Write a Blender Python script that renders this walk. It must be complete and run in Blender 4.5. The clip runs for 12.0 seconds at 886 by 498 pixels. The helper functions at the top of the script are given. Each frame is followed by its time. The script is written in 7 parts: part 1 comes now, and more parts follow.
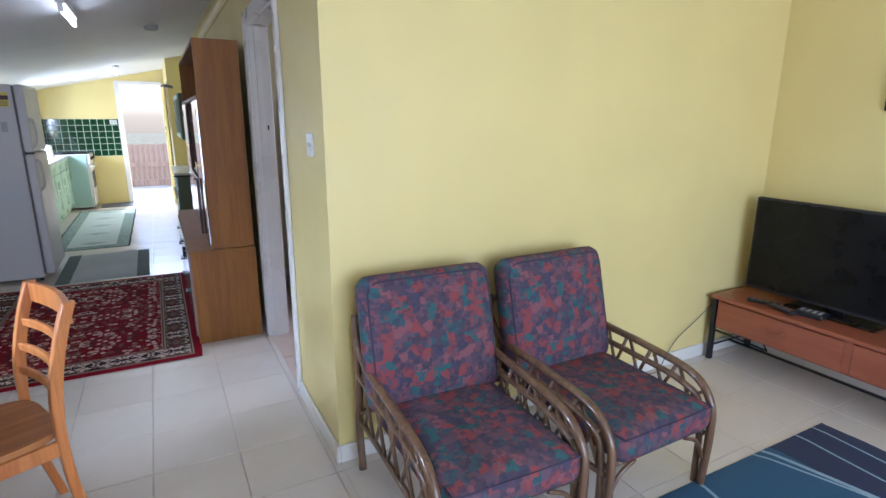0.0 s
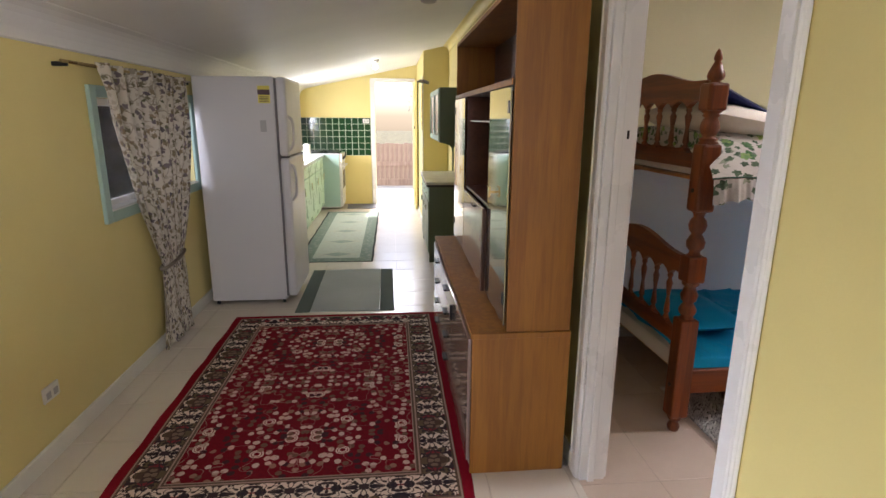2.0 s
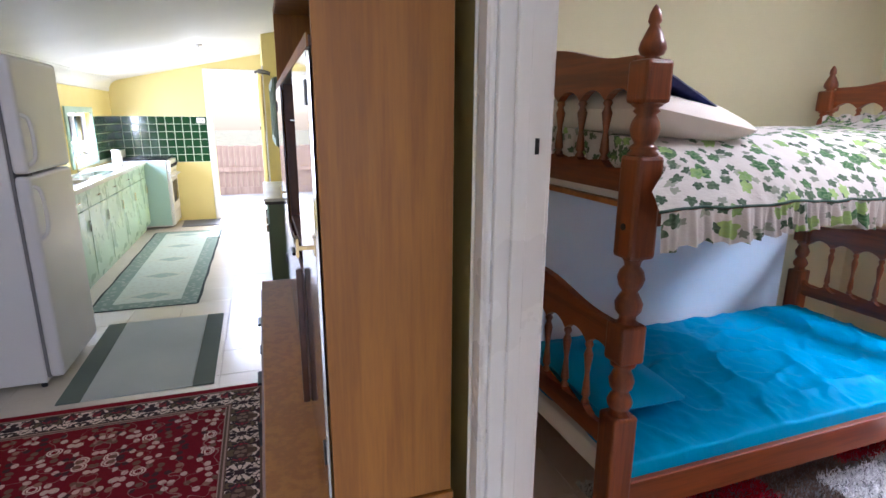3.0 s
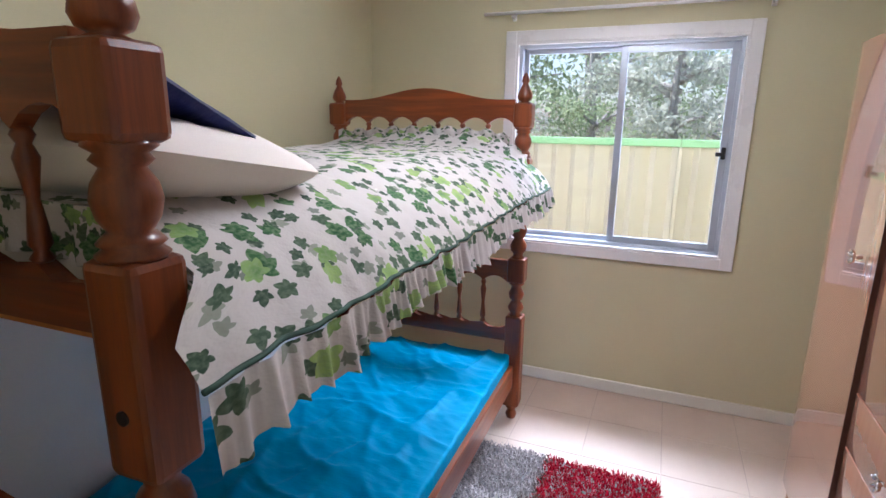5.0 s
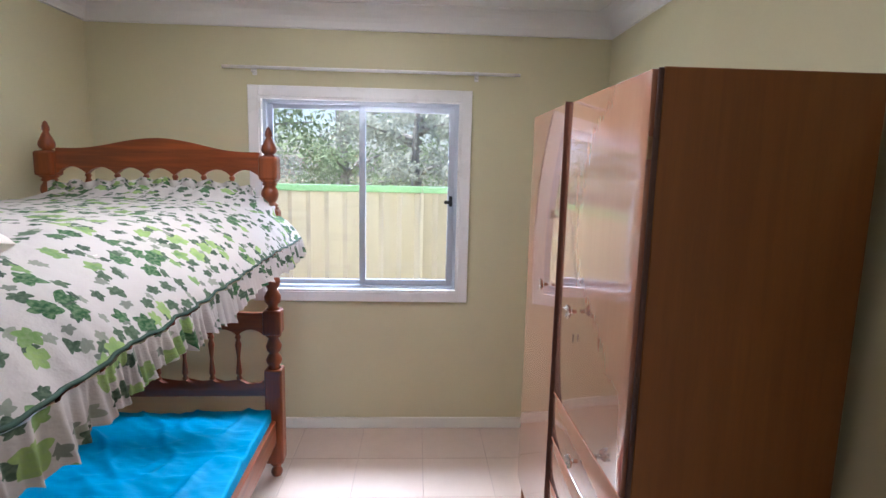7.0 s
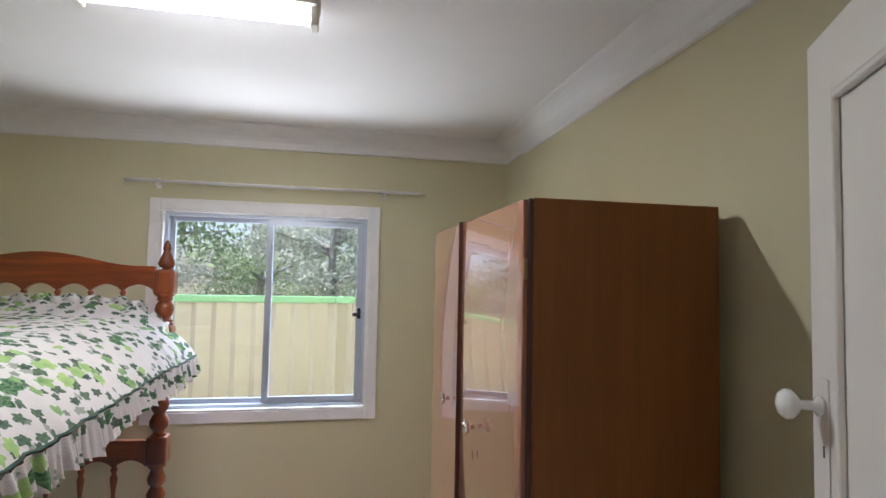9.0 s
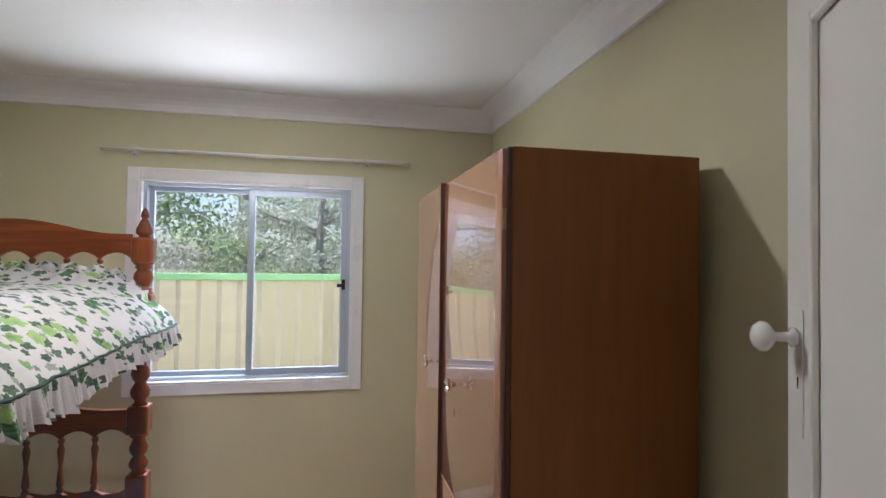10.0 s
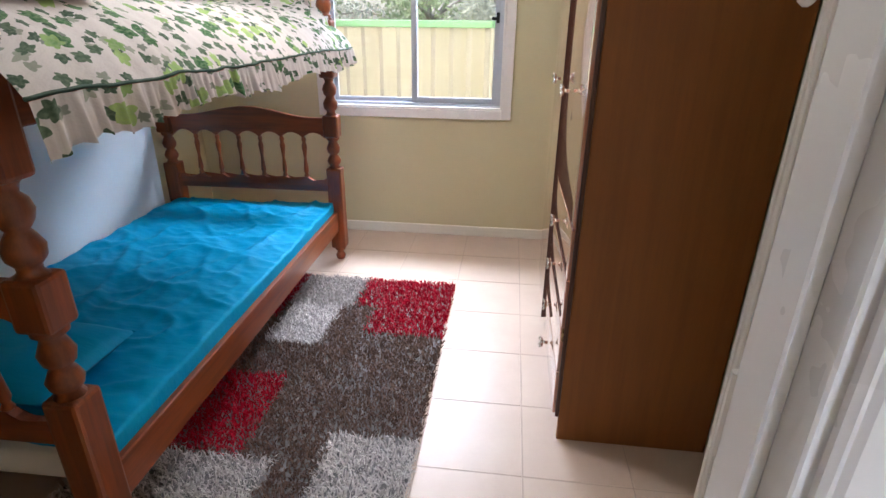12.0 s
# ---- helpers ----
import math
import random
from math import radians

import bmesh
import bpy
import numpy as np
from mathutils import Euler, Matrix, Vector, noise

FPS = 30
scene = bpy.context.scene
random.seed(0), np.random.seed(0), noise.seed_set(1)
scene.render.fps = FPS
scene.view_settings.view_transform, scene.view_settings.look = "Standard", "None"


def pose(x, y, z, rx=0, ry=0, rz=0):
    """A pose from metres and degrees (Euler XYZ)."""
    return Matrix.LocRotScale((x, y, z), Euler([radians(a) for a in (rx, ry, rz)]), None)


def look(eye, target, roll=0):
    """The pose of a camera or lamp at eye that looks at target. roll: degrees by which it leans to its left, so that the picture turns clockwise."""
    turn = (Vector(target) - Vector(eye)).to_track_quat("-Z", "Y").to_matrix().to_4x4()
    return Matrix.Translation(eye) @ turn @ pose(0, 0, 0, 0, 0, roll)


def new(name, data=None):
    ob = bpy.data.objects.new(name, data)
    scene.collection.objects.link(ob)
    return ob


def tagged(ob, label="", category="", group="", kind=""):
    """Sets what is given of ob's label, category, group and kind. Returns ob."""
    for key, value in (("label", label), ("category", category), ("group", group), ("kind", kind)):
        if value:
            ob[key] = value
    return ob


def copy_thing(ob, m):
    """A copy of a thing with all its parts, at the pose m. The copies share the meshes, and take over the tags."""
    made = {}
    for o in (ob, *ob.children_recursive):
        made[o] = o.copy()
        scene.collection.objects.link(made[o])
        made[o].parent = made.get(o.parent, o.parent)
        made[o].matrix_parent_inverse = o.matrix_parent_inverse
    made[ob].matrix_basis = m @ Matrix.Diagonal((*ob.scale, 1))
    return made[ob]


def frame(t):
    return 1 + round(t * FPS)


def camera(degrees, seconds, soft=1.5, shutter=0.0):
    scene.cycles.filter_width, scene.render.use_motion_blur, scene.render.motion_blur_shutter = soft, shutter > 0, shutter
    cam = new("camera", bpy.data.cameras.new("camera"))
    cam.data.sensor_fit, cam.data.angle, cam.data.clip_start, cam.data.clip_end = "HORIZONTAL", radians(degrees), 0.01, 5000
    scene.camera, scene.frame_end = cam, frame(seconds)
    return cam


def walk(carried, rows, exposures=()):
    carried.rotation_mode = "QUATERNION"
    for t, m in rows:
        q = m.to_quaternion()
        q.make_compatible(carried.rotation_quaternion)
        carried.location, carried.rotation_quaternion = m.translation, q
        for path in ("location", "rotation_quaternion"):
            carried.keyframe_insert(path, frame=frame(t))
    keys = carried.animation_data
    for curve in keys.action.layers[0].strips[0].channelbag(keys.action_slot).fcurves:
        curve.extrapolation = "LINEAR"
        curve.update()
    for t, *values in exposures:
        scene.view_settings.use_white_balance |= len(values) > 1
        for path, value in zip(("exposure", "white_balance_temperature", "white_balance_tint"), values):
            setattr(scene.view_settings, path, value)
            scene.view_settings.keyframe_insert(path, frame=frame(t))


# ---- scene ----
cam = camera(79.3, 12.0)
PATH = [
    (0, (-0.571, -2.062, 1.491), (0.335, -0.344, 1.014), 0.1),
    (0.5, (-0.642, -1.954, 1.484), (-0.228, -0.056, 1.011), 0.2),
    (1, (-0.814, -1.562, 1.469), (-0.595, 0.369, 0.995), 0.2),
    (1.5, (-0.835, -0.944, 1.477), (-0.657, 0.99, 0.998), 0.2),
    (2, (-0.765, -0.302, 1.485), (-0.58, 1.63, 1.005), 0.4),
    (2.5, (-0.595, 0.248, 1.497), (-0.32, 2.169, 1.016), 0.3),
    (3, (-0.414, 0.67, 1.482), (0.204, 2.51, 0.999), 0.3),
    (3.5, (-0.245, 1.002, 1.513), (0.896, 2.573, 1.031), -0.2),
    (3.7, (-0.164, 1.144, 1.526), (1.174, 2.549, 1.039), -0.1),
    (5.3, (0.15, 1.322, 1.547), (2.005, 1.938, 1.085), 0.8),
    (5.5, (0.143, 1.32, 1.549), (2.022, 1.831, 1.093), 0.9),
    (6, (0.12, 1.304, 1.567), (2.053, 1.574, 1.133), 1.1),
    (6.5, (0.1, 1.274, 1.578), (2.063, 1.341, 1.199), 1.1),
    (7, (0.07, 1.254, 1.589), (2.045, 1.154, 1.292), 1.3),
    (7.5, (0.05, 1.231, 1.622), (2.028, 1.019, 1.423), 1.3),
    (9.3, (0.022, 1.174, 1.618), (1.977, 0.779, 1.748), 1.1),
    (9.5, (0.026, 1.166, 1.591), (1.98, 0.76, 1.717), 1.1),
    (10, (0.04, 1.152, 1.539), (1.994, 0.729, 1.588), 0.8),
    (10.5, (-0.029, 1.136, 1.486), (1.923, 0.711, 1.392), 0.8),
    (11, (-0.114, 1.114, 1.454), (1.827, 0.723, 1.169), 0.8),
    (11.5, (-0.131, 1.041, 1.369), (1.762, 0.831, 0.758), 0.8),
    (12, (-0.298, 0.955, 1.374), (1.53, 1.175, 0.592), 0.6),
]
walk(cam, [(t, look(eye, target, roll)) for t, eye, target, roll in PATH],
     [(0, 0.75, 5000, 19), (0.5, 0.45, 5300, 19), (1.0, 0.25, 6000, 17), (1.5, 0.5, 6800, 16), (2.0, 0.85, 6200, 21), (2.5, 1.2, 5350, 22), (3.0, 1.25, 5350, 23),
      (3.7, 1.0, 5700, 21), (5.5, 0.9, 5350, 20), (7.5, 0.85, 5500, 18), (9.5, 0.6, 5550, 14), (10.5, 0.6, 5500, 14), (11.0, 0.65, 5500, 13), (11.5, 0.9, 5700, 15), (12.0, 1.1, 5850, 17)])



# ---- daylight, lamps and added fill ----
SUN_TO = Vector((0.07, 0.58, 0.81)).normalized()
world = bpy.data.worlds.new("sky")
scene.world = world
world.use_nodes = True
_nt = world.node_tree
_sky = _nt.nodes.new("ShaderNodeTexSky")
_sky.sky_type = "NISHITA"
_sky.sun_disc = False
_sky.sun_elevation = math.asin(SUN_TO.z)
_sky.sun_rotation = math.atan2(SUN_TO.x, SUN_TO.y)
_sky.dust_density = 2.0
_nt.nodes["Background"].inputs["Strength"].default_value = 0.15
_nt.links.new(_sky.outputs[0], _nt.nodes["Background"].inputs["Color"])

_s = bpy.data.lights.new("sun", "SUN")
_s.energy, _s.angle, _s.color = 5.0, radians(0.5), (1.0, 0.95, 0.88)
new("sun", _s).matrix_world = look(SUN_TO * 30, (0, 0, 0))


def area(name, eye, target, w, h, watts, color=(1, 1, 1)):
    li = bpy.data.lights.new(name, "AREA")
    li.shape, li.size, li.size_y, li.energy, li.color = "RECTANGLE", w, h, watts, color
    ob = new(name, li)
    ob.matrix_world = look(eye, target)
    return ob


area("tube_light_bedroom", (1.62, 1.59, 2.348), (1.62, 1.59, 0), 0.03, 0.56, 9, (1.0, 0.95, 0.85))
area("tube_light_hall", (-0.97, 2.19, 2.098), (-0.97, 2.19, 0), 0.03, 0.56, 15, (1.0, 0.98, 0.93))
area("bulb_kitchen", (-0.96, 6.99, 2.10), (-0.96, 6.99, 0), 0.06, 0.06, 11, (1.0, 0.98, 0.93))
area("window_light_south", (0.6, -4.42, 1.3), (0.6, 0, 0.9), 3.0, 1.7, 64, (0.93, 0.97, 1.0))
area("window_light_kitchen", (-2.33, 7.62, 1.25), (0, 7.6, 0.6), 0.75, 0.45, 30, (0.93, 0.97, 1.0))
# Added lamp outside, above the sight line; stands in for sky light.
area("bedroom_sky_fill", (4.3, 1.7, 2.68), (1.2, 1.95, 0.75), 2.8, 0.62, 205, (0.86, 0.94, 1.0))
# Lamp added below the sill to imitate ground bounce on the bedroom ceiling.
area("bedroom_bounce_fill", (4.3, 1.6, 0.1), (1.7, 1.6, 2.45), 2.6, 1.0, 85, (1.0, 0.97, 0.88))
# Fill lamp added outside the dining window, aimed at the partition wall.
area("dining_sky_fill", (-3.4, 0.25, 1.65), (-0.4, 0.42, 1.1), 1.4, 0.7, 150, (0.84, 0.92, 1.0))
# Unseen lamp added above the back doorway to brighten the kitchen floor.
area("back_door_sky_fill", (-0.7, 10.6, 2.9), (-0.8, 7.2, 0.2), 1.8, 1.4, 150, (0.93, 0.97, 1.0))


# ---- materials ----
class G:
    """Small helper to write node graphs."""

    def __init__(self, name):
        self.mat = bpy.data.materials.new(name)
        self.mat.use_nodes = True
        self.nt = self.mat.node_tree
        self.b = self.nt.nodes["Principled BSDF"]

    def put(self, sock, v):
        if isinstance(v, bpy.types.NodeSocket):
            self.nt.links.new(v, sock)
        elif v is not None:
            if sock.type == "RGBA" and len(v) == 3:
                v = (*v, 1)
            sock.default_value = v

    def n(self, kind, _out=0, _set=None, **ins):
        nd = self.nt.nodes.new("ShaderNode" + kind)
        for k, v in (_set or {}).items():
            if k == "operation":
                nd.operation = v
            elif k == "data_type":
                nd.data_type = v
            elif k == "blend_type":
                nd.blend_type = v
            elif k == "feature":
                nd.feature = v
            elif k == "dims":
                nd.voronoi_dimensions = v
            elif k == "attr":
                nd.attribute_name = v
        for k, v in ins.items():
            key = int(k[1:]) if k[0] == "i" and k[1:].isdigit() else k.replace("_", " ")
            self.put(nd.inputs[key], v)
        return nd.outputs[_out]

    def m(self, op, a, b=0.0, c=0.0):
        return self.n("Math", 0, {"operation": op}, i0=a, i1=b, i2=c)

    def v(self, op, a, b=(0, 0, 0)):
        return self.n("VectorMath", 0, {"operation": op}, i0=a, i1=b)

    def mix(self, f, a, b, mode="MIX"):
        nd = self.nt.nodes.new("ShaderNodeMix")
        nd.data_type, nd.blend_type = "RGBA", mode
        self.put(nd.inputs[0], f)
        self.put(nd.inputs[6], a)
        self.put(nd.inputs[7], b)
        return nd.outputs[2]

    def ramp(self, f, stops, const=False):
        nd = self.nt.nodes.new("ShaderNodeValToRGB")
        cr = nd.color_ramp
        cr.interpolation = "CONSTANT" if const else "LINEAR"
        while len(cr.elements) < len(stops):
            cr.elements.new(0.5)
        for e, (p, c) in zip(cr.elements, stops):
            e.position, e.color = p, (*c, 1)
        self.put(nd.inputs[0], f)
        return nd.outputs[0]

    def sep(self, vec):
        nd = self.nt.nodes.new("ShaderNodeSeparateXYZ")
        self.put(nd.inputs[0], vec)
        return nd.outputs

    def comb(self, x, y, z=0.0):
        return self.n("CombineXYZ", 0, None, i0=x, i1=y, i2=z)

    def obj(self):
        return self.nt.nodes.new("ShaderNodeTexCoord").outputs["Object"]

    def uv(self):
        return self.nt.nodes.new("ShaderNodeTexCoord").outputs["UV"]

    def noise(self, vec, scale, detail=3.0, rough=0.5, out=0):
        return self.n("TexNoise", out, None, Vector=vec, Scale=scale, Detail=detail, Roughness=rough)

    def warp(self, vec, scale, detail, rough, amount):
        off = self.v("SUBTRACT", self.noise(vec, scale, detail, rough, 1), (0.5, 0.5, 0.5))
        nd = self.nt.nodes.new("ShaderNodeVectorMath")
        nd.operation = "SCALE"
        self.put(nd.inputs[0], off)
        nd.inputs[3].default_value = amount
        return self.v("ADD", vec, nd.outputs[0])

    def rng(self, x, a, b, c=0.0, d=1.0):
        return self.n("MapRange", 0, None, i0=x, i1=a, i2=b, i3=c, i4=d)

    def bump(self, h, strength=0.3, dist=0.002, normal=None):
        return self.n("Bump", 0, None, Strength=strength, Distance=dist, Height=h, Normal=normal)

    def done(self, color=None, rough=0.5, bump=None, metal=0.0, **more):
        self.put(self.b.inputs["Base Color"], color)
        self.put(self.b.inputs["Roughness"], rough)
        self.put(self.b.inputs["Metallic"], metal)
        if bump is not None:
            self.put(self.b.inputs["Normal"], bump)
        for k, v in more.items():
            self.put(self.b.inputs[k.replace("_", " ")], v)
        return self.mat


def paint(name, c, rough=0.55, var=0.06, fine=90.0, bump=0.12, dist=0.001, metal=0.0, rand=0.0, **more):
    g = G(name)
    p = g.obj()
    big = g.noise(p, 1.7, 3.0)
    small = g.noise(p, fine, 4.0, 0.6)
    col = g.mix(g.rng(big, 0.3, 0.7), tuple(x * (1 - var) for x in c), tuple(min(1, x * (1 + var)) for x in c))
    col = g.mix(g.m("MULTIPLY", g.rng(small, 0.35, 0.75), 0.35), col, tuple(x * (1 - var * 1.5) for x in c))
    if rand:
        r = g.n("ObjectInfo", 5)
        col = g.mix(g.m("MULTIPLY", r, rand), col, tuple(x * 0.62 for x in c))
    ro = g.rng(g.noise(p, 6.0, 4.0), 0.3, 0.7, max(0.02, rough - 0.07), min(1, rough + 0.07))
    return g.done(col, ro, g.bump(small, bump, dist), metal, **more)


def wood(name, dark, light, rough=0.35, scale=1.0, axis="z", coat=0.0, bump=0.15, contrast=1.0, coat_ior=1.5):
    g = G(name)
    x, y, z = g.sep(g.obj())
    k = {"x": (0.06, 1, 1), "y": (1, 0.06, 1), "z": (1, 1, 0.06)}[axis]
    p = g.comb(g.m("MULTIPLY", x, k[0]), g.m("MULTIPLY", y, k[1]), g.m("MULTIPLY", z, k[2]))
    w = g.noise(p, 9.0 * scale, 4.0, 0.6)
    rings = g.m("SINE", g.m("MULTIPLY", w, 26.0))
    grain = g.noise(p, 130.0 * scale, 3.0, 0.7)
    f = g.m("ADD", g.m("MULTIPLY", g.rng(rings, -1, 1), 0.45 * contrast), g.m("MULTIPLY", grain, 0.7))
    col = g.mix(g.rng(f, 0.2, 0.95), dark, light)
    big = g.noise(g.obj(), 2.5, 2.0)
    col = g.mix(g.m("MULTIPLY", g.rng(big, 0.35, 0.7), 0.25), col, tuple(c * 0.7 for c in dark))
    ro = g.rng(grain, 0.3, 0.7, rough, rough + 0.12)
    return g.done(col, ro, g.bump(grain, bump, 0.0008), Coat_Weight=coat, Coat_IOR=coat_ior, Coat_Roughness=0.02 if coat > 0.9 else 0.08)


def leaf_layer(g, uv, scale, size, keep, seed, lobes=5.0, sharp=0.3, cluster=None, lop=0.0):
    """A mask of lobed leaves scattered over a cloth, and a random number for each."""
    p = g.v("ADD", uv, (seed, seed * 0.7, 0))
    pos = g.n("TexVoronoi", 2, {"dims": "2D"}, Vector=p, Scale=scale)
    colr = g.n("TexVoronoi", 1, {"dims": "2D"}, Vector=p, Scale=scale)
    d = g.v("SUBTRACT", p, pos)
    x, y, _ = g.sep(d)
    r0, r1, r2 = g.sep(colr)
    a = g.m("ADD", g.m("ARCTAN2", y, x), g.m("MULTIPLY", r1, 6.28))
    r = g.m("SQRT", g.m("ADD", g.m("MULTIPLY", x, x), g.m("MULTIPLY", y, y)))
    tip = g.m("POWER", g.m("SUBTRACT", 1.0, g.m("ABSOLUTE", g.m("SINE", g.m("MULTIPLY", a, lobes / 2)))), 0.55)
    lob = g.m("ADD", 1 - sharp, g.m("MULTIPLY", tip, sharp))
    lob = g.m("MULTIPLY", lob, g.m("ADD", 1.0, g.m("MULTIPLY", g.m("COSINE", a), lop)))
    rad = g.m("MULTIPLY", lob, g.m("MULTIPLY", size, g.m("ADD", 0.7, g.m("MULTIPLY", r2, 0.45))))
    inside = g.rng(g.m("SUBTRACT", rad, r), 0.0, 0.002)
    ok = g.m("LESS_THAN", r0, keep)
    if cluster:
        ok = g.m("MULTIPLY", ok, g.m("GREATER_THAN", g.noise(pos, cluster[0], 0.0), cluster[1]))
    return g.m("MULTIPLY", inside, ok), r2, r


def ivy_leaf(g, uv, scale, size, keep, seed, cluster=None):
    """A mask of five-pointed ivy leaves with a pale vein, and a random number for each."""
    p = g.v("ADD", uv, (seed, seed * 0.7, 0))
    pos = g.n("TexVoronoi", 2, {"dims": "2D"}, Vector=p, Scale=scale)
    colr = g.n("TexVoronoi", 1, {"dims": "2D"}, Vector=p, Scale=scale)
    x, y, _ = g.sep(g.v("SUBTRACT", p, pos))
    r0, r1, r2 = g.sep(colr)
    a = g.m("SUBTRACT", g.m("MODULO", g.m("ADD", g.m("ARCTAN2", y, x), g.m("ADD", g.m("MULTIPLY", r1, 6.283), 9.425)), 6.2832), 3.1416)
    r = g.m("SQRT", g.m("ADD", g.m("MULTIPLY", x, x), g.m("MULTIPLY", y, y)))
    lobe = None
    for at, reach, wide in ((0.0, 1.0, 0.62), (1.12, 0.84, 0.55), (-1.12, 0.84, 0.55), (2.2, 0.62, 0.6), (-2.2, 0.62, 0.6)):
        off = g.m("ABSOLUTE", g.m("SUBTRACT", a, at))
        one = g.m("MULTIPLY", reach, g.m("MAXIMUM", 0.0, g.m("SUBTRACT", 1.0, g.m("MULTIPLY", off, 0.40 / wide))))
        lobe = one if lobe is None else g.m("MAXIMUM", lobe, one)
    rad = g.m("MULTIPLY", g.m("MAXIMUM", lobe, 0.22), g.m("MULTIPLY", size, g.m("ADD", 0.75, g.m("MULTIPLY", r2, 0.4))))
    inside = g.rng(g.m("SUBTRACT", rad, r), 0.0, 0.0012)
    ok = g.m("LESS_THAN", r0, keep)
    if cluster:
        ok = g.m("MULTIPLY", ok, g.m("GREATER_THAN", g.noise(pos, cluster[0], 0.0), cluster[1]))
    return g.m("MULTIPLY", inside, ok), r2, g.m("DIVIDE", r, size)


def ivy_cloth():
    g = G("ivy_cotton")
    uv = g.uv()
    wob = g.warp(uv, 24.0, 2.0, 0.5, 0.006)
    col = g.mix(g.noise(uv, 3.0), (0.49, 0.455, 0.435), (0.57, 0.535, 0.51))
    m4, r4, _ = ivy_leaf(g, wob, 21.0, 0.022, 0.35, 12.3)
    col = g.mix(g.m("MULTIPLY", m4, 0.85), col, g.mix(r4, (0.10, 0.13, 0.10), (0.24, 0.27, 0.20)))
    m2, r2, q2 = ivy_leaf(g, wob, 18.0, 0.027, 0.72, 3.1)
    vein = g.rng(g.noise(uv, 120.0, 2.0), 0.4, 0.65)
    col = g.mix(m2, col, g.mix(g.m("MULTIPLY", vein, 0.5), g.mix(r2, (0.028, 0.058, 0.038), (0.075, 0.12, 0.07)), (0.16, 0.21, 0.14)))
    for seed, size, keep, lo, hi in ((1.2, 0.040, 0.6, (0.34, 0.47, 0.15), (0.20, 0.33, 0.10)), (5.7, 0.042, 0.75, (0.05, 0.14, 0.05), (0.02, 0.07, 0.032)),
                                     (0.4, 0.034, 0.45, (0.24, 0.37, 0.11), (0.10, 0.21, 0.07))):
        m1, r1, q1 = ivy_leaf(g, wob, 14.0, size, keep, seed, (4.5, 0.56))
        col = g.mix(m1, col, g.mix(g.m("MULTIPLY", vein, 0.45), g.mix(g.rng(q1, 0.05, 0.6), g.mix(r1, lo, hi), g.mix(r1, hi, lo)), (0.27, 0.36, 0.20)))
    weave = g.noise(uv, 260.0, 2.0)
    crumple = g.noise(uv, 14.0, 4.0, 0.6)
    return g.done(col, 0.9, g.bump(weave, 0.15, 0.0006, g.bump(crumple, 0.6, 0.014)), Specular_IOR_Level=0.2)


def floral_cloth():
    g = G("floral_cotton")
    uv = g.uv()
    wob = g.warp(uv, 20.0, 3.0, 0.6, 0.035)
    col = g.mix(g.noise(uv, 3.0), (0.56, 0.50, 0.40), (0.64, 0.59, 0.49))
    twig = g.m("LESS_THAN", g.m("ABSOLUTE", g.m("SUBTRACT", g.noise(wob, 9.0, 1.0), 0.5)), 0.012)
    col = g.mix(g.m("MULTIPLY", twig, 0.75), col, (0.20, 0.16, 0.11))
    m3, _, _ = leaf_layer(g, wob, 30.0, 0.017, 0.6, 6.7, 4.0, 0.4, None, 0.35)
    col = g.mix(g.m("MULTIPLY", m3, 0.6), col, (0.38, 0.33, 0.25))
    m2, r2, _ = leaf_layer(g, wob, 24.0, 0.022, 0.55, 2.2, 3.0, 0.45, (5.0, 0.44), 0.4)
    col = g.mix(m2, col, g.mix(r2, (0.10, 0.085, 0.095), (0.22, 0.17, 0.17)))
    m1, r1, _ = leaf_layer(g, wob, 26.0, 0.019, 0.5, 8.3, 5.0, 0.45, None, 0.3)
    col = g.mix(m1, col, g.mix(r1, (0.13, 0.13, 0.075), (0.28, 0.21, 0.13)))
    weave = g.noise(uv, 300.0, 2.0)
    mat = g.done(col, 0.9, g.bump(weave, 0.15, 0.0006))
    tr = g.nt.nodes.new("ShaderNodeBsdfTranslucent")
    g.put(tr.inputs[0], col)
    mx = g.nt.nodes.new("ShaderNodeMixShader")
    mx.inputs[0].default_value = 0.12
    g.nt.links.new(g.b.outputs[0], mx.inputs[1])
    g.nt.links.new(tr.outputs[0], mx.inputs[2])
    g.nt.links.new(mx.outputs[0], g.nt.nodes["Material Output"].inputs[0])
    return mat


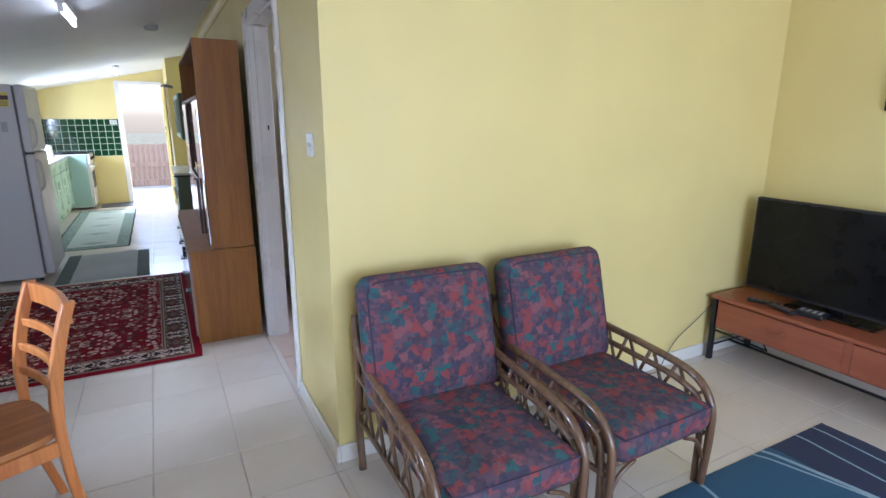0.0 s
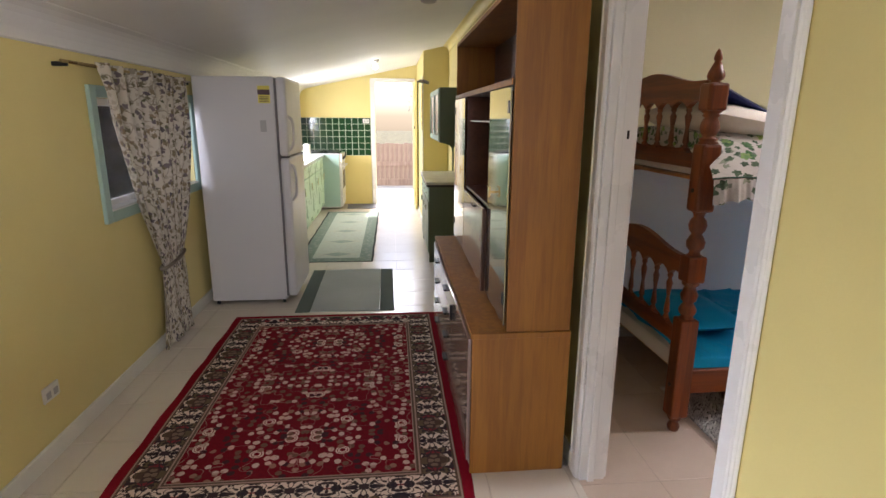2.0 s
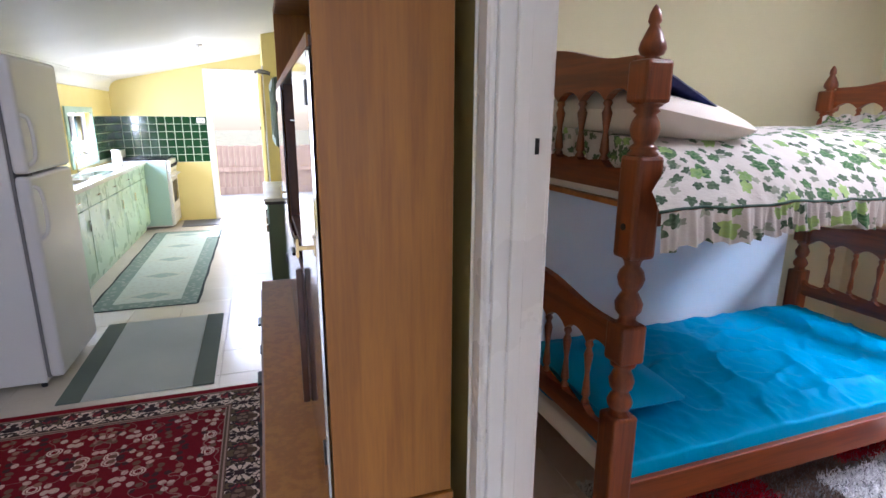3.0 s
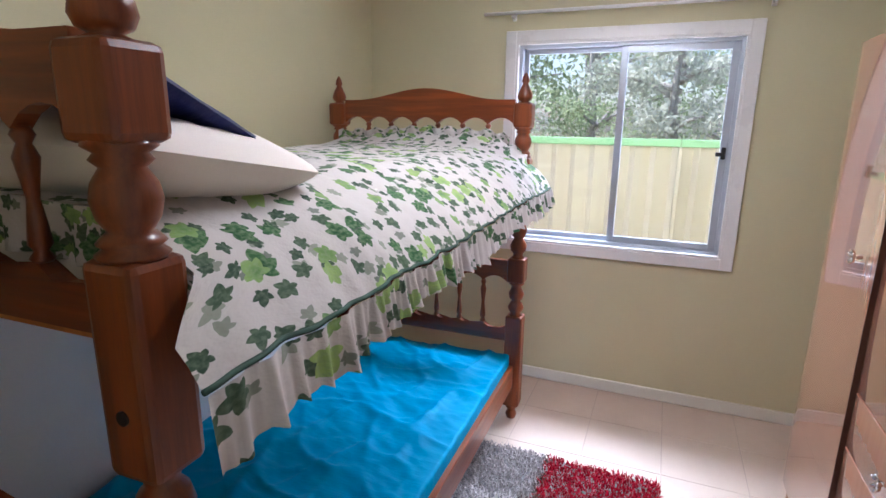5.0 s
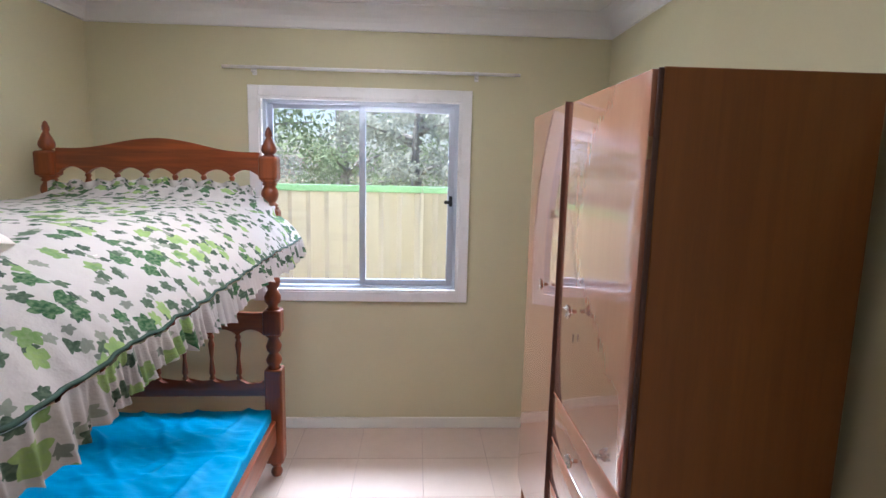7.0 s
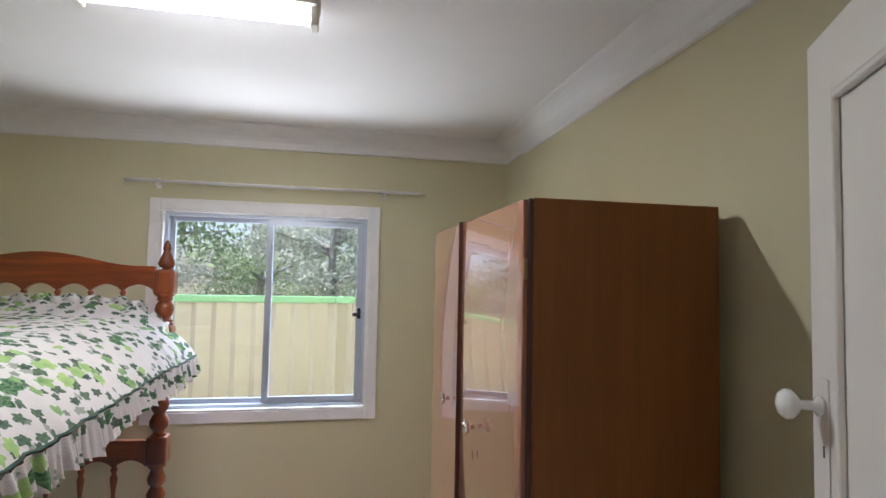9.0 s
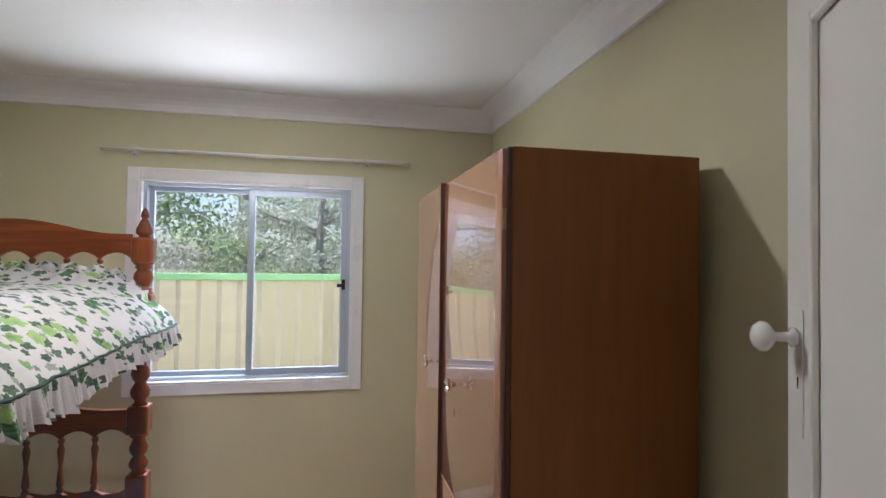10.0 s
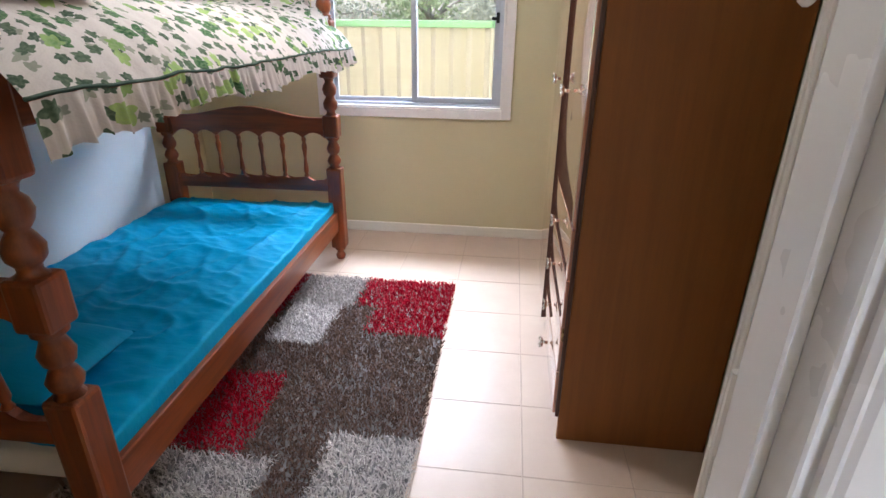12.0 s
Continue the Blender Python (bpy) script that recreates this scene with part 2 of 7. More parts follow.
def upholstery():
    g = G("patterned_upholstery")
    p = g.obj()
    wob = g.warp(p, 22.0, 3.0, 0.6, 0.022)

    def blocks(scale, move):
        nd = g.nt.nodes.new("ShaderNodeTexVoronoi")
        nd.distance = "CHEBYCHEV"
        nd.inputs["Scale"].default_value = scale
        nd.inputs["Randomness"].default_value = 0.85
        g.put(nd.inputs["Vector"], g.v("ADD", wob, move))
        return g.sep(nd.outputs[1])
    r = blocks(26.0, (0, 0, 0))
    col = g.ramp(r[0], [(0.0, (0.085, 0.06, 0.085)), (0.20, (0.26, 0.060, 0.060)), (0.36, (0.12, 0.075, 0.10)), (0.52, (0.04, 0.125, 0.125)),
                        (0.66, (0.065, 0.060, 0.095)), (0.80, (0.23, 0.09, 0.10)), (0.92, (0.055, 0.10, 0.12))], True)
    q = blocks(52.0, (3.1, 1.7, 0.4))
    col = g.mix(g.m("MULTIPLY", g.m("LESS_THAN", q[0], 0.3), 0.55), col, (0.05, 0.045, 0.07))
    col = g.mix(g.m("MULTIPLY", g.m("GREATER_THAN", q[1], 0.84), 0.5), col, (0.24, 0.07, 0.07))
    col = g.mix(g.m("MULTIPLY", g.noise(wob, 60.0, 3.0), 0.35), col, (0.06, 0.05, 0.075))
    weave = g.noise(p, 420.0, 2.0)
    return g.done(col, 0.9, g.bump(weave, 0.3, 0.0008), Specular_IOR_Level=0.2)


def persian(w, l):
    g = G("persian_wool")
    uv = g.uv()
    u, v, _ = g.sep(uv)
    du = g.m("MINIMUM", u, g.m("SUBTRACT", w, u))
    dv = g.m("MINIMUM", v, g.m("SUBTRACT", l, v))
    d = g.m("MINIMUM", du, dv)
    mu = g.m("ABSOLUTE", g.m("SUBTRACT", u, w / 2))
    mv = g.m("PINGPONG", v, l / 4)
    q = g.comb(mu, mv)
    qw = g.warp(q, 14.0, 2.0, 0.5, 0.02)
    red, cream = (0.23, 0.004, 0.015), (0.74, 0.60, 0.49)
    field = g.mix(g.noise(uv, 60.0), (0.13, 0.004, 0.012), (0.23, 0.008, 0.018))
    dist = g.n("TexVoronoi", 0, {"dims": "2D"}, Vector=qw, Scale=7.5)
    ring = g.m("LESS_THAN", g.m("ABSOLUTE", g.m("SUBTRACT", g.m("PINGPONG", dist, 0.16), 0.12)), 0.026)
    ring = g.m("MULTIPLY", ring, g.m("LESS_THAN", dist, 0.36))
    rr = g.sep(g.n("TexVoronoi", 1, {"dims": "2D"}, Vector=qw, Scale=7.5))[0]
    field = g.mix(g.m("MULTIPLY", ring, g.m("LESS_THAN", rr, 0.5)), field, (0.74, 0.58, 0.48))
    d2 = g.n("TexVoronoi", 0, {"dims": "2D"}, Vector=qw, Scale=24.0)
    r2 = g.sep(g.n("TexVoronoi", 1, {"dims": "2D"}, Vector=qw, Scale=24.0))
    dot = g.m("MULTIPLY", g.m("LESS_THAN", d2, 0.37), g.m("LESS_THAN", r2[0], 0.66))
    field = g.mix(dot, field, g.ramp(r2[1], [(0, (0.62, 0.44, 0.36)), (0.27, (0.17, 0.09, 0.06)), (0.55, (0.30, 0.16, 0.11)), (0.72, (0.06, 0.02, 0.025)), (0.9, (0.60, 0.46, 0.38))], True))
    vine = g.m("LESS_THAN", g.m("ABSOLUTE", g.m("SUBTRACT", g.noise(q, 9.0, 1.0), 0.5)), 0.007)
    field = g.mix(g.m("MULTIPLY", vine, 0.7), field, (0.40, 0.24, 0.19))
    bq = g.warp(g.comb(g.m("PINGPONG", u, 0.15), g.m("PINGPONG", v, 0.15)), 16.0, 2.0, 0.5, 0.05)
    bd = g.n("TexVoronoi", 0, {"dims": "2D"}, Vector=bq, Scale=15.0)
    br = g.sep(g.n("TexVoronoi", 1, {"dims": "2D"}, Vector=bq, Scale=15.0))
    bord = g.mix(g.m("LESS_THAN", bd, 0.40), cream, g.ramp(br[0], [(0, (0.03, 0.022, 0.03)), (0.55, (0.14, 0.10, 0.06)), (0.8, (0.24, 0.03, 0.04))], True))
    b2 = g.n("TexVoronoi", 0, {"dims": "2D"}, Vector=bq, Scale=34.0)
    bord = g.mix(g.m("LESS_THAN", b2, 0.30), bord, (0.05, 0.035, 0.035))
    bvine = g.m("LESS_THAN", g.m("ABSOLUTE", g.m("SUBTRACT", g.noise(bq, 22.0, 1.0), 0.5)), 0.03)
    bord = g.mix(bvine, bord, (0.05, 0.03, 0.035))
    ra = g.m("DIVIDE", g.m("PINGPONG", v, 0.15), 0.055)
    rb = g.m("DIVIDE", g.m("SUBTRACT", du, 0.137), 0.045)
    rose = g.m("LESS_THAN", g.m("ADD", g.m("MULTIPLY", ra, ra), g.m("MULTIPLY", rb, rb)), 1.0)
    bord = g.mix(g.m("MULTIPLY", rose, 0.8), bord, g.mix(g.m("LESS_THAN", b2, 0.36), (0.09, 0.05, 0.04), (0.26, 0.17, 0.12)))
    thin = g.m("LESS_THAN", g.m("PINGPONG", d, 0.009), 0.004)
    stripe = g.mix(thin, (0.13, 0.085, 0.06), (0.40, 0.27, 0.22))
    col = g.mix(g.m("LESS_THAN", d, 0.235), field, stripe)
    col = g.mix(g.m("LESS_THAN", d, 0.205), col, bord)
    col = g.mix(g.m("LESS_THAN", d, 0.068), col, stripe)
    col = g.mix(g.m("LESS_THAN", d, 0.048), col, red)
    pile = g.noise(uv, 400.0, 2.0, 0.7)
    col = g.mix(g.m("MULTIPLY", pile, 0.15), col, g.mix(0.6, col, (0.02, 0.01, 0.01)))
    return g.done(col, 0.95, g.bump(pile, 0.6, 0.003), Specular_IOR_Level=0.1)


def attr_wool(name="shag_wool"):
    g = G(name)
    c = g.n("Attribute", 0, {"attr": "tone"})
    nz = g.noise(g.obj(), 150.0, 2.0)
    r = g.n("NewGeometry", 8)
    col = g.mix(g.m("MULTIPLY", r, 0.4), c, g.mix(0.5, c, (0.01, 0.01, 0.01)))
    return g.done(g.mix(g.m("MULTIPLY", nz, 0.3), col, (0.02, 0.02, 0.02)), 0.95, Specular_IOR_Level=0.15)


def kitchen_rug_mat(w, l):
    g = G("kitchen_carpet")
    u, v, _ = g.sep(g.uv())
    d = g.m("MINIMUM", g.m("MINIMUM", u, g.m("SUBTRACT", w, u)), g.m("MINIMUM", v, g.m("SUBTRACT", l, v)))
    mu = g.m("ABSOLUTE", g.m("SUBTRACT", u, w / 2))
    mv = g.m("ABSOLUTE", g.m("SUBTRACT", g.m("MODULO", v, 0.62), 0.31))
    dd = g.m("ADD", g.m("MULTIPLY", mu, 1.1), g.m("MULTIPLY", mv, 1.9))
    col = g.mix(g.noise(g.uv(), 40.0), (0.44, 0.51, 0.45), (0.52, 0.58, 0.51))
    col = g.mix(g.m("LESS_THAN", dd, 0.27), col, (0.50, 0.54, 0.46))
    col = g.mix(g.m("LESS_THAN", dd, 0.17), col, (0.30, 0.38, 0.33))
    col = g.mix(g.m("LESS_THAN", d, 0.15), col, (0.19, 0.26, 0.22))
    dots = g.n("TexVoronoi", 0, {"dims": "2D"}, Vector=g.uv(), Scale=16.0)
    col = g.mix(g.m("MULTIPLY", g.m("LESS_THAN", dots, 0.25), 0.5), col, (0.42, 0.44, 0.38))
    col = g.mix(g.m("LESS_THAN", d, 0.02), col, (0.02, 0.03, 0.03))
    return g.done(col, 0.95, g.bump(g.noise(g.uv(), 300.0, 2.0), 0.5, 0.002))


def blue_rug_mat():
    g = G("blue_carpet")
    u, v, _ = g.sep(g.uv())
    U, V = g.m("SUBTRACT", 1.49, u), g.m("SUBTRACT", 2.025, v)
    curve = g.m("ADD", 0.44, g.m("MULTIPLY", g.m("MULTIPLY", V, V), -0.10))
    col = g.mix(g.m("GREATER_THAN", U, curve), (0.006, 0.014, 0.06), (0.012, 0.07, 0.15))
    for a, c, d, t in ((0.09, 0.05, 0.0, 0.006), (0.23, 0.10, -0.08, 0.006), (0.50, -0.25, 0.05, 0.011), (0.56, -0.38, 0.10, 0.007), (0.95, 0.20, 0.0, 0.008)):
        f = g.m("SUBTRACT", U, g.m("ADD", a, g.m("ADD", g.m("MULTIPLY", V, c), g.m("MULTIPLY", g.m("MULTIPLY", V, V), d))))
        col = g.mix(g.m("LESS_THAN", g.m("ABSOLUTE", f), t), col, (0.24, 0.34, 0.44))
    return g.done(col, 0.95, g.bump(g.noise(g.uv(), 350.0, 2.0), 0.5, 0.002), Sheen_Weight=0.1)


def tile_mat(name, c1, c2, rough):
    g = G(name)
    p = g.n("NewGeometry", 0)
    f = g.noise(p, 4.0, 5.0, 0.65)
    col = g.mix(g.rng(f, 0.3, 0.7), c1, c2)
    col = g.mix(g.m("MULTIPLY", g.n("ObjectInfo", 5), 0.2), col, tuple(c * 0.9 for c in c2))
    speck = g.noise(p, 160.0, 2.0)
    return g.done(col, g.rng(g.noise(p, 9.0, 4.0), 0.3, 0.7, rough, rough + 0.04), g.bump(g.noise(p, 35.0, 3.0), 0.03, 0.0008, g.bump(speck, 0.02, 0.0002)))


def satin(name, c, c2, rough=0.5):
    g = G(name)
    p = g.obj()
    f = g.noise(p, 3.0, 3.0)
    return g.done(g.mix(f, c, c2), g.rng(g.noise(p, 12.0, 3.0), 0.3, 0.7, rough, rough + 0.15), g.bump(g.noise(g.v("MULTIPLY", p, (1.7, 0.32, 1.0)), 9.0, 5.0, 0.6), 0.42, 0.012), Specular_IOR_Level=0.2)


def glass(name):
    g = G(name)
    mat = g.done((1, 1, 1), 0.0)
    tr = g.nt.nodes.new("ShaderNodeBsdfTransparent")
    gl = g.nt.nodes.new("ShaderNodeBsdfGlossy")
    gl.inputs["Roughness"].default_value = 0.0
    fr = g.nt.nodes.new("ShaderNodeFresnel")
    fr.inputs[0].default_value = 1.45
    mx = g.nt.nodes.new("ShaderNodeMixShader")
    g.nt.links.new(fr.outputs[0], mx.inputs[0])
    g.nt.links.new(tr.outputs[0], mx.inputs[1])
    g.nt.links.new(gl.outputs[0], mx.inputs[2])
    g.nt.links.new(mx.outputs[0], g.nt.nodes["Material Output"].inputs[0])
    return mat


def glow(name, c, s):
    g = G(name)
    return g.done((0.9, 0.9, 0.9), 0.4, Emission_Color=(*c, 1), Emission_Strength=s)


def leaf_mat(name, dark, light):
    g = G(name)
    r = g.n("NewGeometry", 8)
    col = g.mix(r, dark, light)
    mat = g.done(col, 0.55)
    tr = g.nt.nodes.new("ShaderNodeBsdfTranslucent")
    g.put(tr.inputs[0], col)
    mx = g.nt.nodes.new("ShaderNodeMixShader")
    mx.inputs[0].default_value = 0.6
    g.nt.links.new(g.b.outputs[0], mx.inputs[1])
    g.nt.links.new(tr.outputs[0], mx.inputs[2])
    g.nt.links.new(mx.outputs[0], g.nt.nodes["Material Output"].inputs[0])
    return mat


WALL_Y = paint("wall_yellow", (0.74, 0.62, 0.25), 0.5, 0.04, 160.0, 0.06)
WALL_B = paint("wall_sage", (0.60, 0.555, 0.345), 0.55, 0.04, 160.0, 0.06)
CEIL = paint("ceiling_white", (0.78, 0.77, 0.75), 0.6, 0.03, 60.0, 0.05)
TRIM = paint("gloss_white", (0.79, 0.77, 0.75), 0.3, 0.03, 50.0, 0.08)
TRIM_OLD = paint("door_white", (0.79, 0.75, 0.69), 0.42, 0.015, 120.0, 0.08)
SKIRT = paint("skirting_cream", (0.74, 0.72, 0.64), 0.4, 0.03)
GROUT = paint("grout", (0.58, 0.51, 0.44), 0.9, 0.1)
TILE = tile_mat("cream_floor_tile", (0.66, 0.59, 0.50), (0.70, 0.64, 0.55), 0.2)
TILE_B = tile_mat("sand_floor_tile", (0.57, 0.44, 0.345), (0.63, 0.50, 0.40), 0.36)
TILE_G = paint("green_wall_tile", (0.012, 0.055, 0.018), 0.12, 0.25, 30.0, 0.03, rand=0.5)
TGROUT = paint("pale_grout", (0.62, 0.68, 0.52), 0.9)
PINE = wood("red_stained_pine", (0.10, 0.018, 0.002), (0.28, 0.063, 0.008), 0.3, 1.0, "z", 0.2)
PINE_X = wood("red_stained_pine_rail", (0.12, 0.022, 0.004), (0.30, 0.070, 0.012), 0.28, 1.0, "x", 0.3)
PINE_Y = wood("red_stained_pine_board", (0.12, 0.022, 0.004), (0.30, 0.070, 0.012), 0.28, 1.0, "y", 0.3)
WALNUT = wood("walnut_laminate", (0.22, 0.078, 0.006), (0.36, 0.145, 0.014), 0.5, 1.4, "z", 0.0, 0.05, 0.8)
# Darker brown for the unit's shelves, dividers, back, carcass and flap edge.
WALNUT_D = wood("darker_unit_brown", (0.055, 0.018, 0.010), (0.09, 0.032, 0.018), 0.35, 1.2, "y", 0.1, 0.05)
VENEER = wood("polished_veneer", (0.40, 0.17, 0.10), (0.47, 0.22, 0.135), 0.08, 0.4, "z", 1.0, 0.0, 0.3, 1.85)
WARD_S = wood("wardrobe_side_wood", (0.21, 0.068, 0.009), (0.29, 0.102, 0.016), 0.5, 1.2, "z", 0.0, 0.06, 0.6)
WARD_E = paint("wardrobe_edge_brown", (0.07, 0.022, 0.012), 0.35)
HONEY = wood("honey_beech", (0.42, 0.13, 0.022), (0.62, 0.24, 0.055), 0.3, 1.2, "z", 0.4)
HONEY_S = wood("honey_beech_seat", (0.30, 0.11, 0.03), (0.46, 0.19, 0.05), 0.4, 1.0, "y", 0.1)
TVWOOD = wood("redwood_laminate", (0.25, 0.065, 0.030), (0.36, 0.11, 0.05), 0.3, 1.0, "y", 0.3, 0.05, 0.7)
RATTAN = wood("rattan_cane", (0.085, 0.042, 0.020), (0.19, 0.105, 0.052), 0.3, 2.0, "z", 0.5)
BLACKM = paint("black_metal", (0.015, 0.015, 0.016), 0.4, 0.2, metal=0.3)
BLACKG = paint("black_glass", (0.004, 0.004, 0.005), 0.28, 0.1, 20, 0.0, Specular_IOR_Level=0.25)
BLACKP = paint("black_plastic", (0.014, 0.014, 0.015), 0.45, 0.2)
CHROME = paint("chrome", (0.72, 0.70, 0.66), 0.14, 0.05, metal=1.0)
BRASS = paint("aged_brass", (0.45, 0.33, 0.16), 0.3, 0.2, metal=1.0)
FRIDGE = paint("fridge_white", (0.62, 0.60, 0.59), 0.36, 0.004, 200.0, 0.005)
GASKET = paint("grey_rubber", (0.16, 0.15, 0.15), 0.7)
MINT = paint("mint_paint", (0.42, 0.58, 0.45), 0.3, 0.05)
MINT_W = paint("pale_mint_wall", (0.36, 0.50, 0.44), 0.45, 0.05)
OLIVE = paint("olive_green_paint", (0.10, 0.14, 0.085), 0.4, 0.1)
COUNTER = paint("pale_counter", (0.62, 0.64, 0.60), 0.2, 0.05)
WHITE_P = paint("white_plastic", (0.72, 0.71, 0.68), 0.35, 0.03)
PORC = paint("white_porcelain", (0.80, 0.78, 0.74), 0.12, 0.02)
IVY = ivy_cloth()
FLORAL = floral_cloth()
UPHOL = upholstery()
PIPING = paint("green_piping", (0.04, 0.085, 0.06), 0.8, 0.1)
TEAL = satin("teal_blue_sheet", (0.0, 0.29, 0.52), (0.0, 0.36, 0.64), 0.55)
NAVY = satin("navy_satin", (0.008, 0.012, 0.075), (0.012, 0.02, 0.11), 0.3)
GOLD = paint("dull_gold_cord", (0.30, 0.22, 0.13), 0.6, 0.2)
PILLOW = paint("white_cotton", (0.78, 0.72, 0.66), 0.85, 0.04, 220.0, 0.2)
SHEET = paint("pale_blue_sheet", (0.70, 0.76, 0.80), 0.85, 0.06, 120.0, 0.2)
GLASS = glass("window_glass")
DOORGLASS = paint("mirror_glass_door", (0.50, 0.50, 0.50), 0.03, 0.02, 10.0, 0.0, metal=0.9)
GLOSSL = paint("glossy_mauve_laminate", (0.30, 0.21, 0.19), 0.1, 0.06, 40.0, 0.02)
ALU = paint("grey_aluminium", (0.52, 0.56, 0.63), 0.35, 0.04, 80, 0.03, metal=0.6)
FENCE = paint("cream_steel", (0.49, 0.44, 0.37), 0.4, 0.05)
FENCE_G = paint("green_steel", (0.26, 0.50, 0.27), 0.4, 0.05)
PALING = wood("pink_grey_paling", (0.28, 0.19, 0.16), (0.45, 0.33, 0.28), 0.8, 1.0, "z", 0.0, 0.4)
BOARD = paint("white_weatherboard", (0.80, 0.81, 0.82), 0.5, 0.05)
GRASS = paint("dry_grass", (0.20, 0.18, 0.09), 0.95, 0.4, 30.0, 0.8, 0.02)
CONC = paint("pale_concrete", (0.50, 0.49, 0.46), 0.85, 0.1, 40.0, 0.3)
BARK = wood("bark", (0.30, 0.28, 0.25), (0.55, 0.52, 0.47), 0.9, 0.6, "z", 0.0, 0.7)
# Leaf colours lifted well past real foliage, so outdoor haze is painted in.
LEAF_A = leaf_mat("hazy_gum_leaf", (0.27, 0.35, 0.19), (0.45, 0.53, 0.33))
LEAF_B = leaf_mat("hazy_grey_leaf", (0.45, 0.48, 0.38), (0.64, 0.66, 0.56))
TUBE_ON = glow("lit_tube", (1.0, 0.95, 0.87), 22.0)
TUBE_H = glow("lit_hall_tube", (1.0, 0.97, 0.92), 7.0)
BULB_ON = glow("lit_bulb", (1.0, 0.95, 0.85), 20.0)
SOIL = paint("doormat_grey", (0.14, 0.14, 0.15), 0.95, 0.2, 200, 0.6)
PLAINMAT = paint("grey_green_mat", (0.44, 0.48, 0.46), 0.95, 0.1, 260, 0.5)
PLAINMAT_D = paint("dark_mat_band", (0.11, 0.14, 0.12), 0.95, 0.1, 260, 0.5)
YELLOWL = paint("yellow_label", (0.75, 0.65, 0.12), 0.5)
REDL = paint("dark_label", (0.10, 0.05, 0.05), 0.5)
PAPER = paint("grey_label", (0.42, 0.41, 0.40), 0.5)


def table_cloth_mat():
    g = G("lace_tablecloth")
    uv = g.uv()
    wob = g.warp(uv, 26.0, 4.0, 0.7, 0.07)
    col = g.mix(g.noise(uv, 3.0), (0.43, 0.48, 0.59), (0.50, 0.55, 0.66))
    m2, r2, _ = leaf_layer(g, wob, 15.0, 0.026, 0.7, 2.2, 4.0, 0.5)
    col = g.mix(g.m("MULTIPLY", m2, 0.45), col, (0.42, 0.42, 0.46))
    x, y, _ = g.sep(g.v("SUBTRACT", uv, (1, 1, 0)))
    out = g.m("SQRT", g.m("ADD", g.m("MULTIPLY", x, x), g.m("MULTIPLY", y, y)))
    band = g.rng(out, 0.575, 0.60)
    col = g.mix(g.m("MULTIPLY", band, 0.75), col, (0.60, 0.53, 0.44))
    m3, r3, _ = leaf_layer(g, wob, 13.0, 0.036, 0.75, 7.4, 5.0, 0.5)
    col = g.mix(g.m("MULTIPLY", g.m("MULTIPLY", m3, band), 0.8), col, g.mix(r3, (0.26, 0.19, 0.14), (0.40, 0.33, 0.28)))
    # Fold across the cloth, its shade painted as a slightly darker stripe.
    crease_shade = g.m("LESS_THAN", g.m("ABSOLUTE", g.m("ADD", g.m("MULTIPLY", x, 0.75), g.m("SUBTRACT", g.m("MULTIPLY", y, -0.66), 0.03))), 0.003)
    col = g.mix(g.m("MULTIPLY", crease_shade, 0.5), col, (0.40, 0.42, 0.50))
    weave = g.noise(uv, 240.0, 2.0)
    return g.done(col, 0.36, g.bump(weave, 0.3, 0.0008, g.bump(g.noise(uv, 20.0, 3.0), 0.3, 0.004)))


CLOTH_T = table_cloth_mat()


# ---- mesh helpers ----
def part(name, bm, mat, parent=None, label="", smooth=False, kind=""):
    me = bpy.data.meshes.new(name)
    bm.normal_update()
    bm.to_mesh(me)
    bm.free()
    me.materials.append(mat)
    if smooth:
        for p in me.polygons:
            p.use_smooth = True
    ob = new(name, me)
    if parent is not None:
        ob.parent = parent
    if label or kind:
        tagged(ob, label, kind=kind)
    return ob


def thing(name, label, category, loc=(0, 0, 0), rz=0.0, group=""):
    ob = new(name)
    ob.empty_display_size = 0.1
    ob.matrix_world = pose(*loc, 0, 0, rz)
    return tagged(ob, label, category, group)


def add_box(bm, x0, x1, y0, y1, z0, z1, bevel=0.0, seg=1):
    r = bmesh.ops.create_cube(bm, size=1)
    vs = r["verts"]
    for v in vs:
        v.co = Vector(((x0 + x1) / 2 + v.co.x * (x1 - x0), (y0 + y1) / 2 + v.co.y * (y1 - y0), (z0 + z1) / 2 + v.co.z * (z1 - z0)))
    if bevel:
        es = list({e for v in vs for e in v.link_edges})
        bmesh.ops.bevel(bm, geom=es, offset=bevel, segments=seg, profile=0.5, affect="EDGES")
    return bm


def boxm(x0, x1, y0, y1, z0, z1, bevel=0.0, seg=1):
    return add_box(bmesh.new(), x0, x1, y0, y1, z0, z1, bevel, seg)


def lathe(bm, prof, x=0.0, y=0.0, n=16, square=None):
    """Turned profile [(z, r), ...]; square: spans (z0, z1) where the section is square are left to boxes."""
    rings = []
    for z, r in prof:
        rings.append([bm.verts.new((x + r * math.cos(2 * math.pi * k / n), y + r * math.sin(2 * math.pi * k / n), z)) for k in range(n)])
    for a, b in zip(rings, rings[1:]):
        for k in range(n):
            bm.faces.new((a[k], a[(k + 1) % n], b[(k + 1) % n], b[k]))
    bm.faces.new(list(reversed(rings[0])))
    bm.faces.new(rings[-1])
    return bm


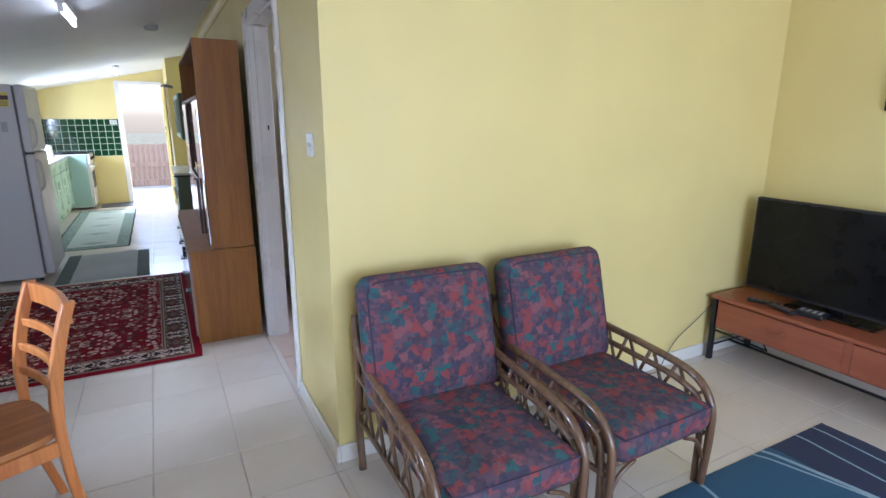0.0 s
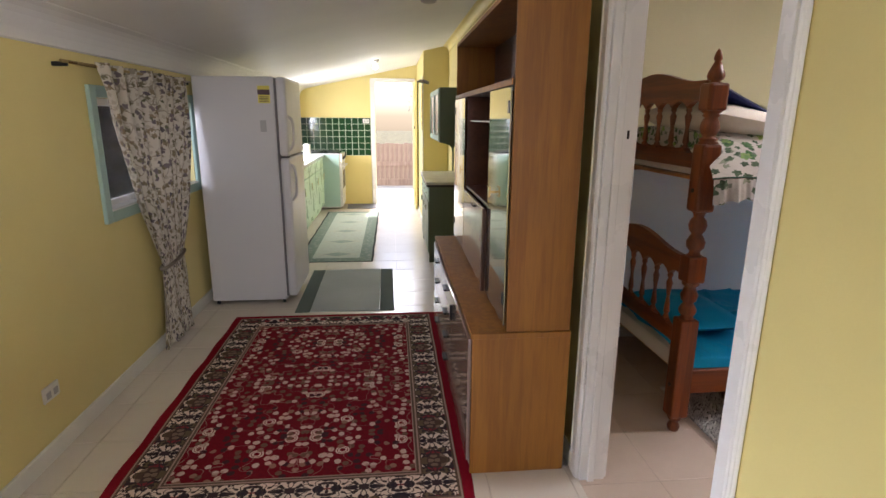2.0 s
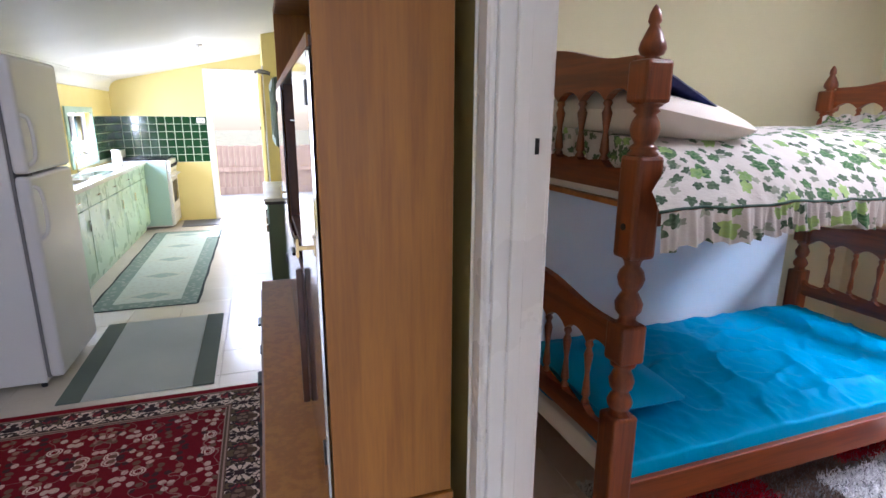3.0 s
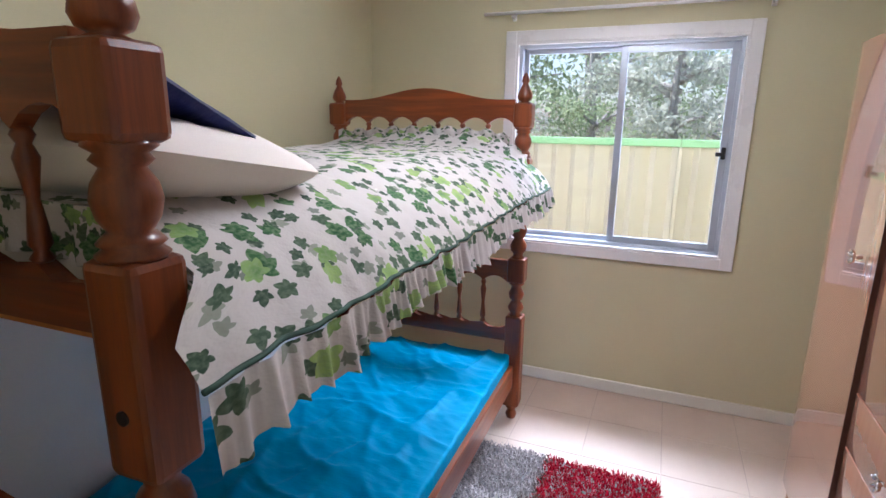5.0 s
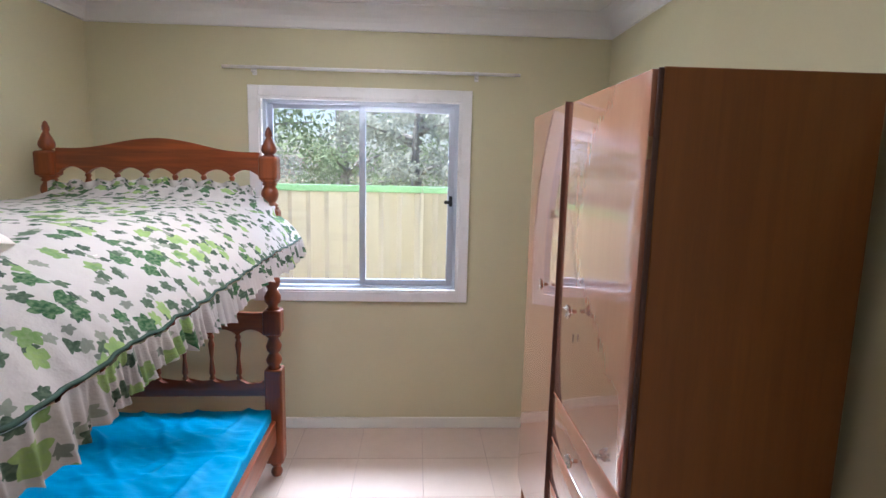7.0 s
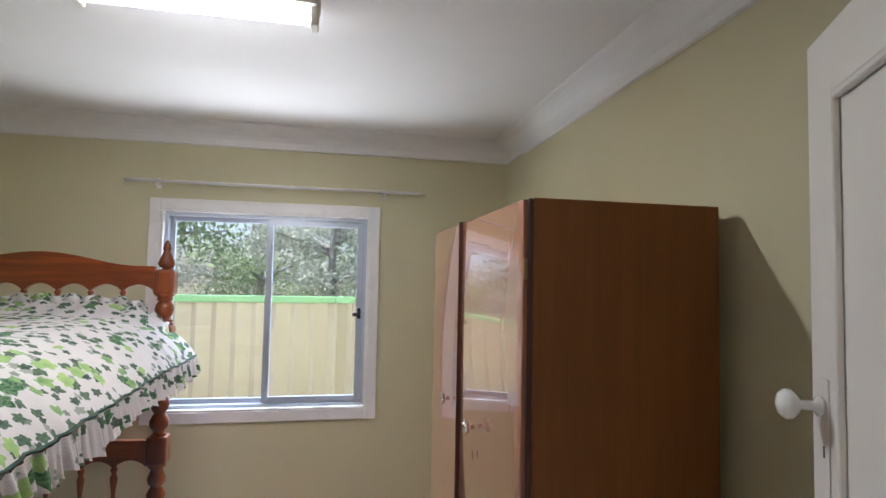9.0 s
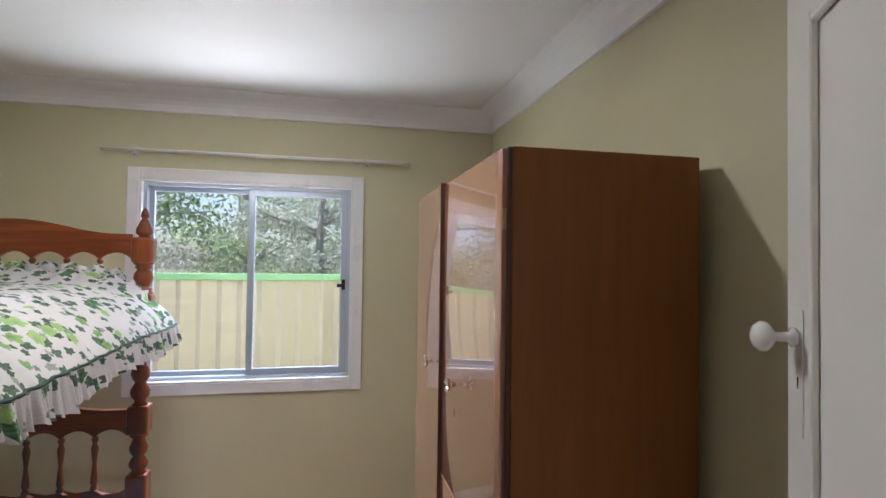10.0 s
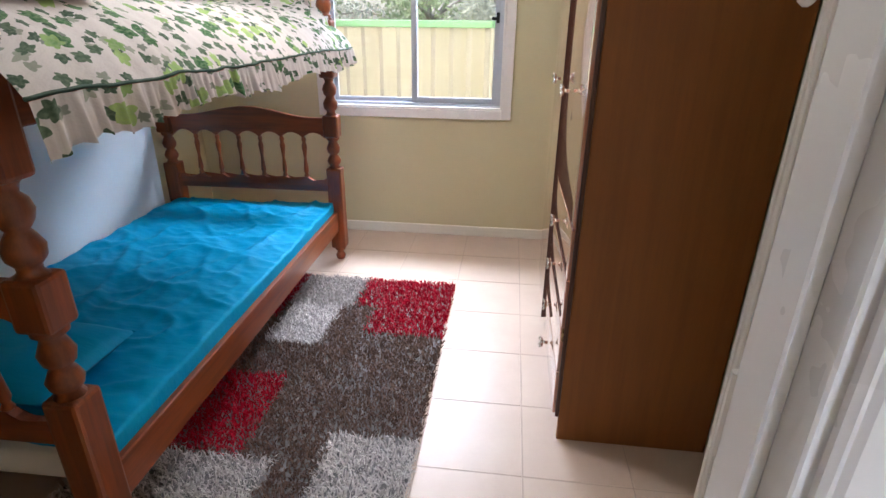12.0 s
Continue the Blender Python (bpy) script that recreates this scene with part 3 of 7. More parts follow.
def sweep(bm, pts, r, n=8, closed=False):
    pts = [Vector(p) for p in pts]
    rad = r if isinstance(r, (list, tuple)) else [r] * len(pts)
    rings = []
    up = Vector((0, 0, 1))
    prev = None
    for i, p in enumerate(pts):
        a = pts[(i - 1) % len(pts)] if (i > 0 or closed) else p
        b = pts[(i + 1) % len(pts)] if (i < len(pts) - 1 or closed) else p
        t = (b - a).normalized()
        if prev is None:
            s = t.cross(up)
            if s.length < 0.1:
                s = t.cross(Vector((1, 0, 0)))
        else:
            s = prev - t * prev.dot(t)
        s.normalize()
        prev = s
        w = t.cross(s)
        rings.append([bm.verts.new(p + (s * math.cos(2 * math.pi * k / n) + w * math.sin(2 * math.pi * k / n)) * rad[i]) for k in range(n)])
    pairs = list(zip(rings, rings[1:])) + ([(rings[-1], rings[0])] if closed else [])
    for a, b in pairs:
        for k in range(n):
            bm.faces.new((a[k], a[(k + 1) % n], b[(k + 1) % n], b[k]))
    if not closed:
        bm.faces.new(list(reversed(rings[0])))
        bm.faces.new(rings[-1])
    return bm


def smooth_path(pts, k=6):
    """Catmull-Rom through the points."""
    P = [Vector(p) for p in pts]
    P = [P[0] * 2 - P[1]] + P + [P[-1] * 2 - P[-2]]
    out = []
    for i in range(1, len(P) - 2):
        for j in range(k):
            t = j / k
            out.append(0.5 * ((2 * P[i]) + (-P[i - 1] + P[i + 1]) * t + (2 * P[i - 1] - 5 * P[i] + 4 * P[i + 1] - P[i + 2]) * t * t + (-P[i - 1] + 3 * P[i] - 3 * P[i + 1] + P[i + 2]) * t ** 3))
    out.append(P[-2])
    return out


def slab(bm, outline, at0, at1, plane="yz"):
    """An outline [(a, b), ...] given thickness from at0 to at1 across its plane."""
    def put(a, b, c):
        return {"yz": (c, a, b), "xz": (a, c, b), "xy": (a, b, c)}[plane]
    A = [bm.verts.new(put(a, b, at0)) for a, b in outline]
    B = [bm.verts.new(put(a, b, at1)) for a, b in outline]
    n = len(A)
    caps = [bm.faces.new(A), bm.faces.new(list(reversed(B)))]
    for i in range(n):
        bm.faces.new((A[i], B[i], B[(i + 1) % n], A[(i + 1) % n]))
    bmesh.ops.triangulate(bm, faces=caps)
    bmesh.ops.recalc_face_normals(bm, faces=bm.faces[:])
    return bm


def grid_surface(f, nu, nv, uvf=None, close_u=False):
    """A sheet of nu x nv cells; f(i / nu, j / nv) gives a place, uvf its cloth coordinates in metres."""
    bm = bmesh.new()
    uvl = bm.loops.layers.uv.new("UVMap")
    V = [[bm.verts.new(f(i / nu, j / nv)) for j in range(nv + 1)] for i in range(nu + 1)]
    for i in range(nu):
        for j in range(nv):
            fc = bm.faces.new((V[i][j], V[i + 1][j], V[i + 1][j + 1], V[i][j + 1]))
            if uvf:
                for lp, (a, b) in zip(fc.loops, ((i, j), (i + 1, j), (i + 1, j + 1), (i, j + 1))):
                    lp[uvl].uv = uvf(a / nu, b / nv)
    return bm


def soft(ob, thick=0.0, level=0):
    if thick:
        md = ob.modifiers.new("thickness", "SOLIDIFY")
        md.thickness = thick
        md.offset = 0
    if level:
        md = ob.modifiers.new("smooth", "SUBSURF")
        md.levels = md.render_levels = level
    return ob


def cushion(x0, x1, y0, y1, z0, z1, r=0.04, puff=0.02, n=10):
    """A boxy cushion with swollen faces."""
    bm = bmesh.new()
    bmesh.ops.create_cube(bm, size=1)
    bmesh.ops.subdivide_edges(bm, edges=bm.edges[:], cuts=n, use_grid_fill=True)
    sx, sy, sz = (x1 - x0) / 2, (y1 - y0) / 2, (z1 - z0) / 2
    for v in bm.verts:
        p = Vector((v.co.x * 2 * sx, v.co.y * 2 * sy, v.co.z * 2 * sz))
        inner = Vector((max(-sx + r, min(sx - r, p.x)), max(-sy + r, min(sy - r, p.y)), max(-sz + r, min(sz - r, p.z))))
        d = p - inner
        if d.length > 1e-6:
            p = inner + d.normalized() * r
        fx, fy, fz = 1 - (p.x / sx) ** 2, 1 - (p.y / sy) ** 2, 1 - (p.z / sz) ** 2
        m = min(sx, sy, sz)
        if m == sz:
            p.z += puff * math.copysign(1, p.z) * max(0, fx * fy) * (abs(p.z) > sz * 0.5)
        elif m == sy:
            p.y += puff * math.copysign(1, p.y) * max(0, fx * fz) * (abs(p.y) > sy * 0.5)
        v.co = p + Vector(((x0 + x1) / 2, (y0 + y1) / 2, (z0 + z1) / 2))
    return bm


def structure(name, bm, mat, label="", parent=None):
    return part(name, bm, mat, parent, label, kind="structure" if parent is None else "")


# ---- the shell ----
def zc(x):
    return 1.90 + 0.215 * (x + 2.28)


def wall_with_holes(bm, fixed, a0, a1, z0, z1, holes, along="y"):
    """A wall between fixed[0] and fixed[1], running from a0 to a1, with rectangular openings (a, b, low, high)."""
    def bx(p, q, l, h):
        if q - p > 1e-4 and h - l > 1e-4:
            if along == "y":
                add_box(bm, fixed[0], fixed[1], p, q, l, h)
            else:
                add_box(bm, p, q, fixed[0], fixed[1], l, h)
    cur = a0
    for a, b, l, h in sorted(holes):
        bx(cur, a, z0, z1)
        bx(a, b, z0, l)
        bx(a, b, h, z1)
        cur = b
    bx(cur, a1, z0, z1)
    return bm


floor = structure("floor", boxm(-2.42, 3.33, -4.6, 9.2, -0.12, -0.006), GROUT)
GROUT_B = paint("sand_grout", (0.52, 0.41, 0.33), 0.8, 0.1)
structure("floor_bedroom", boxm(0.1, 3.187, 0.166, 3.06, -0.0058, -0.0016), GROUT_B)
WA = (-0.1, 1.22, 0.95, 1.62)
WB = (2.68, 4.0, 0.98, 1.57)
WK = (7.2, 8.05, 0.98, 1.5)
structure("wall_left", wall_with_holes(bmesh.new(), (-2.42, -2.28), -4.6, 9.2, -0.1, 2.0, [WA, WB, WK]), WALL_Y)
structure("wall_partition", wall_with_holes(bmesh.new(), (0.0, 0.1), 0.158, 9.07, -0.1, 2.55, [(0.735, 1.605, -0.1, 2.05)]), WALL_Y)
structure("wall_chairs", wall_with_holes(bmesh.new(), (0.0, 0.158), 0.0, 2.84, -0.1, 3.1, [], "x"), WALL_Y)
structure("wall_television", boxm(2.84, 2.96, -4.6, 0.0, -0.1, 3.1), WALL_Y)
structure("wall_south", wall_with_holes(bmesh.new(), (-4.6, -4.45), -2.28, 2.84, -0.1, 3.1, [(-1.0, 2.2, 0.4, 2.1)], "x"), WALL_Y)
structure("wall_bathroom", boxm(-0.335, -0.002, 7.05, 9.068, 0.0, 2.5), WALL_Y)
structure("wall_bedroom_partition", wall_with_holes(bmesh.new(), (0.1, 0.104), 0.16, 3.07, 0.0, 2.5, [(0.735, 1.605, 0.0, 2.05)]), WALL_B)
structure("wall_bedroom_south", boxm(0.104, 3.19, 0.158, 0.166, 0.0, 2.5), WALL_B)
structure("wall_bedroom_north", boxm(0.104, 3.19, 3.06, 3.16, -0.1, 2.5), WALL_B)
WE = (1.01, 2.14, 0.862, 1.965)
structure("wall_window", wall_with_holes(bmesh.new(), (3.187, 3.33), 0.158, 3.16, -0.1, 2.55, [WE]), WALL_B)
wall_back = structure("wall_back", wall_with_holes(bmesh.new(), (9.07, 9.2), -2.42, 0.1, -0.1, 2.6, [(-1.035, -0.40, -0.1, 2.045)], "x"), WALL_Y)

_bm = bmesh.new()
_a, _b = -2.5, 3.0
_v = [_bm.verts.new(p) for p in ((_a, -4.7, zc(_a)), (_b, -4.7, zc(_b)), (_b, 0.16, zc(_b)), (0.104, 0.16, zc(0.104)), (0.104, 9.25, zc(0.104)), (_a, 9.25, zc(_a)))]
_w = [_bm.verts.new(v.co + Vector((0, 0, 0.08))) for v in _v]
_bm.faces.new(list(reversed(_v)))
_bm.faces.new(_w)
for _i in range(6):
    _bm.faces.new((_v[_i], _v[(_i + 1) % 6], _w[(_i + 1) % 6], _w[_i]))
structure("ceiling", _bm, CEIL)
structure("ceiling_bedroom", boxm(0.104, 3.19, 0.166, 3.06, 2.45, 2.53), CEIL)
# Unseen flat slab; its overhang is there to keep sun out of the bedroom.
structure("roof", boxm(-3.0, 3.9, -5.1, 9.8, 3.2, 3.3), CONC)


def cove(bm, p, q, inward, size=0.115, drop=0.115):
    """A plaster cove between two ceiling-line points, hollow towards the room."""
    p, q, d = Vector(p), Vector(q), Vector(inward)
    prof = [(0, -drop - 0.004), (0.012, -drop)]
    for k in range(7):
        a = k / 6 * math.pi / 2
        prof.append((0.012 + (size - 0.02) * (1 - math.cos(a)), -drop + 0.012 + (drop - 0.02) * math.sin(a)))
    prof += [(size, -0.006), (size, 0.012), (0, 0.012)]
    A = [bm.verts.new(p + d * s + Vector((0, 0, h))) for s, h in prof]
    B = [bm.verts.new(q + d * s + Vector((0, 0, h))) for s, h in prof]
    for i in range(len(prof) - 1):
        bm.faces.new((A[i], B[i], B[i + 1], A[i + 1]))
    bm.faces.new(A)
    bm.faces.new(list(reversed(B)))
    return bm


_bm = bmesh.new()
cove(_bm, (3.187, 0.166, 2.45), (3.187, 3.06, 2.45), (-1, 0, 0))
cove(_bm, (0.104, 0.166, 2.45), (3.187, 0.166, 2.45), (0, 1, 0))
cove(_bm, (0.104, 3.06, 2.45), (3.187, 3.06, 2.45), (0, -1, 0))
cove(_bm, (0.104, 0.166, 2.45), (0.104, 3.06, 2.45), (1, 0, 0))
bmesh.ops.recalc_face_normals(_bm, faces=_bm.faces[:])
structure("cornice_bedroom", _bm, CEIL)
_bm = bmesh.new()
cove(_bm, (-2.28, -4.45, 1.905), (-2.28, 9.07, 1.905), (1, 0, 0.2), 0.13, 0.125)
bmesh.ops.recalc_face_normals(_bm, faces=_bm.faces[:])
structure("cornice_left", _bm, CEIL)
_bm = bmesh.new()
for _p, _q, _d in (((0.0, 1.68, 2.39), (0.0, 7.05, 2.39), (-1, 0, -0.2)), ((0.0, 0.0, 2.39), (0.0, 0.66, 2.39), (-1, 0, -0.2))):
    cove(_bm, _p, _q, _d, 0.08, 0.08)
bmesh.ops.recalc_face_normals(_bm, faces=_bm.faces[:])
structure("cornice_partition", _bm, WALL_Y)


def skirting(name, segs, h=0.07, t=0.016, mat=SKIRT):
    bm = bmesh.new()
    for x0, x1, y0, y1 in segs:
        add_box(bm, x0, x1, y0, y1, 0.001, h, 0.004)
    return structure(name, bm, mat)


T = 0.016
skirting("baseboard_bedroom", [(3.187 - T, 3.187, 0.184, 3.04), (0.13, 3.17, 0.166, 0.166 + T), (0.12, 3.17, 3.06 - T, 3.06)])
skirting("baseboard_left", [(-2.28, -2.28 + T, -4.4, 9.0)], 0.085)
skirting("baseboard_hall", [(-T, -0.001, -T, 0.664), (0.0, 2.84, -T, -0.001), (2.84 - T, 2.84, -4.4, -T - 0.002), (-T, -0.001, 1.68, 5.0)], 0.085)
skirting("baseboard_kitchen", [(-0.335 - T, -0.336, 7.04, 8.35)], 0.07)


def architrave_v(bm, x, y0, y1, z1, s):
    """Upright moulded board on the plane x, standing s (+1 or -1) off it."""
    for a, b, t in ((0.0, 1.0, 0.014), (0.10, 0.74, 0.018), (0.80, 0.97, 0.020)):
        ya, yb = y0 + (y1 - y0) * a, y0 + (y1 - y0) * b
        add_box(bm, min(x, x + s * t), max(x, x + s * t), min(ya, yb), max(ya, yb), 0.002, z1, 0.004)
    return bm


for _x, _s1, _n in ((-0.001, -1, "architrave_hall"), (0.105, 1, "architrave_bedroom")):
    for _a, _b in ((1.597, 1.668), (0.743, 0.672)):
        structure(_n, architrave_v(bmesh.new(), _x, _a, _b, 2.115, _s1), TRIM)
    structure(_n, boxm(min(_x, _x + 0.02 * _s1), max(_x, _x + 0.02 * _s1), 0.744, 1.596, 2.045, 2.115, 0.003), TRIM)
_bm = bmesh.new()
add_box(_bm, -0.002, 0.106, 1.588, 1.605, 0, 2.05, 0.002)
add_box(_bm, -0.002, 0.106, 0.735, 0.752, 0, 2.05, 0.002)
add_box(_bm, -0.002, 0.106, 0.753, 1.587, 2.033, 2.05, 0.002)
add_box(_bm, 0.03, 0.058, 1.576, 1.588, 0, 2.033, 0.002)
add_box(_bm, 0.03, 0.058, 0.752, 0.764, 0, 2.033, 0.002)
jamb = structure("door_jamb", _bm, TRIM)
part("strike_plate", boxm(0.076, 0.085, 1.5862, 1.5878, 1.412, 1.442, 0.0005), BLACKM, jamb, "dark latch hole in the jamb")

_bm = bmesh.new()
add_box(_bm, -1.11, -1.035, 9.045, 9.069, 0, 2.10, 0.004)
add_box(_bm, -0.40, -0.365, 9.045, 9.069, 0, 2.10, 0.004)
add_box(_bm, -1.034, -0.401, 9.045, 9.069, 2.045, 2.10, 0.004)
structure("architrave_back_door", _bm, TRIM)


# Unseen overhang, added to stop sun patches through the left windows.
structure("eaves", boxm(-3.05, -2.425, -5.0, 9.8, 2.03, 2.09), CONC)


# ---- windows ----
def bedroom_window():
    w = thing("window_1", "white-framed sliding window with grey aluminium sashes in the bedroom wall", "window")
    w["kind"] = "structure"
    y0, y1, z0, z1 = WE
    bm = bmesh.new()
    add_box(bm, 3.163, 3.186, y0 - 0.06, y0, z0 - 0.06, z1 + 0.06, 0.003)
    add_box(bm, 3.163, 3.186, y1, y1 + 0.06, z0 - 0.06, z1 + 0.06, 0.003)
    add_box(bm, 3.163, 3.186, y0, y1, z1, z1 + 0.06, 0.003)
    add_box(bm, 3.163, 3.186, y0, y1, z0 - 0.06, z0, 0.003)
    for a, b, c, d in ((y0, y0 + 0.012, z0, z1), (y1 - 0.012, y1, z0, z1), (y0 + 0.012, y1 - 0.012, z0, z0 + 0.012), (y0 + 0.012, y1 - 0.012, z1 - 0.012, z1)):
        add_box(bm, 3.166, 3.32, a, b, c, d)
    part("window_frame", bm, TRIM, w)
    ym = (y0 + y1) / 2 - 0.02

    def sash(name, xa, a, b, t):
        bm = bmesh.new()
        zl, zh = z0 + 0.03, z1 - 0.03
        add_box(bm, xa, xa + 0.022, a, a + t, zl, zh, 0.002)
        add_box(bm, xa, xa + 0.022, b - t, b, zl, zh, 0.002)
        add_box(bm, xa, xa + 0.022, a + t, b - t, zl, zl + t, 0.002)
        add_box(bm, xa, xa + 0.022, a + t, b - t, zh - t, zh, 0.002)
        s = part(name, bm, ALU, w, "grey aluminium sash")
        p = part("pane", boxm(xa + 0.009, xa + 0.013, a + t - 0.002, b - t + 0.002, zl + t, zh - t), GLASS, s, "clear glass pane")
        p.visible_shadow = False

    bm = bmesh.new()
    for a, b, c, d in ((y0 + 0.012, y0 + 0.03, z0 + 0.012, z1 - 0.012), (y1 - 0.03, y1 - 0.012, z0 + 0.012, z1 - 0.012), (y0 + 0.03, y1 - 0.03, z0 + 0.012, z0 + 0.03), (y0 + 0.03, y1 - 0.03, z1 - 0.03, z1 - 0.012)):
        add_box(bm, 3.20, 3.275, a, b, c, d)
    part("outer_frame", bm, ALU, w, "grey aluminium frame")
    sash("sash", 3.215, y0 + 0.03, ym + 0.035, 0.035)
    sash("sash", 3.245, ym, y1 - 0.03, 0.026)
    bm = boxm(3.196, 3.216, y0 + 0.038, y0 + 0.058, 1.37, 1.43, 0.003)
    add_box(bm, 3.186, 3.2, y0 + 0.05, y0 + 0.085, 1.385, 1.405, 0.003)
    part("latch", bm, BLACKP, w, "black sash latch")


bedroom_window()


def side_window(name, hole, label):
    w = thing(name, label, "window")
    w["kind"] = "structure"
    y0, y1, z0, z1 = hole
    bm = bmesh.new()
    for a, b, c, d in ((y0 - 0.06, y0, z0 - 0.06, z1 + 0.06), (y1, y1 + 0.06, z0 - 0.06, z1 + 0.06), (y0, y1, z1, z1 + 0.06), (y0, y1, z0 - 0.06, z0)):
        add_box(bm, -2.279, -2.258, a, b, c, d, 0.003)
    part("window_frame", bm, MINT_W, w, "pale green painted frame")
    bm = bmesh.new()
    for a, b, c, d in ((y0, y0 + 0.04, z0, z1), (y1 - 0.04, y1, z0, z1), (y0 + 0.04, y1 - 0.04, z0, z0 + 0.04), (y0 + 0.04, y1 - 0.04, z1 - 0.04, z1), ((y0 + y1) / 2 - 0.02, (y0 + y1) / 2 + 0.02, z0 + 0.04, z1 - 0.04)):
        add_box(bm, -2.37, -2.33, a, b, c, d, 0.003)
    part("sash", bm, TRIM, w, "white painted sash")
    for a, b in ((y0 + 0.04, (y0 + y1) / 2 - 0.02), ((y0 + y1) / 2 + 0.02, y1 - 0.04)):
        p = part("pane", boxm(-2.352, -2.348, a, b, z0 + 0.04, z1 - 0.04), GLASS, w, "clear glass pane")
        p.visible_shadow = False
    part("window_sill", boxm(-2.33, -2.255, y0, y1, z0 - 0.001, z0 + 0.012, 0.003), TRIM, w)


side_window("window_2", WA, "pale green timber window behind the dining table")
side_window("window_3", WB, "pale green timber window beside the fridge")
side_window("window_4", WK, "pale green timber window over the kitchen bench")


# ---- doors ----
def bedroom_door():
    d = thing("door_1", "open white panelled bedroom door with a porcelain knob", "door", (0.112, 0.748, 0.012), -27.4)
    d["kind"] = "structure"
    W, H = 0.775, 2.02
    bm = bmesh.new()
    add_box(bm, 0, W, -0.036, 0, 0, H, 0.002)
    part("leaf", bm, TRIM_OLD, d)
    bm = bmesh.new()
    for s, y in ((1, 0.0), (-1, -0.036)):
        for t, h in ((0.0, 0.007), (0.014, 0.012)):
            m = 0.105 + t
            ya, yb = (y, y + h) if s > 0 else (y - h, y)
            for a, b, c, e in ((m, m + 0.012, m, H - m), (W - m - 0.012, W - m, m, H - m), (m + 0.012, W - m - 0.012, m, m + 0.012), (m + 0.012, W - m - 0.012, H - m - 0.012, H - m)):
                add_box(bm, a, b, ya, yb, c, e, 0.0025)
    part("panel_moulding", bm, TRIM_OLD, d)
    bm = bmesh.new()
    add_box(bm, W - 0.072, W - 0.038, 0.0005, 0.003, 1.26, 1.46, 0.001)
    part("lock_plate", bm, TRIM_OLD, d, "white painted lock plate")
    part("keyhole", boxm(W - 0.057, W - 0.053, 0.0032, 0.0042, 1.335, 1.353), BLACKM, d, "dark keyhole")
    for s in (1, -1):
        bm = bmesh.new()
        lathe(bm, [(0.0, 0.015), (0.006, 0.016), (0.01, 0.008), (0.030, 0.008), (0.036, 0.018), (0.043, 0.024), (0.052, 0.024), (0.061, 0.016), (0.065, 0.003)], n=20)
        for v in bm.verts:
            v.co = Vector((W - 0.055 + v.co.x, (v.co.z + 0.006) if s > 0 else -0.037 - v.co.z, 1.415 + v.co.y))
        bmesh.ops.recalc_face_normals(bm, faces=bm.faces[:])
        part("door_knob", bm, PORC, d, "white porcelain knob", smooth=True)
    for z in (0.2, 1.0, 1.8):
        part("hinge", lathe(bmesh.new(), [(z, 0.006), (z + 0.09, 0.006)], -0.004, -0.001, 8), TRIM_OLD, d)


bedroom_door()


def back_door():
    d = thing("door_2", "yellow painted back door standing open against the wall", "door", (-0.392, 9.04, 0.01), 0)
    d["kind"] = "structure"
    part("leaf", boxm(0.0, 0.036, -0.64, 0.0, 0, 2.02, 0.002), WALL_Y, d)
    bm = bmesh.new()
    for a, b, c, e in ((-0.54, -0.10, 0.12, 0.132), (-0.54, -0.10, 1.9, 1.912), (-0.552, -0.54, 0.12, 1.912), (-0.10, -0.088, 0.12, 1.912)):
        add_box(bm, -0.006, 0.0, a, b, c, e, 0.002)
    part("panel_moulding", bm, WALL_Y, d)
    part("latch", boxm(-0.012, 0.0, -0.62, -0.585, 1.28, 1.33, 0.002), BLACKM, d, "dark rim latch")
    part("latch", boxm(-0.008, 0.0, -0.05, -0.03, 1.55, 1.6, 0.002), BRASS, d, "brass bolt")


back_door()
structure("trim_bathroom_door", boxm(-0.352, -0.336, 7.05, 7.11, 0, 2.0, 0.003), TRIM)


# ---- living room ----
def spline_tube(bm, pts, r, k=6, n=8):
    return sweep(bm, smooth_path(pts, k), r, n)


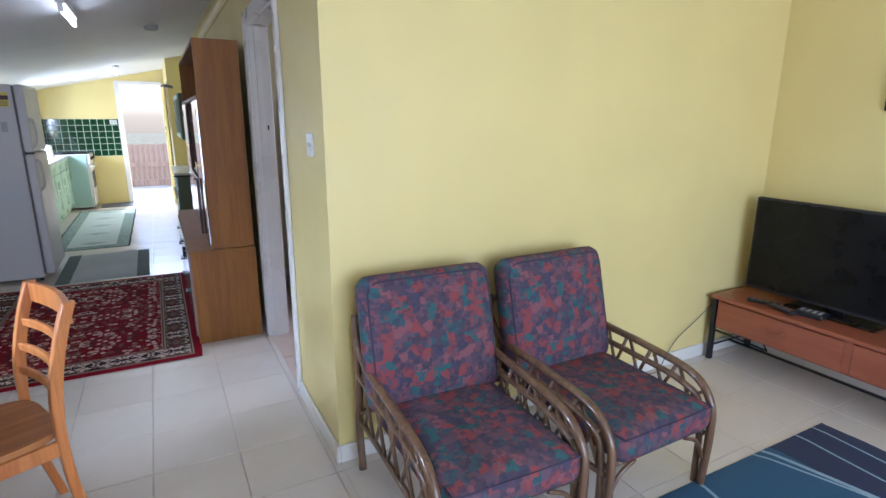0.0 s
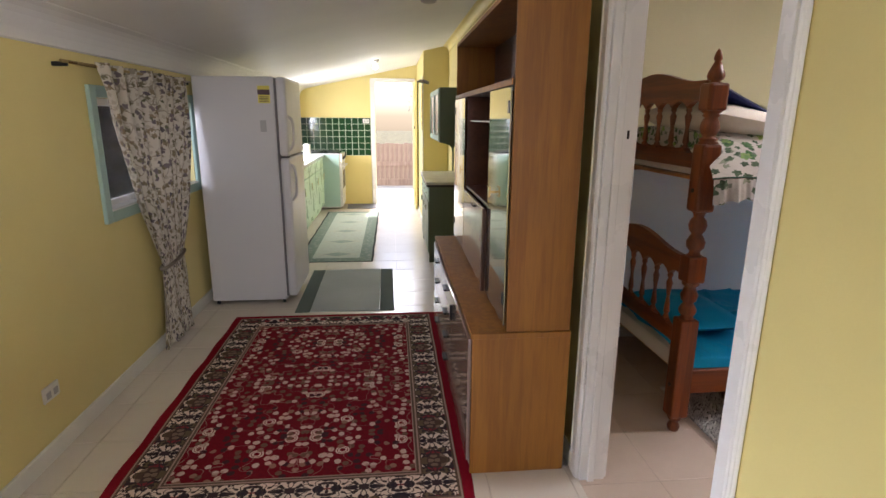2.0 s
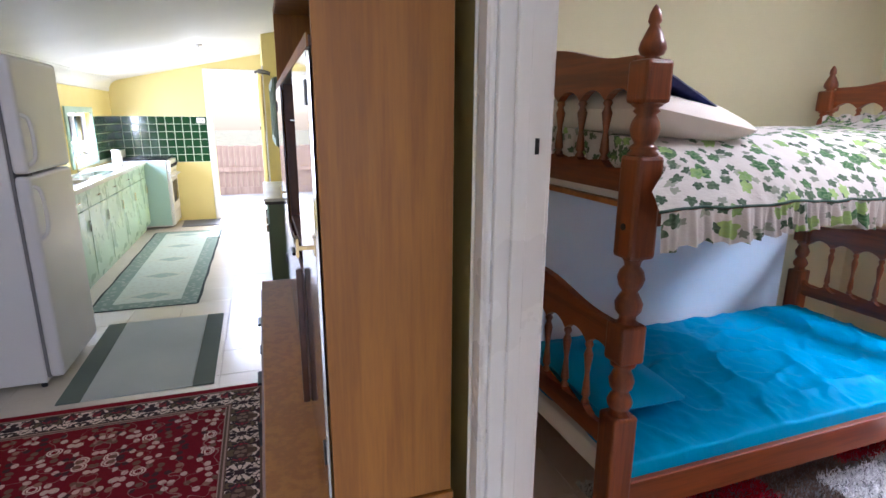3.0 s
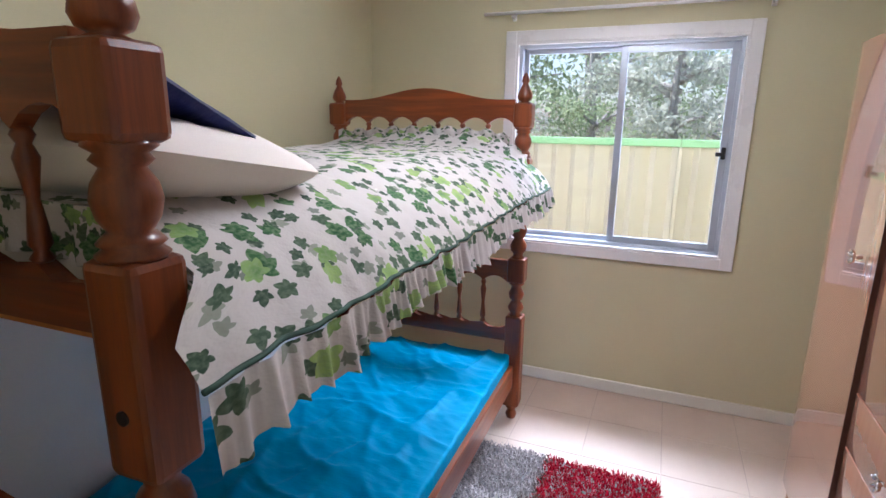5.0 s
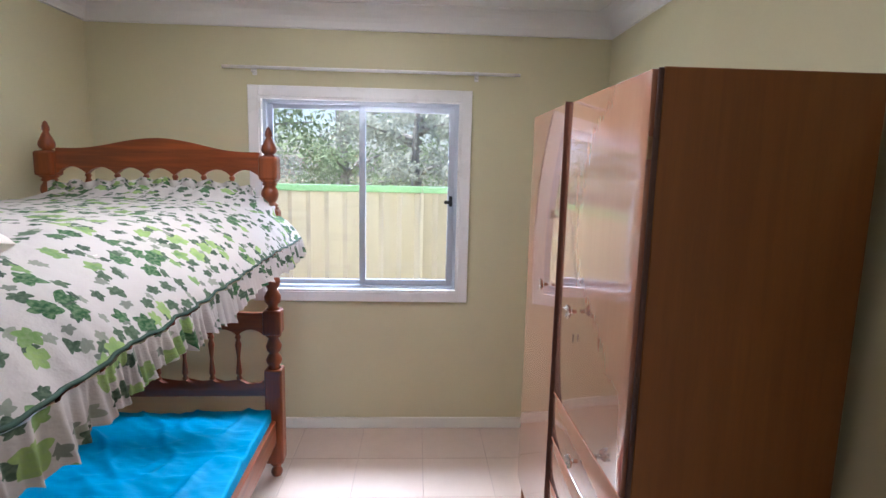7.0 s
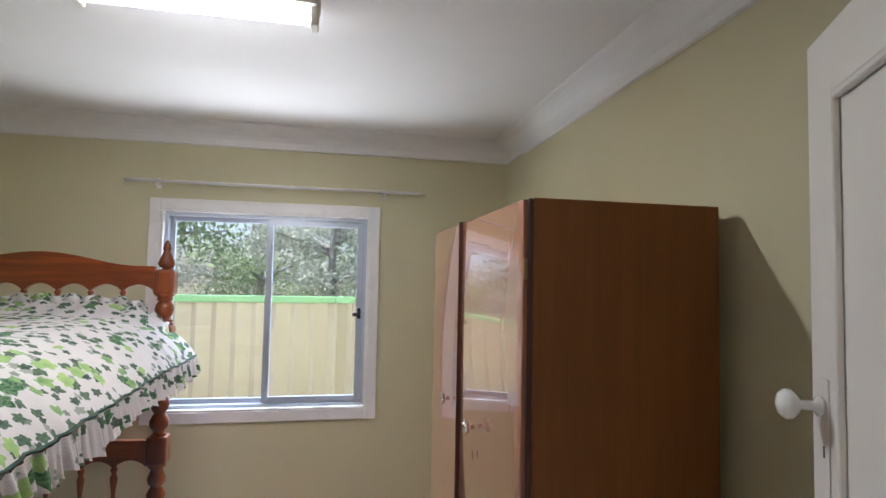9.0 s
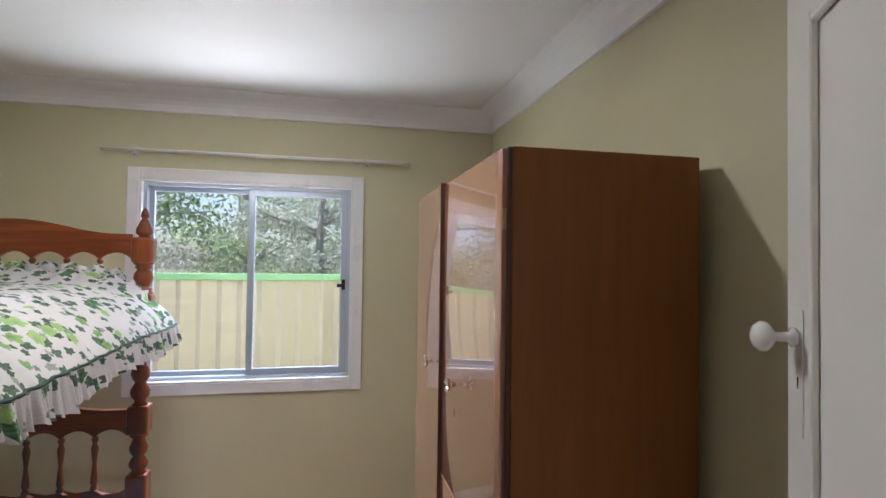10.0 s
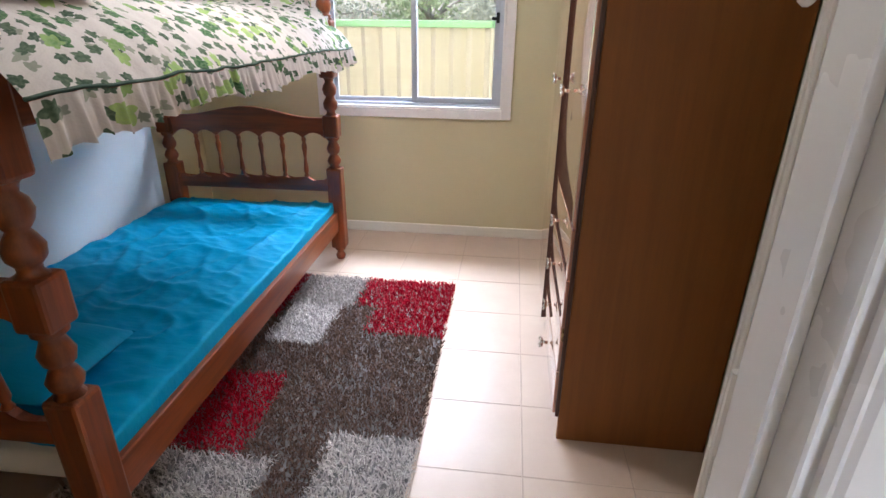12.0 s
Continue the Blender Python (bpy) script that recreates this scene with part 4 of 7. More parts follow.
def armchair(name):
    """Cane armchair facing -y, its back at y = 0, from x = 0 to 0.6."""
    c = thing(name, "brown cane armchair with patterned blue and red cushions", "armchair", group="cane armchairs by the wall")
    W = 0.60
    for x in (0.02, W - 0.02):
        bm = bmesh.new()
        spline_tube(bm, [(x, -0.03, 0.70), (x, -0.04, 0.60), (x, -0.16, 0.52), (x, -0.45, 0.50), (x, -0.70, 0.47), (x, -0.80, 0.38), (x, -0.815, 0.24), (x, -0.80, 0.0)], 0.017)
        part("arm", bm, RATTAN, c, smooth=True)
        bm = bmesh.new()
        spline_tube(bm, [(x, -0.05, 0.44), (x, -0.40, 0.43), (x, -0.66, 0.41), (x, -0.76, 0.33), (x, -0.77, 0.0)], 0.014)
        part("inner_arm", bm, RATTAN, c, smooth=True)
        bm = bmesh.new()
        spline_tube(bm, [(x, -0.03, 0.70), (x, -0.05, 0.4), (x, -0.03, 0.2), (x, -0.06, 0.0)], 0.017)
        part("back_leg", bm, RATTAN, c, smooth=True)
        for i in range(5):
            bm = bmesh.new()
            ya = -0.10 - i * 0.135
            for s in (-1, 1):
                yt = ya - 0.065 + s * 0.06
                za = float(np.interp(-yt, (0.04, 0.16, 0.45, 0.70, 0.79), (0.58, 0.515, 0.495, 0.465, 0.39)))
                sweep(bm, [(x, max(yt, -0.785), za), (x, ya - 0.065 + s * 0.012, 0.37), (x, ya - 0.065 - s * 0.05, 0.25)], 0.008, 6)
            part("lattice_cane", bm, RATTAN, c, smooth=True)
        bm = bmesh.new()
        sweep(bm, [(x, -0.05, 0.235), (x, -0.79, 0.235)], 0.012)
        part("side_rail", bm, RATTAN, c, smooth=True)
    for y in (-0.79, -0.05):
        part("seat_rail", sweep(bmesh.new(), [(0.02, y, 0.27), (W - 0.02, y, 0.27)], 0.013), RATTAN, c, smooth=True)
    for s in (0.03, W - 0.03):
        k = 1 if s < 0.3 else -1
        bm = bmesh.new()
        spline_tube(bm, [(s, -0.80, 0.13), (s + k * 0.05, -0.80, 0.22), (s + k * 0.13, -0.80, 0.262)], 0.009)
        part("front_brace", bm, RATTAN, c, smooth=True)
    bm = bmesh.new()
    sweep(bm, [(0.02, -0.035, 0.68), (W - 0.02, -0.035, 0.68)], 0.014)
    for k in range(5):
        x = 0.1 + k * 0.1
        sweep(bm, [(x, -0.035, 0.68), (x, -0.07, 0.28)], 0.009, 6)
    part("back_frame", bm, RATTAN, c, smooth=True)
    seat = part("seat_cushion", cushion(0.045, W - 0.045, -0.84, -0.17, 0.285, 0.40, 0.035, 0.018), UPHOL, c, smooth=True)
    bm = cushion(0.005, W - 0.005, -0.062, 0.062, -0.275, 0.275, 0.058, 0.03, 14)
    bmesh.ops.rotate(bm, verts=bm.verts, cent=(0, 0, 0), matrix=Matrix.Rotation(radians(-14), 3, "X"))
    bmesh.ops.translate(bm, verts=bm.verts, vec=(0, -0.155, 0.615))
    back = part("back_cushion", bm, UPHOL, c, smooth=True)
    tilt = Matrix.Translation((0, -0.155, 0.615)) @ Matrix.Rotation(radians(-14), 4, "X")
    rim = []
    for cx, cz, a0 in ((W - 0.088, 0.193, 0), (0.088, 0.193, 90), (0.088, -0.193, 180), (W - 0.088, -0.193, 270)):
        for k in range(5):
            a = radians(a0 + k * 22.5)
            rim.append(tilt @ Vector((cx + 0.055 * math.cos(a), -0.055, cz + 0.055 * math.sin(a))))
    part("piping", sweep(bmesh.new(), rim, 0.0045, 6, True), paint_piping, back)
    for par, pts in ((seat, [(0.06, -0.835, 0.388), (W - 0.06, -0.835, 0.388), (W - 0.06, -0.20, 0.388), (0.06, -0.20, 0.388)]),):
        bm = bmesh.new()
        sweep(bm, pts, 0.004, 6, True)
        part("piping", bm, paint_piping, par)
    return c


paint_piping = paint("dark_piping", (0.04, 0.03, 0.06), 0.8)
chair_a = armchair("cane_armchair")
copy_thing(chair_a, pose(0.69, -0.06, 0, 0, 0, 1.5))
chair_a.matrix_basis = pose(0.055, -0.035, 0, 0, 0, -1.5)


def tv_stand():
    t = thing("television_stand", "reddish wooden television stand with drawers and black metal legs", "tv stand", (2.395, -0.045, 0))
    L, D = 1.55, 0.42
    part("top", boxm(-0.015, D, -L, 0.01, 0.405, 0.428, 0.005), TVWOOD, t)
    bm = boxm(0.012, D - 0.01, -L + 0.03, -0.035, 0.22, 0.235)
    add_box(bm, 0.012, D - 0.01, -0.05, -0.035, 0.235, 0.404)
    add_box(bm, 0.012, D - 0.01, -L + 0.03, -L + 0.045, 0.235, 0.404)
    add_box(bm, D - 0.022, D - 0.01, -L + 0.045, -0.05, 0.235, 0.404)
    add_box(bm, 0.0, D - 0.022, -0.784, -0.746, 0.236, 0.404)
    part("carcass", bm, TVWOOD, t)
    for k in range(2):
        y1 = -0.045 - k * 0.74
        y0 = y1 - 0.70
        dr = part("drawer", boxm(-0.004, 0.011, y0, y1, 0.232, 0.397, 0.003), TVWOOD, t)
        ym = (y0 + y1) / 2
        bm = bmesh.new()
        spline_tube(bm, [(-0.006, ym - 0.05, 0.325), (-0.022, ym - 0.045, 0.318), (-0.026, ym - 0.02, 0.303), (-0.026, ym + 0.02, 0.303), (-0.022, ym + 0.045, 0.318), (-0.006, ym + 0.05, 0.325)], 0.005, 4)
        for q in (-0.05, 0.05):
            add_box(bm, -0.008, -0.003, ym + q - 0.012, ym + q + 0.012, 0.313, 0.337, 0.002)
        part("drawer_handle", bm, TVWOOD, dr, "carved wooden drawer pull", smooth=True)
    for x in (0.0, D - 0.03):
        for y in (-0.03, -L + 0.01):
            part("leg", boxm(x, x + 0.03, y, y + 0.03, 0, 0.404, 0.003), BLACKM, t, "black square metal leg")
    bm = bmesh.new()
    sweep(bm, [(0.015, -0.015, 0.20), (0.22, -0.25, 0.10), (D - 0.015, -0.015, 0.20)], 0.006, 6)
    sweep(bm, [(0.015, -0.015, 0.09), (D - 0.015, -0.015, 0.09)], 0.006, 6)
    sweep(bm, [(0.20, -0.015, 0.09), (0.20, -L + 0.02, 0.09)], 0.008, 6)
    part("brace", bm, BLACKM, t, "thin black metal brace", smooth=True)


def television():
    t = thing("television", "black flat television on the reddish wooden stand", "television", (2.62, -0.10, 0.43))
    W = 1.02
    bm = boxm(0.0, 0.035, -W, 0.0, 0.035, 0.60, 0.006)
    add_box(bm, 0.035, 0.07, -W + 0.15, -0.15, 0.12, 0.48, 0.01)
    part("housing", bm, BLACKP, t)
    part("screen", boxm(-0.0025, -0.0002, -W + 0.014, -0.014, 0.055, 0.588), BLACKG, t, "glossy dark screen")
    bm = boxm(-0.07, 0.12, -0.74, -0.28, 0.0, 0.012, 0.004)
    add_box(bm, 0.01, 0.04, -0.56, -0.46, 0.012, 0.05, 0.004)
    part("base", bm, BLACKG, t)


tv_stand()
television()


def small_box(name, label, cat, x, y, z, sx, sy, sz, rz, mat, extra=None):
    t = thing(name, label, cat, (x, y, z), rz)
    part("body", boxm(-sx / 2, sx / 2, -sy / 2, sy / 2, 0, sz, min(sz, sx, sy) * 0.2), mat, t)
    if extra:
        n, m = extra
        for k in range(4):
            part(n, boxm(-sx * 0.25, sx * 0.25, -sy * 0.38 + k * sy * 0.22, -sy * 0.38 + k * sy * 0.22 + sy * 0.10, sz, sz + 0.002), m, t)
    return t


small_box("remote_control", "black remote control on the television stand", "remote control", 2.50, -0.30, 0.429, 0.045, 0.17, 0.018, 20, BLACKP, ("button", GASKET))
small_box("remote_control", "black remote control lying beside the television base", "remote control", 2.47, -0.42, 0.429, 0.045, 0.16, 0.018, -15, BLACKP, ("button", GASKET))
small_box("set_top_box", "small black set-top box with a pale label", "set-top box", 2.53, -0.55, 0.429, 0.10, 0.14, 0.028, 5, BLACKP, ("marking", PAPER))
_t = thing("power_cable", "thin grey cable hanging behind the television stand", "cable", (0, 0, 0))
_bm = bmesh.new()
spline_tube(_bm, [(2.02, -0.02, 0.02), (2.12, -0.022, 0.16), (2.3, -0.024, 0.27), (2.46, -0.024, 0.37)], 0.003, 6, 6)
spline_tube(_bm, [(2.02, -0.02, 0.02), (1.94, -0.05, 0.006), (1.84, -0.04, 0.006)], 0.003, 6, 6)
part("cord", _bm, GASKET, _t, smooth=True)
part("plug", boxm(1.80, 1.85, -0.055, -0.02, 0.0, 0.03, 0.006), BLACKP, _t, "black plug")

_t = thing("picture_frame", "dark framed picture on the yellow wall above the television", "picture", (2.82, -0.60, 1.56))
part("frame", boxm(-0.005, 0.018, -0.5, 0.02, -0.03, 0.35, 0.004), BLACKP, _t)
part("canvas", boxm(-0.007, -0.0052, -0.47, -0.01, 0.0, 0.32), OLIVE, _t, "muted green picture")


def flat_rug(name, label, mat, x0, x1, y0, y1, th=0.008, rz=0.0, wav=0.004):
    t = thing(name, label, "rug", ((x0 + x1) / 2, (y0 + y1) / 2, 0.0), rz)
    w, l = x1 - x0, y1 - y0

    def f(u, v):
        e = min(u, 1 - u, v, 1 - v)
        z = th * (0.35 if e <= 0 else 1.0)
        ex = wav * math.sin(v * 31 + u * 5) if u in (0.0, 1.0) else 0
        return (-w / 2 + w * u + ex, -l / 2 + l * v, z + 0.0015 * noise.noise((u * 6, v * 9, 0)))
    o = part("woven_top", grid_surface(f, 24, 34, lambda u, v: (u * w, v * l)), mat, t, smooth=True)
    part("backing", boxm(-w / 2 + 0.006, w / 2 - 0.006, -l / 2 + 0.006, l / 2 - 0.006, 0.0005, th * 0.3), BLACKP, t)
    return t


flat_rug("persian_rug", "dark red persian rug with cream floral border on pale tiles", persian(1.5, 2.16), -1.95, -0.452, 1.465, 3.63, 0.009)
flat_rug("blue_rug", "dark blue rug with pale curved lines near the television", blue_rug_mat(), 0.75, 2.24, -2.85, -0.825, 0.010)
_k = flat_rug("kitchen_runner", "green patterned carpet runner before the kitchen cupboards", kitchen_rug_mat(0.80, 3.06), -1.78, -0.98, 5.17, 8.23, 0.008)


def door_mat():
    t = thing("plain_mat", "grey-green mat with dark side bands beside the fridge", "mat", (-1.155, 4.28, 0), 0.6)
    part("centre", boxm(-0.27, 0.27, -0.585, 0.585, 0.0005, 0.008, 0.002), PLAINMAT, t)
    for s in (-1, 1):
        part("band", boxm(min(s * 0.272, s * 0.385), max(s * 0.272, s * 0.385), -0.585, 0.585, 0.0005, 0.008, 0.002), PLAINMAT_D, t, "dark mat band")
    t = thing("door_mat", "small grey mat on the floor by the stove", "mat", (-1.28, 8.76, 0), 2)
    part("woven_top", boxm(-0.24, 0.24, -0.23, 0.23, 0.0005, 0.012, 0.004), SOIL, t)


door_mat()


def dining_chair(name):
    """Beech chair facing +y; the centre of the top of its back stands over the origin."""
    c = thing(name, "honey-coloured wooden dining chair with slatted back round the table", "chair", group="chairs round the dining table")
    hw = 0.19
    for s in (-1, 1):
        bm = bmesh.new()
        pr = [(0.02, 0.0), (0.07, 0.22), (0.085, 0.45), (0.075, 0.62), (0.04, 0.78), (0.0, 0.90)]
        P = smooth_path([(0, a, b) for a, b in pr], 4)
        hw2 = 0.017
        ring = []
        for i, p in enumerate(P):
            d = 0.019 if p.z > 0.5 else 0.016
            ring.append([bm.verts.new((s * hw + a * hw2, p.y + b * d, p.z)) for a, b in ((-1, -1), (1, -1), (1, 1), (-1, 1))])
        for a, b in zip(ring, ring[1:]):
            for k in range(4):
                bm.faces.new((a[k], a[(k + 1) % 4], b[(k + 1) % 4], b[k]))
        bm.faces.new(list(reversed(ring[0])))
        bm.faces.new(ring[-1])
        ob = part("back_leg", bm, HONEY, c)
        md = ob.modifiers.new("bevel", "BEVEL")
        md.width, md.segments = 0.005, 2
        ob = part("front_leg", boxm(s * (hw + 0.005) - 0.018, s * (hw + 0.005) + 0.018, 0.425, 0.461, 0, 0.432, 0.005, 2), HONEY, c)
        part("side_rail", boxm(s * hw - 0.01, s * hw + 0.01, 0.09, 0.43, 0.375, 0.43, 0.003), HONEY, c)
        part("stretcher", boxm(s * hw - 0.008, s * hw + 0.008, 0.08, 0.43, 0.17, 0.20, 0.003), HONEY, c)
    def rail(nm, z, h, back, bow, th=0.016):
        bm = bmesh.new()
        n = 12
        rows = []
        for i in range(n + 1):
            u = -1 + 2 * i / n
            x = u * (hw + (0.02 if nm == "top_rail" else -0.014))
            y = back - bow * (1 - u * u)
            hh = h * (1.0 - 0.12 * u * u)
            rows.append([bm.verts.new((x, y + a * th / 2, z + b * hh / 2)) for a, b in ((-1, -1), (1, -1), (1, 1), (-1, 1))])
        for a, b in zip(rows, rows[1:]):
            for k in range(4):
                bm.faces.new((a[k], a[(k + 1) % 4], b[(k + 1) % 4], b[k]))
        bm.faces.new(list(reversed(rows[0])))
        bm.faces.new(rows[-1])
        bmesh.ops.recalc_face_normals(bm, faces=bm.faces[:])
        ob = part(nm, bm, HONEY, c)
        md = ob.modifiers.new("bevel", "BEVEL")
        md.width, md.segments = 0.004, 2
    rail("top_rail", 0.862, 0.078, 0.012, 0.03, 0.022)
    rail("back_slat", 0.755, 0.034, 0.045, 0.028)
    rail("back_slat", 0.665, 0.034, 0.068, 0.026)
    rail("back_slat", 0.575, 0.034, 0.08, 0.024)
    part("front_rail", boxm(-hw, hw, 0.433, 0.452, 0.375, 0.43, 0.003), HONEY, c)
    part("stretcher", boxm(-hw, hw, 0.25, 0.27, 0.175, 0.2, 0.003), HONEY, c)
    out = []
    for i in range(40):
        a = 2 * math.pi * i / 40
        cx, sx = math.cos(a), math.sin(a)
        x = 0.215 * math.copysign(abs(cx) ** 0.45, cx)
        y = 0.27 + 0.205 * math.copysign(abs(sx) ** 0.45, sx)
        out.append((x * (0.9 + 0.22 * (y - 0.06)), y))
    ob = part("seat", slab(bmesh.new(), out, 0.434, 0.458, "xy"), HONEY_S, c)
    md = ob.modifiers.new("bevel", "BEVEL")
    md.width, md.segments, md.limit_method = 0.006, 2, "ANGLE"
    return c


def chair_pose(a, b):
    """Pose with the top of the chair's back from a (its left end, seen from behind) to b."""
    ax, ay = a
    bx, by = b
    return pose((ax + bx) / 2, (ay + by) / 2, 0, 0, 0, math.degrees(math.atan2(by - ay, bx - ax)))


_c = dining_chair("dining_chair")
copy_thing(_c, chair_pose((-1.27, -0.83), (-1.06, -0.49)))
copy_thing(_c, chair_pose((-1.845, 0.635), (-2.215, 0.54)))
_c.matrix_basis = chair_pose((-0.88, -0.02), (-1.05, 0.355))


def dining_table():
    cx, cy, R = -1.70, -0.195, 0.56
    t = thing("round_table", "round wooden dining table under a pale cloth", "table", (cx, cy, 0))
    ob = part("tabletop", lathe(bmesh.new(), [(0.725, R - 0.01), (0.73, R), (0.748, R), (0.752, R - 0.006)], n=64), HONEY, t)
    for k in range(4):
        a = math.pi / 4 + k * math.pi / 2
        x, y = 0.33 * math.cos(a), 0.33 * math.sin(a)
        part("leg", boxm(x - 0.025, x + 0.025, y - 0.025, y + 0.025, 0, 0.724, 0.006, 2), HONEY, t)
    part("apron", slab(bmesh.new(), [(0.36 * math.cos(2 * math.pi * k / 32), 0.36 * math.sin(2 * math.pi * k / 32)) for k in range(32)], 0.66, 0.724, "xy"), HONEY, t)
    c = thing("tablecloth", "pale blue-white lace tablecloth hanging over the round table", "tablecloth", (cx, cy, 0.754))
    RH = R + 0.006

    def f(u, v):
        a = 2 * math.pi * u
        s = v * (RH + 0.17)
        if s <= RH - 0.02:
            r, z = s, 0.002
        else:
            k = min(1, (s - RH + 0.02) / 0.03)
            h = s - (RH - 0.02)
            r = RH - 0.02 + 0.022 * math.sin(k * math.pi / 2)
            z = 0.002 - max(0, h - 0.008) * 0.96
            w = min(1, h / 0.14)
            r += w * (0.010 * math.sin(a * 13 + 0.6) + 0.008 * math.sin(a * 7 + 2)) + 0.008 * w
            if math.cos(a) * r + cx < -2.245:
                r = min(r, RH - 0.004)
        z += 0.0012 * noise.noise((r * math.cos(a) * 9, r * math.sin(a) * 9, 3)) * (1 if s < RH - 0.03 else 0)
        return (r * math.cos(a), r * math.sin(a), z)

    def uv(u, v):
        a, s = 2 * math.pi * u, v * (RH + 0.17)
        return (s * math.cos(a) + 1, s * math.sin(a) + 1)
    part("cloth", grid_surface(f, 120, 44, uv), CLOTH_T, c, smooth=True)


dining_table()


# ---- hall ----
def curtain(name, ytop0, ytop1, ytie0, ytie1, ztie, ybot0, ybot1, label, rod0, rod1, front=1.0, slack=0.0):
    t = thing(name, label, "curtain", (-2.215, 0, 0))
    ztop = 1.735

    def edge(y0, y1, zt, z):
        k = max(0.0, min(1.0, (ztop - z) / (ztop - zt)))
        return y0 + (y1 - y0) * (k ** 1.25 * 0.75 + 0.25 * k)

    def f(u, v):
        z = ztop - v * (ztop - 0.02)
        if z > ztie:
            a, b = edge(ytop0, ytie0, ztie, z), edge(ytop1, ytie1, ztie, z)
        else:
            k = (ztie - z) / (ztie - 0.02)
            a, b = ytie0 + (ybot0 - ytie0) * k, ytie1 + (ybot1 - ytie1) * k
        y = a + (b - a) * u
        wid = (b - a) / (ytop1 - ytop0)
        fold = 0.020 + 0.010 * math.sin(v * 4 + 1)
        x = fold * math.sin(u * 2 * math.pi * 7 + 1.2 * math.sin(v * 3)) + 0.012 * math.sin(u * 31 + v * 5)
        pinch = math.exp(-((z - ztie) / 0.07) ** 2)
        x *= (1 - 0.55 * pinch) * (0.75 + 0.4 * wid)
        return (x, y + 0.008 * math.sin(v * 23 + u * 9), z)
    ob = part("drape", grid_surface(f, 84, 60, lambda u, v: (u * (ytop1 - ytop0) * 1.25, v * 1.7)), FLORAL, t, smooth=True)
    bm = bmesh.new()
    ym, hw = (ytie0 + ytie1) / 2, (ytie1 - ytie0) / 2
    P = [(0.03 * math.cos(a), ym + (hw + 0.012) * math.sin(a), ztie + 0.02 * math.sin(a)) for a in [2 * math.pi * k / 24 for k in range(24)]]
    sweep(bm, P, 0.012, 6, True)
    part("tieback", bm, FLORAL, t, "floral fabric tieback", smooth=True)
    r = thing("curtain_rod", "dark metal curtain rod on the yellow wall", "curtain rod", (-2.215, 0, ztop - 0.02), group="hall curtain rods")
    bm = bmesh.new()
    sweep(bm, [(0, rod0, 0), (0, rod1, 0)], 0.008, 8)
    part("rod", bm, BRASS if name == "curtain" and rod0 > 2 else BLACKM, r, smooth=True)
    for y in (rod0 + 0.04, rod1 - 0.04):
        part("bracket", boxm(-0.063, 0.004, y - 0.008, y + 0.008, -0.02, 0.0, 0.003), BLACKM, r)
    return t


curtain("curtain", 2.62, 3.84, 3.10, 3.44, 0.56, 3.02, 3.50, "cream curtain with grey floral print, tied back by the fridge", 2.34, 3.9)
curtain("curtain", 0.02, 1.33, 0.95, 1.20, 0.42, 0.93, 1.22, "cream floral curtain tied back behind the dining table", -0.25, 1.47)


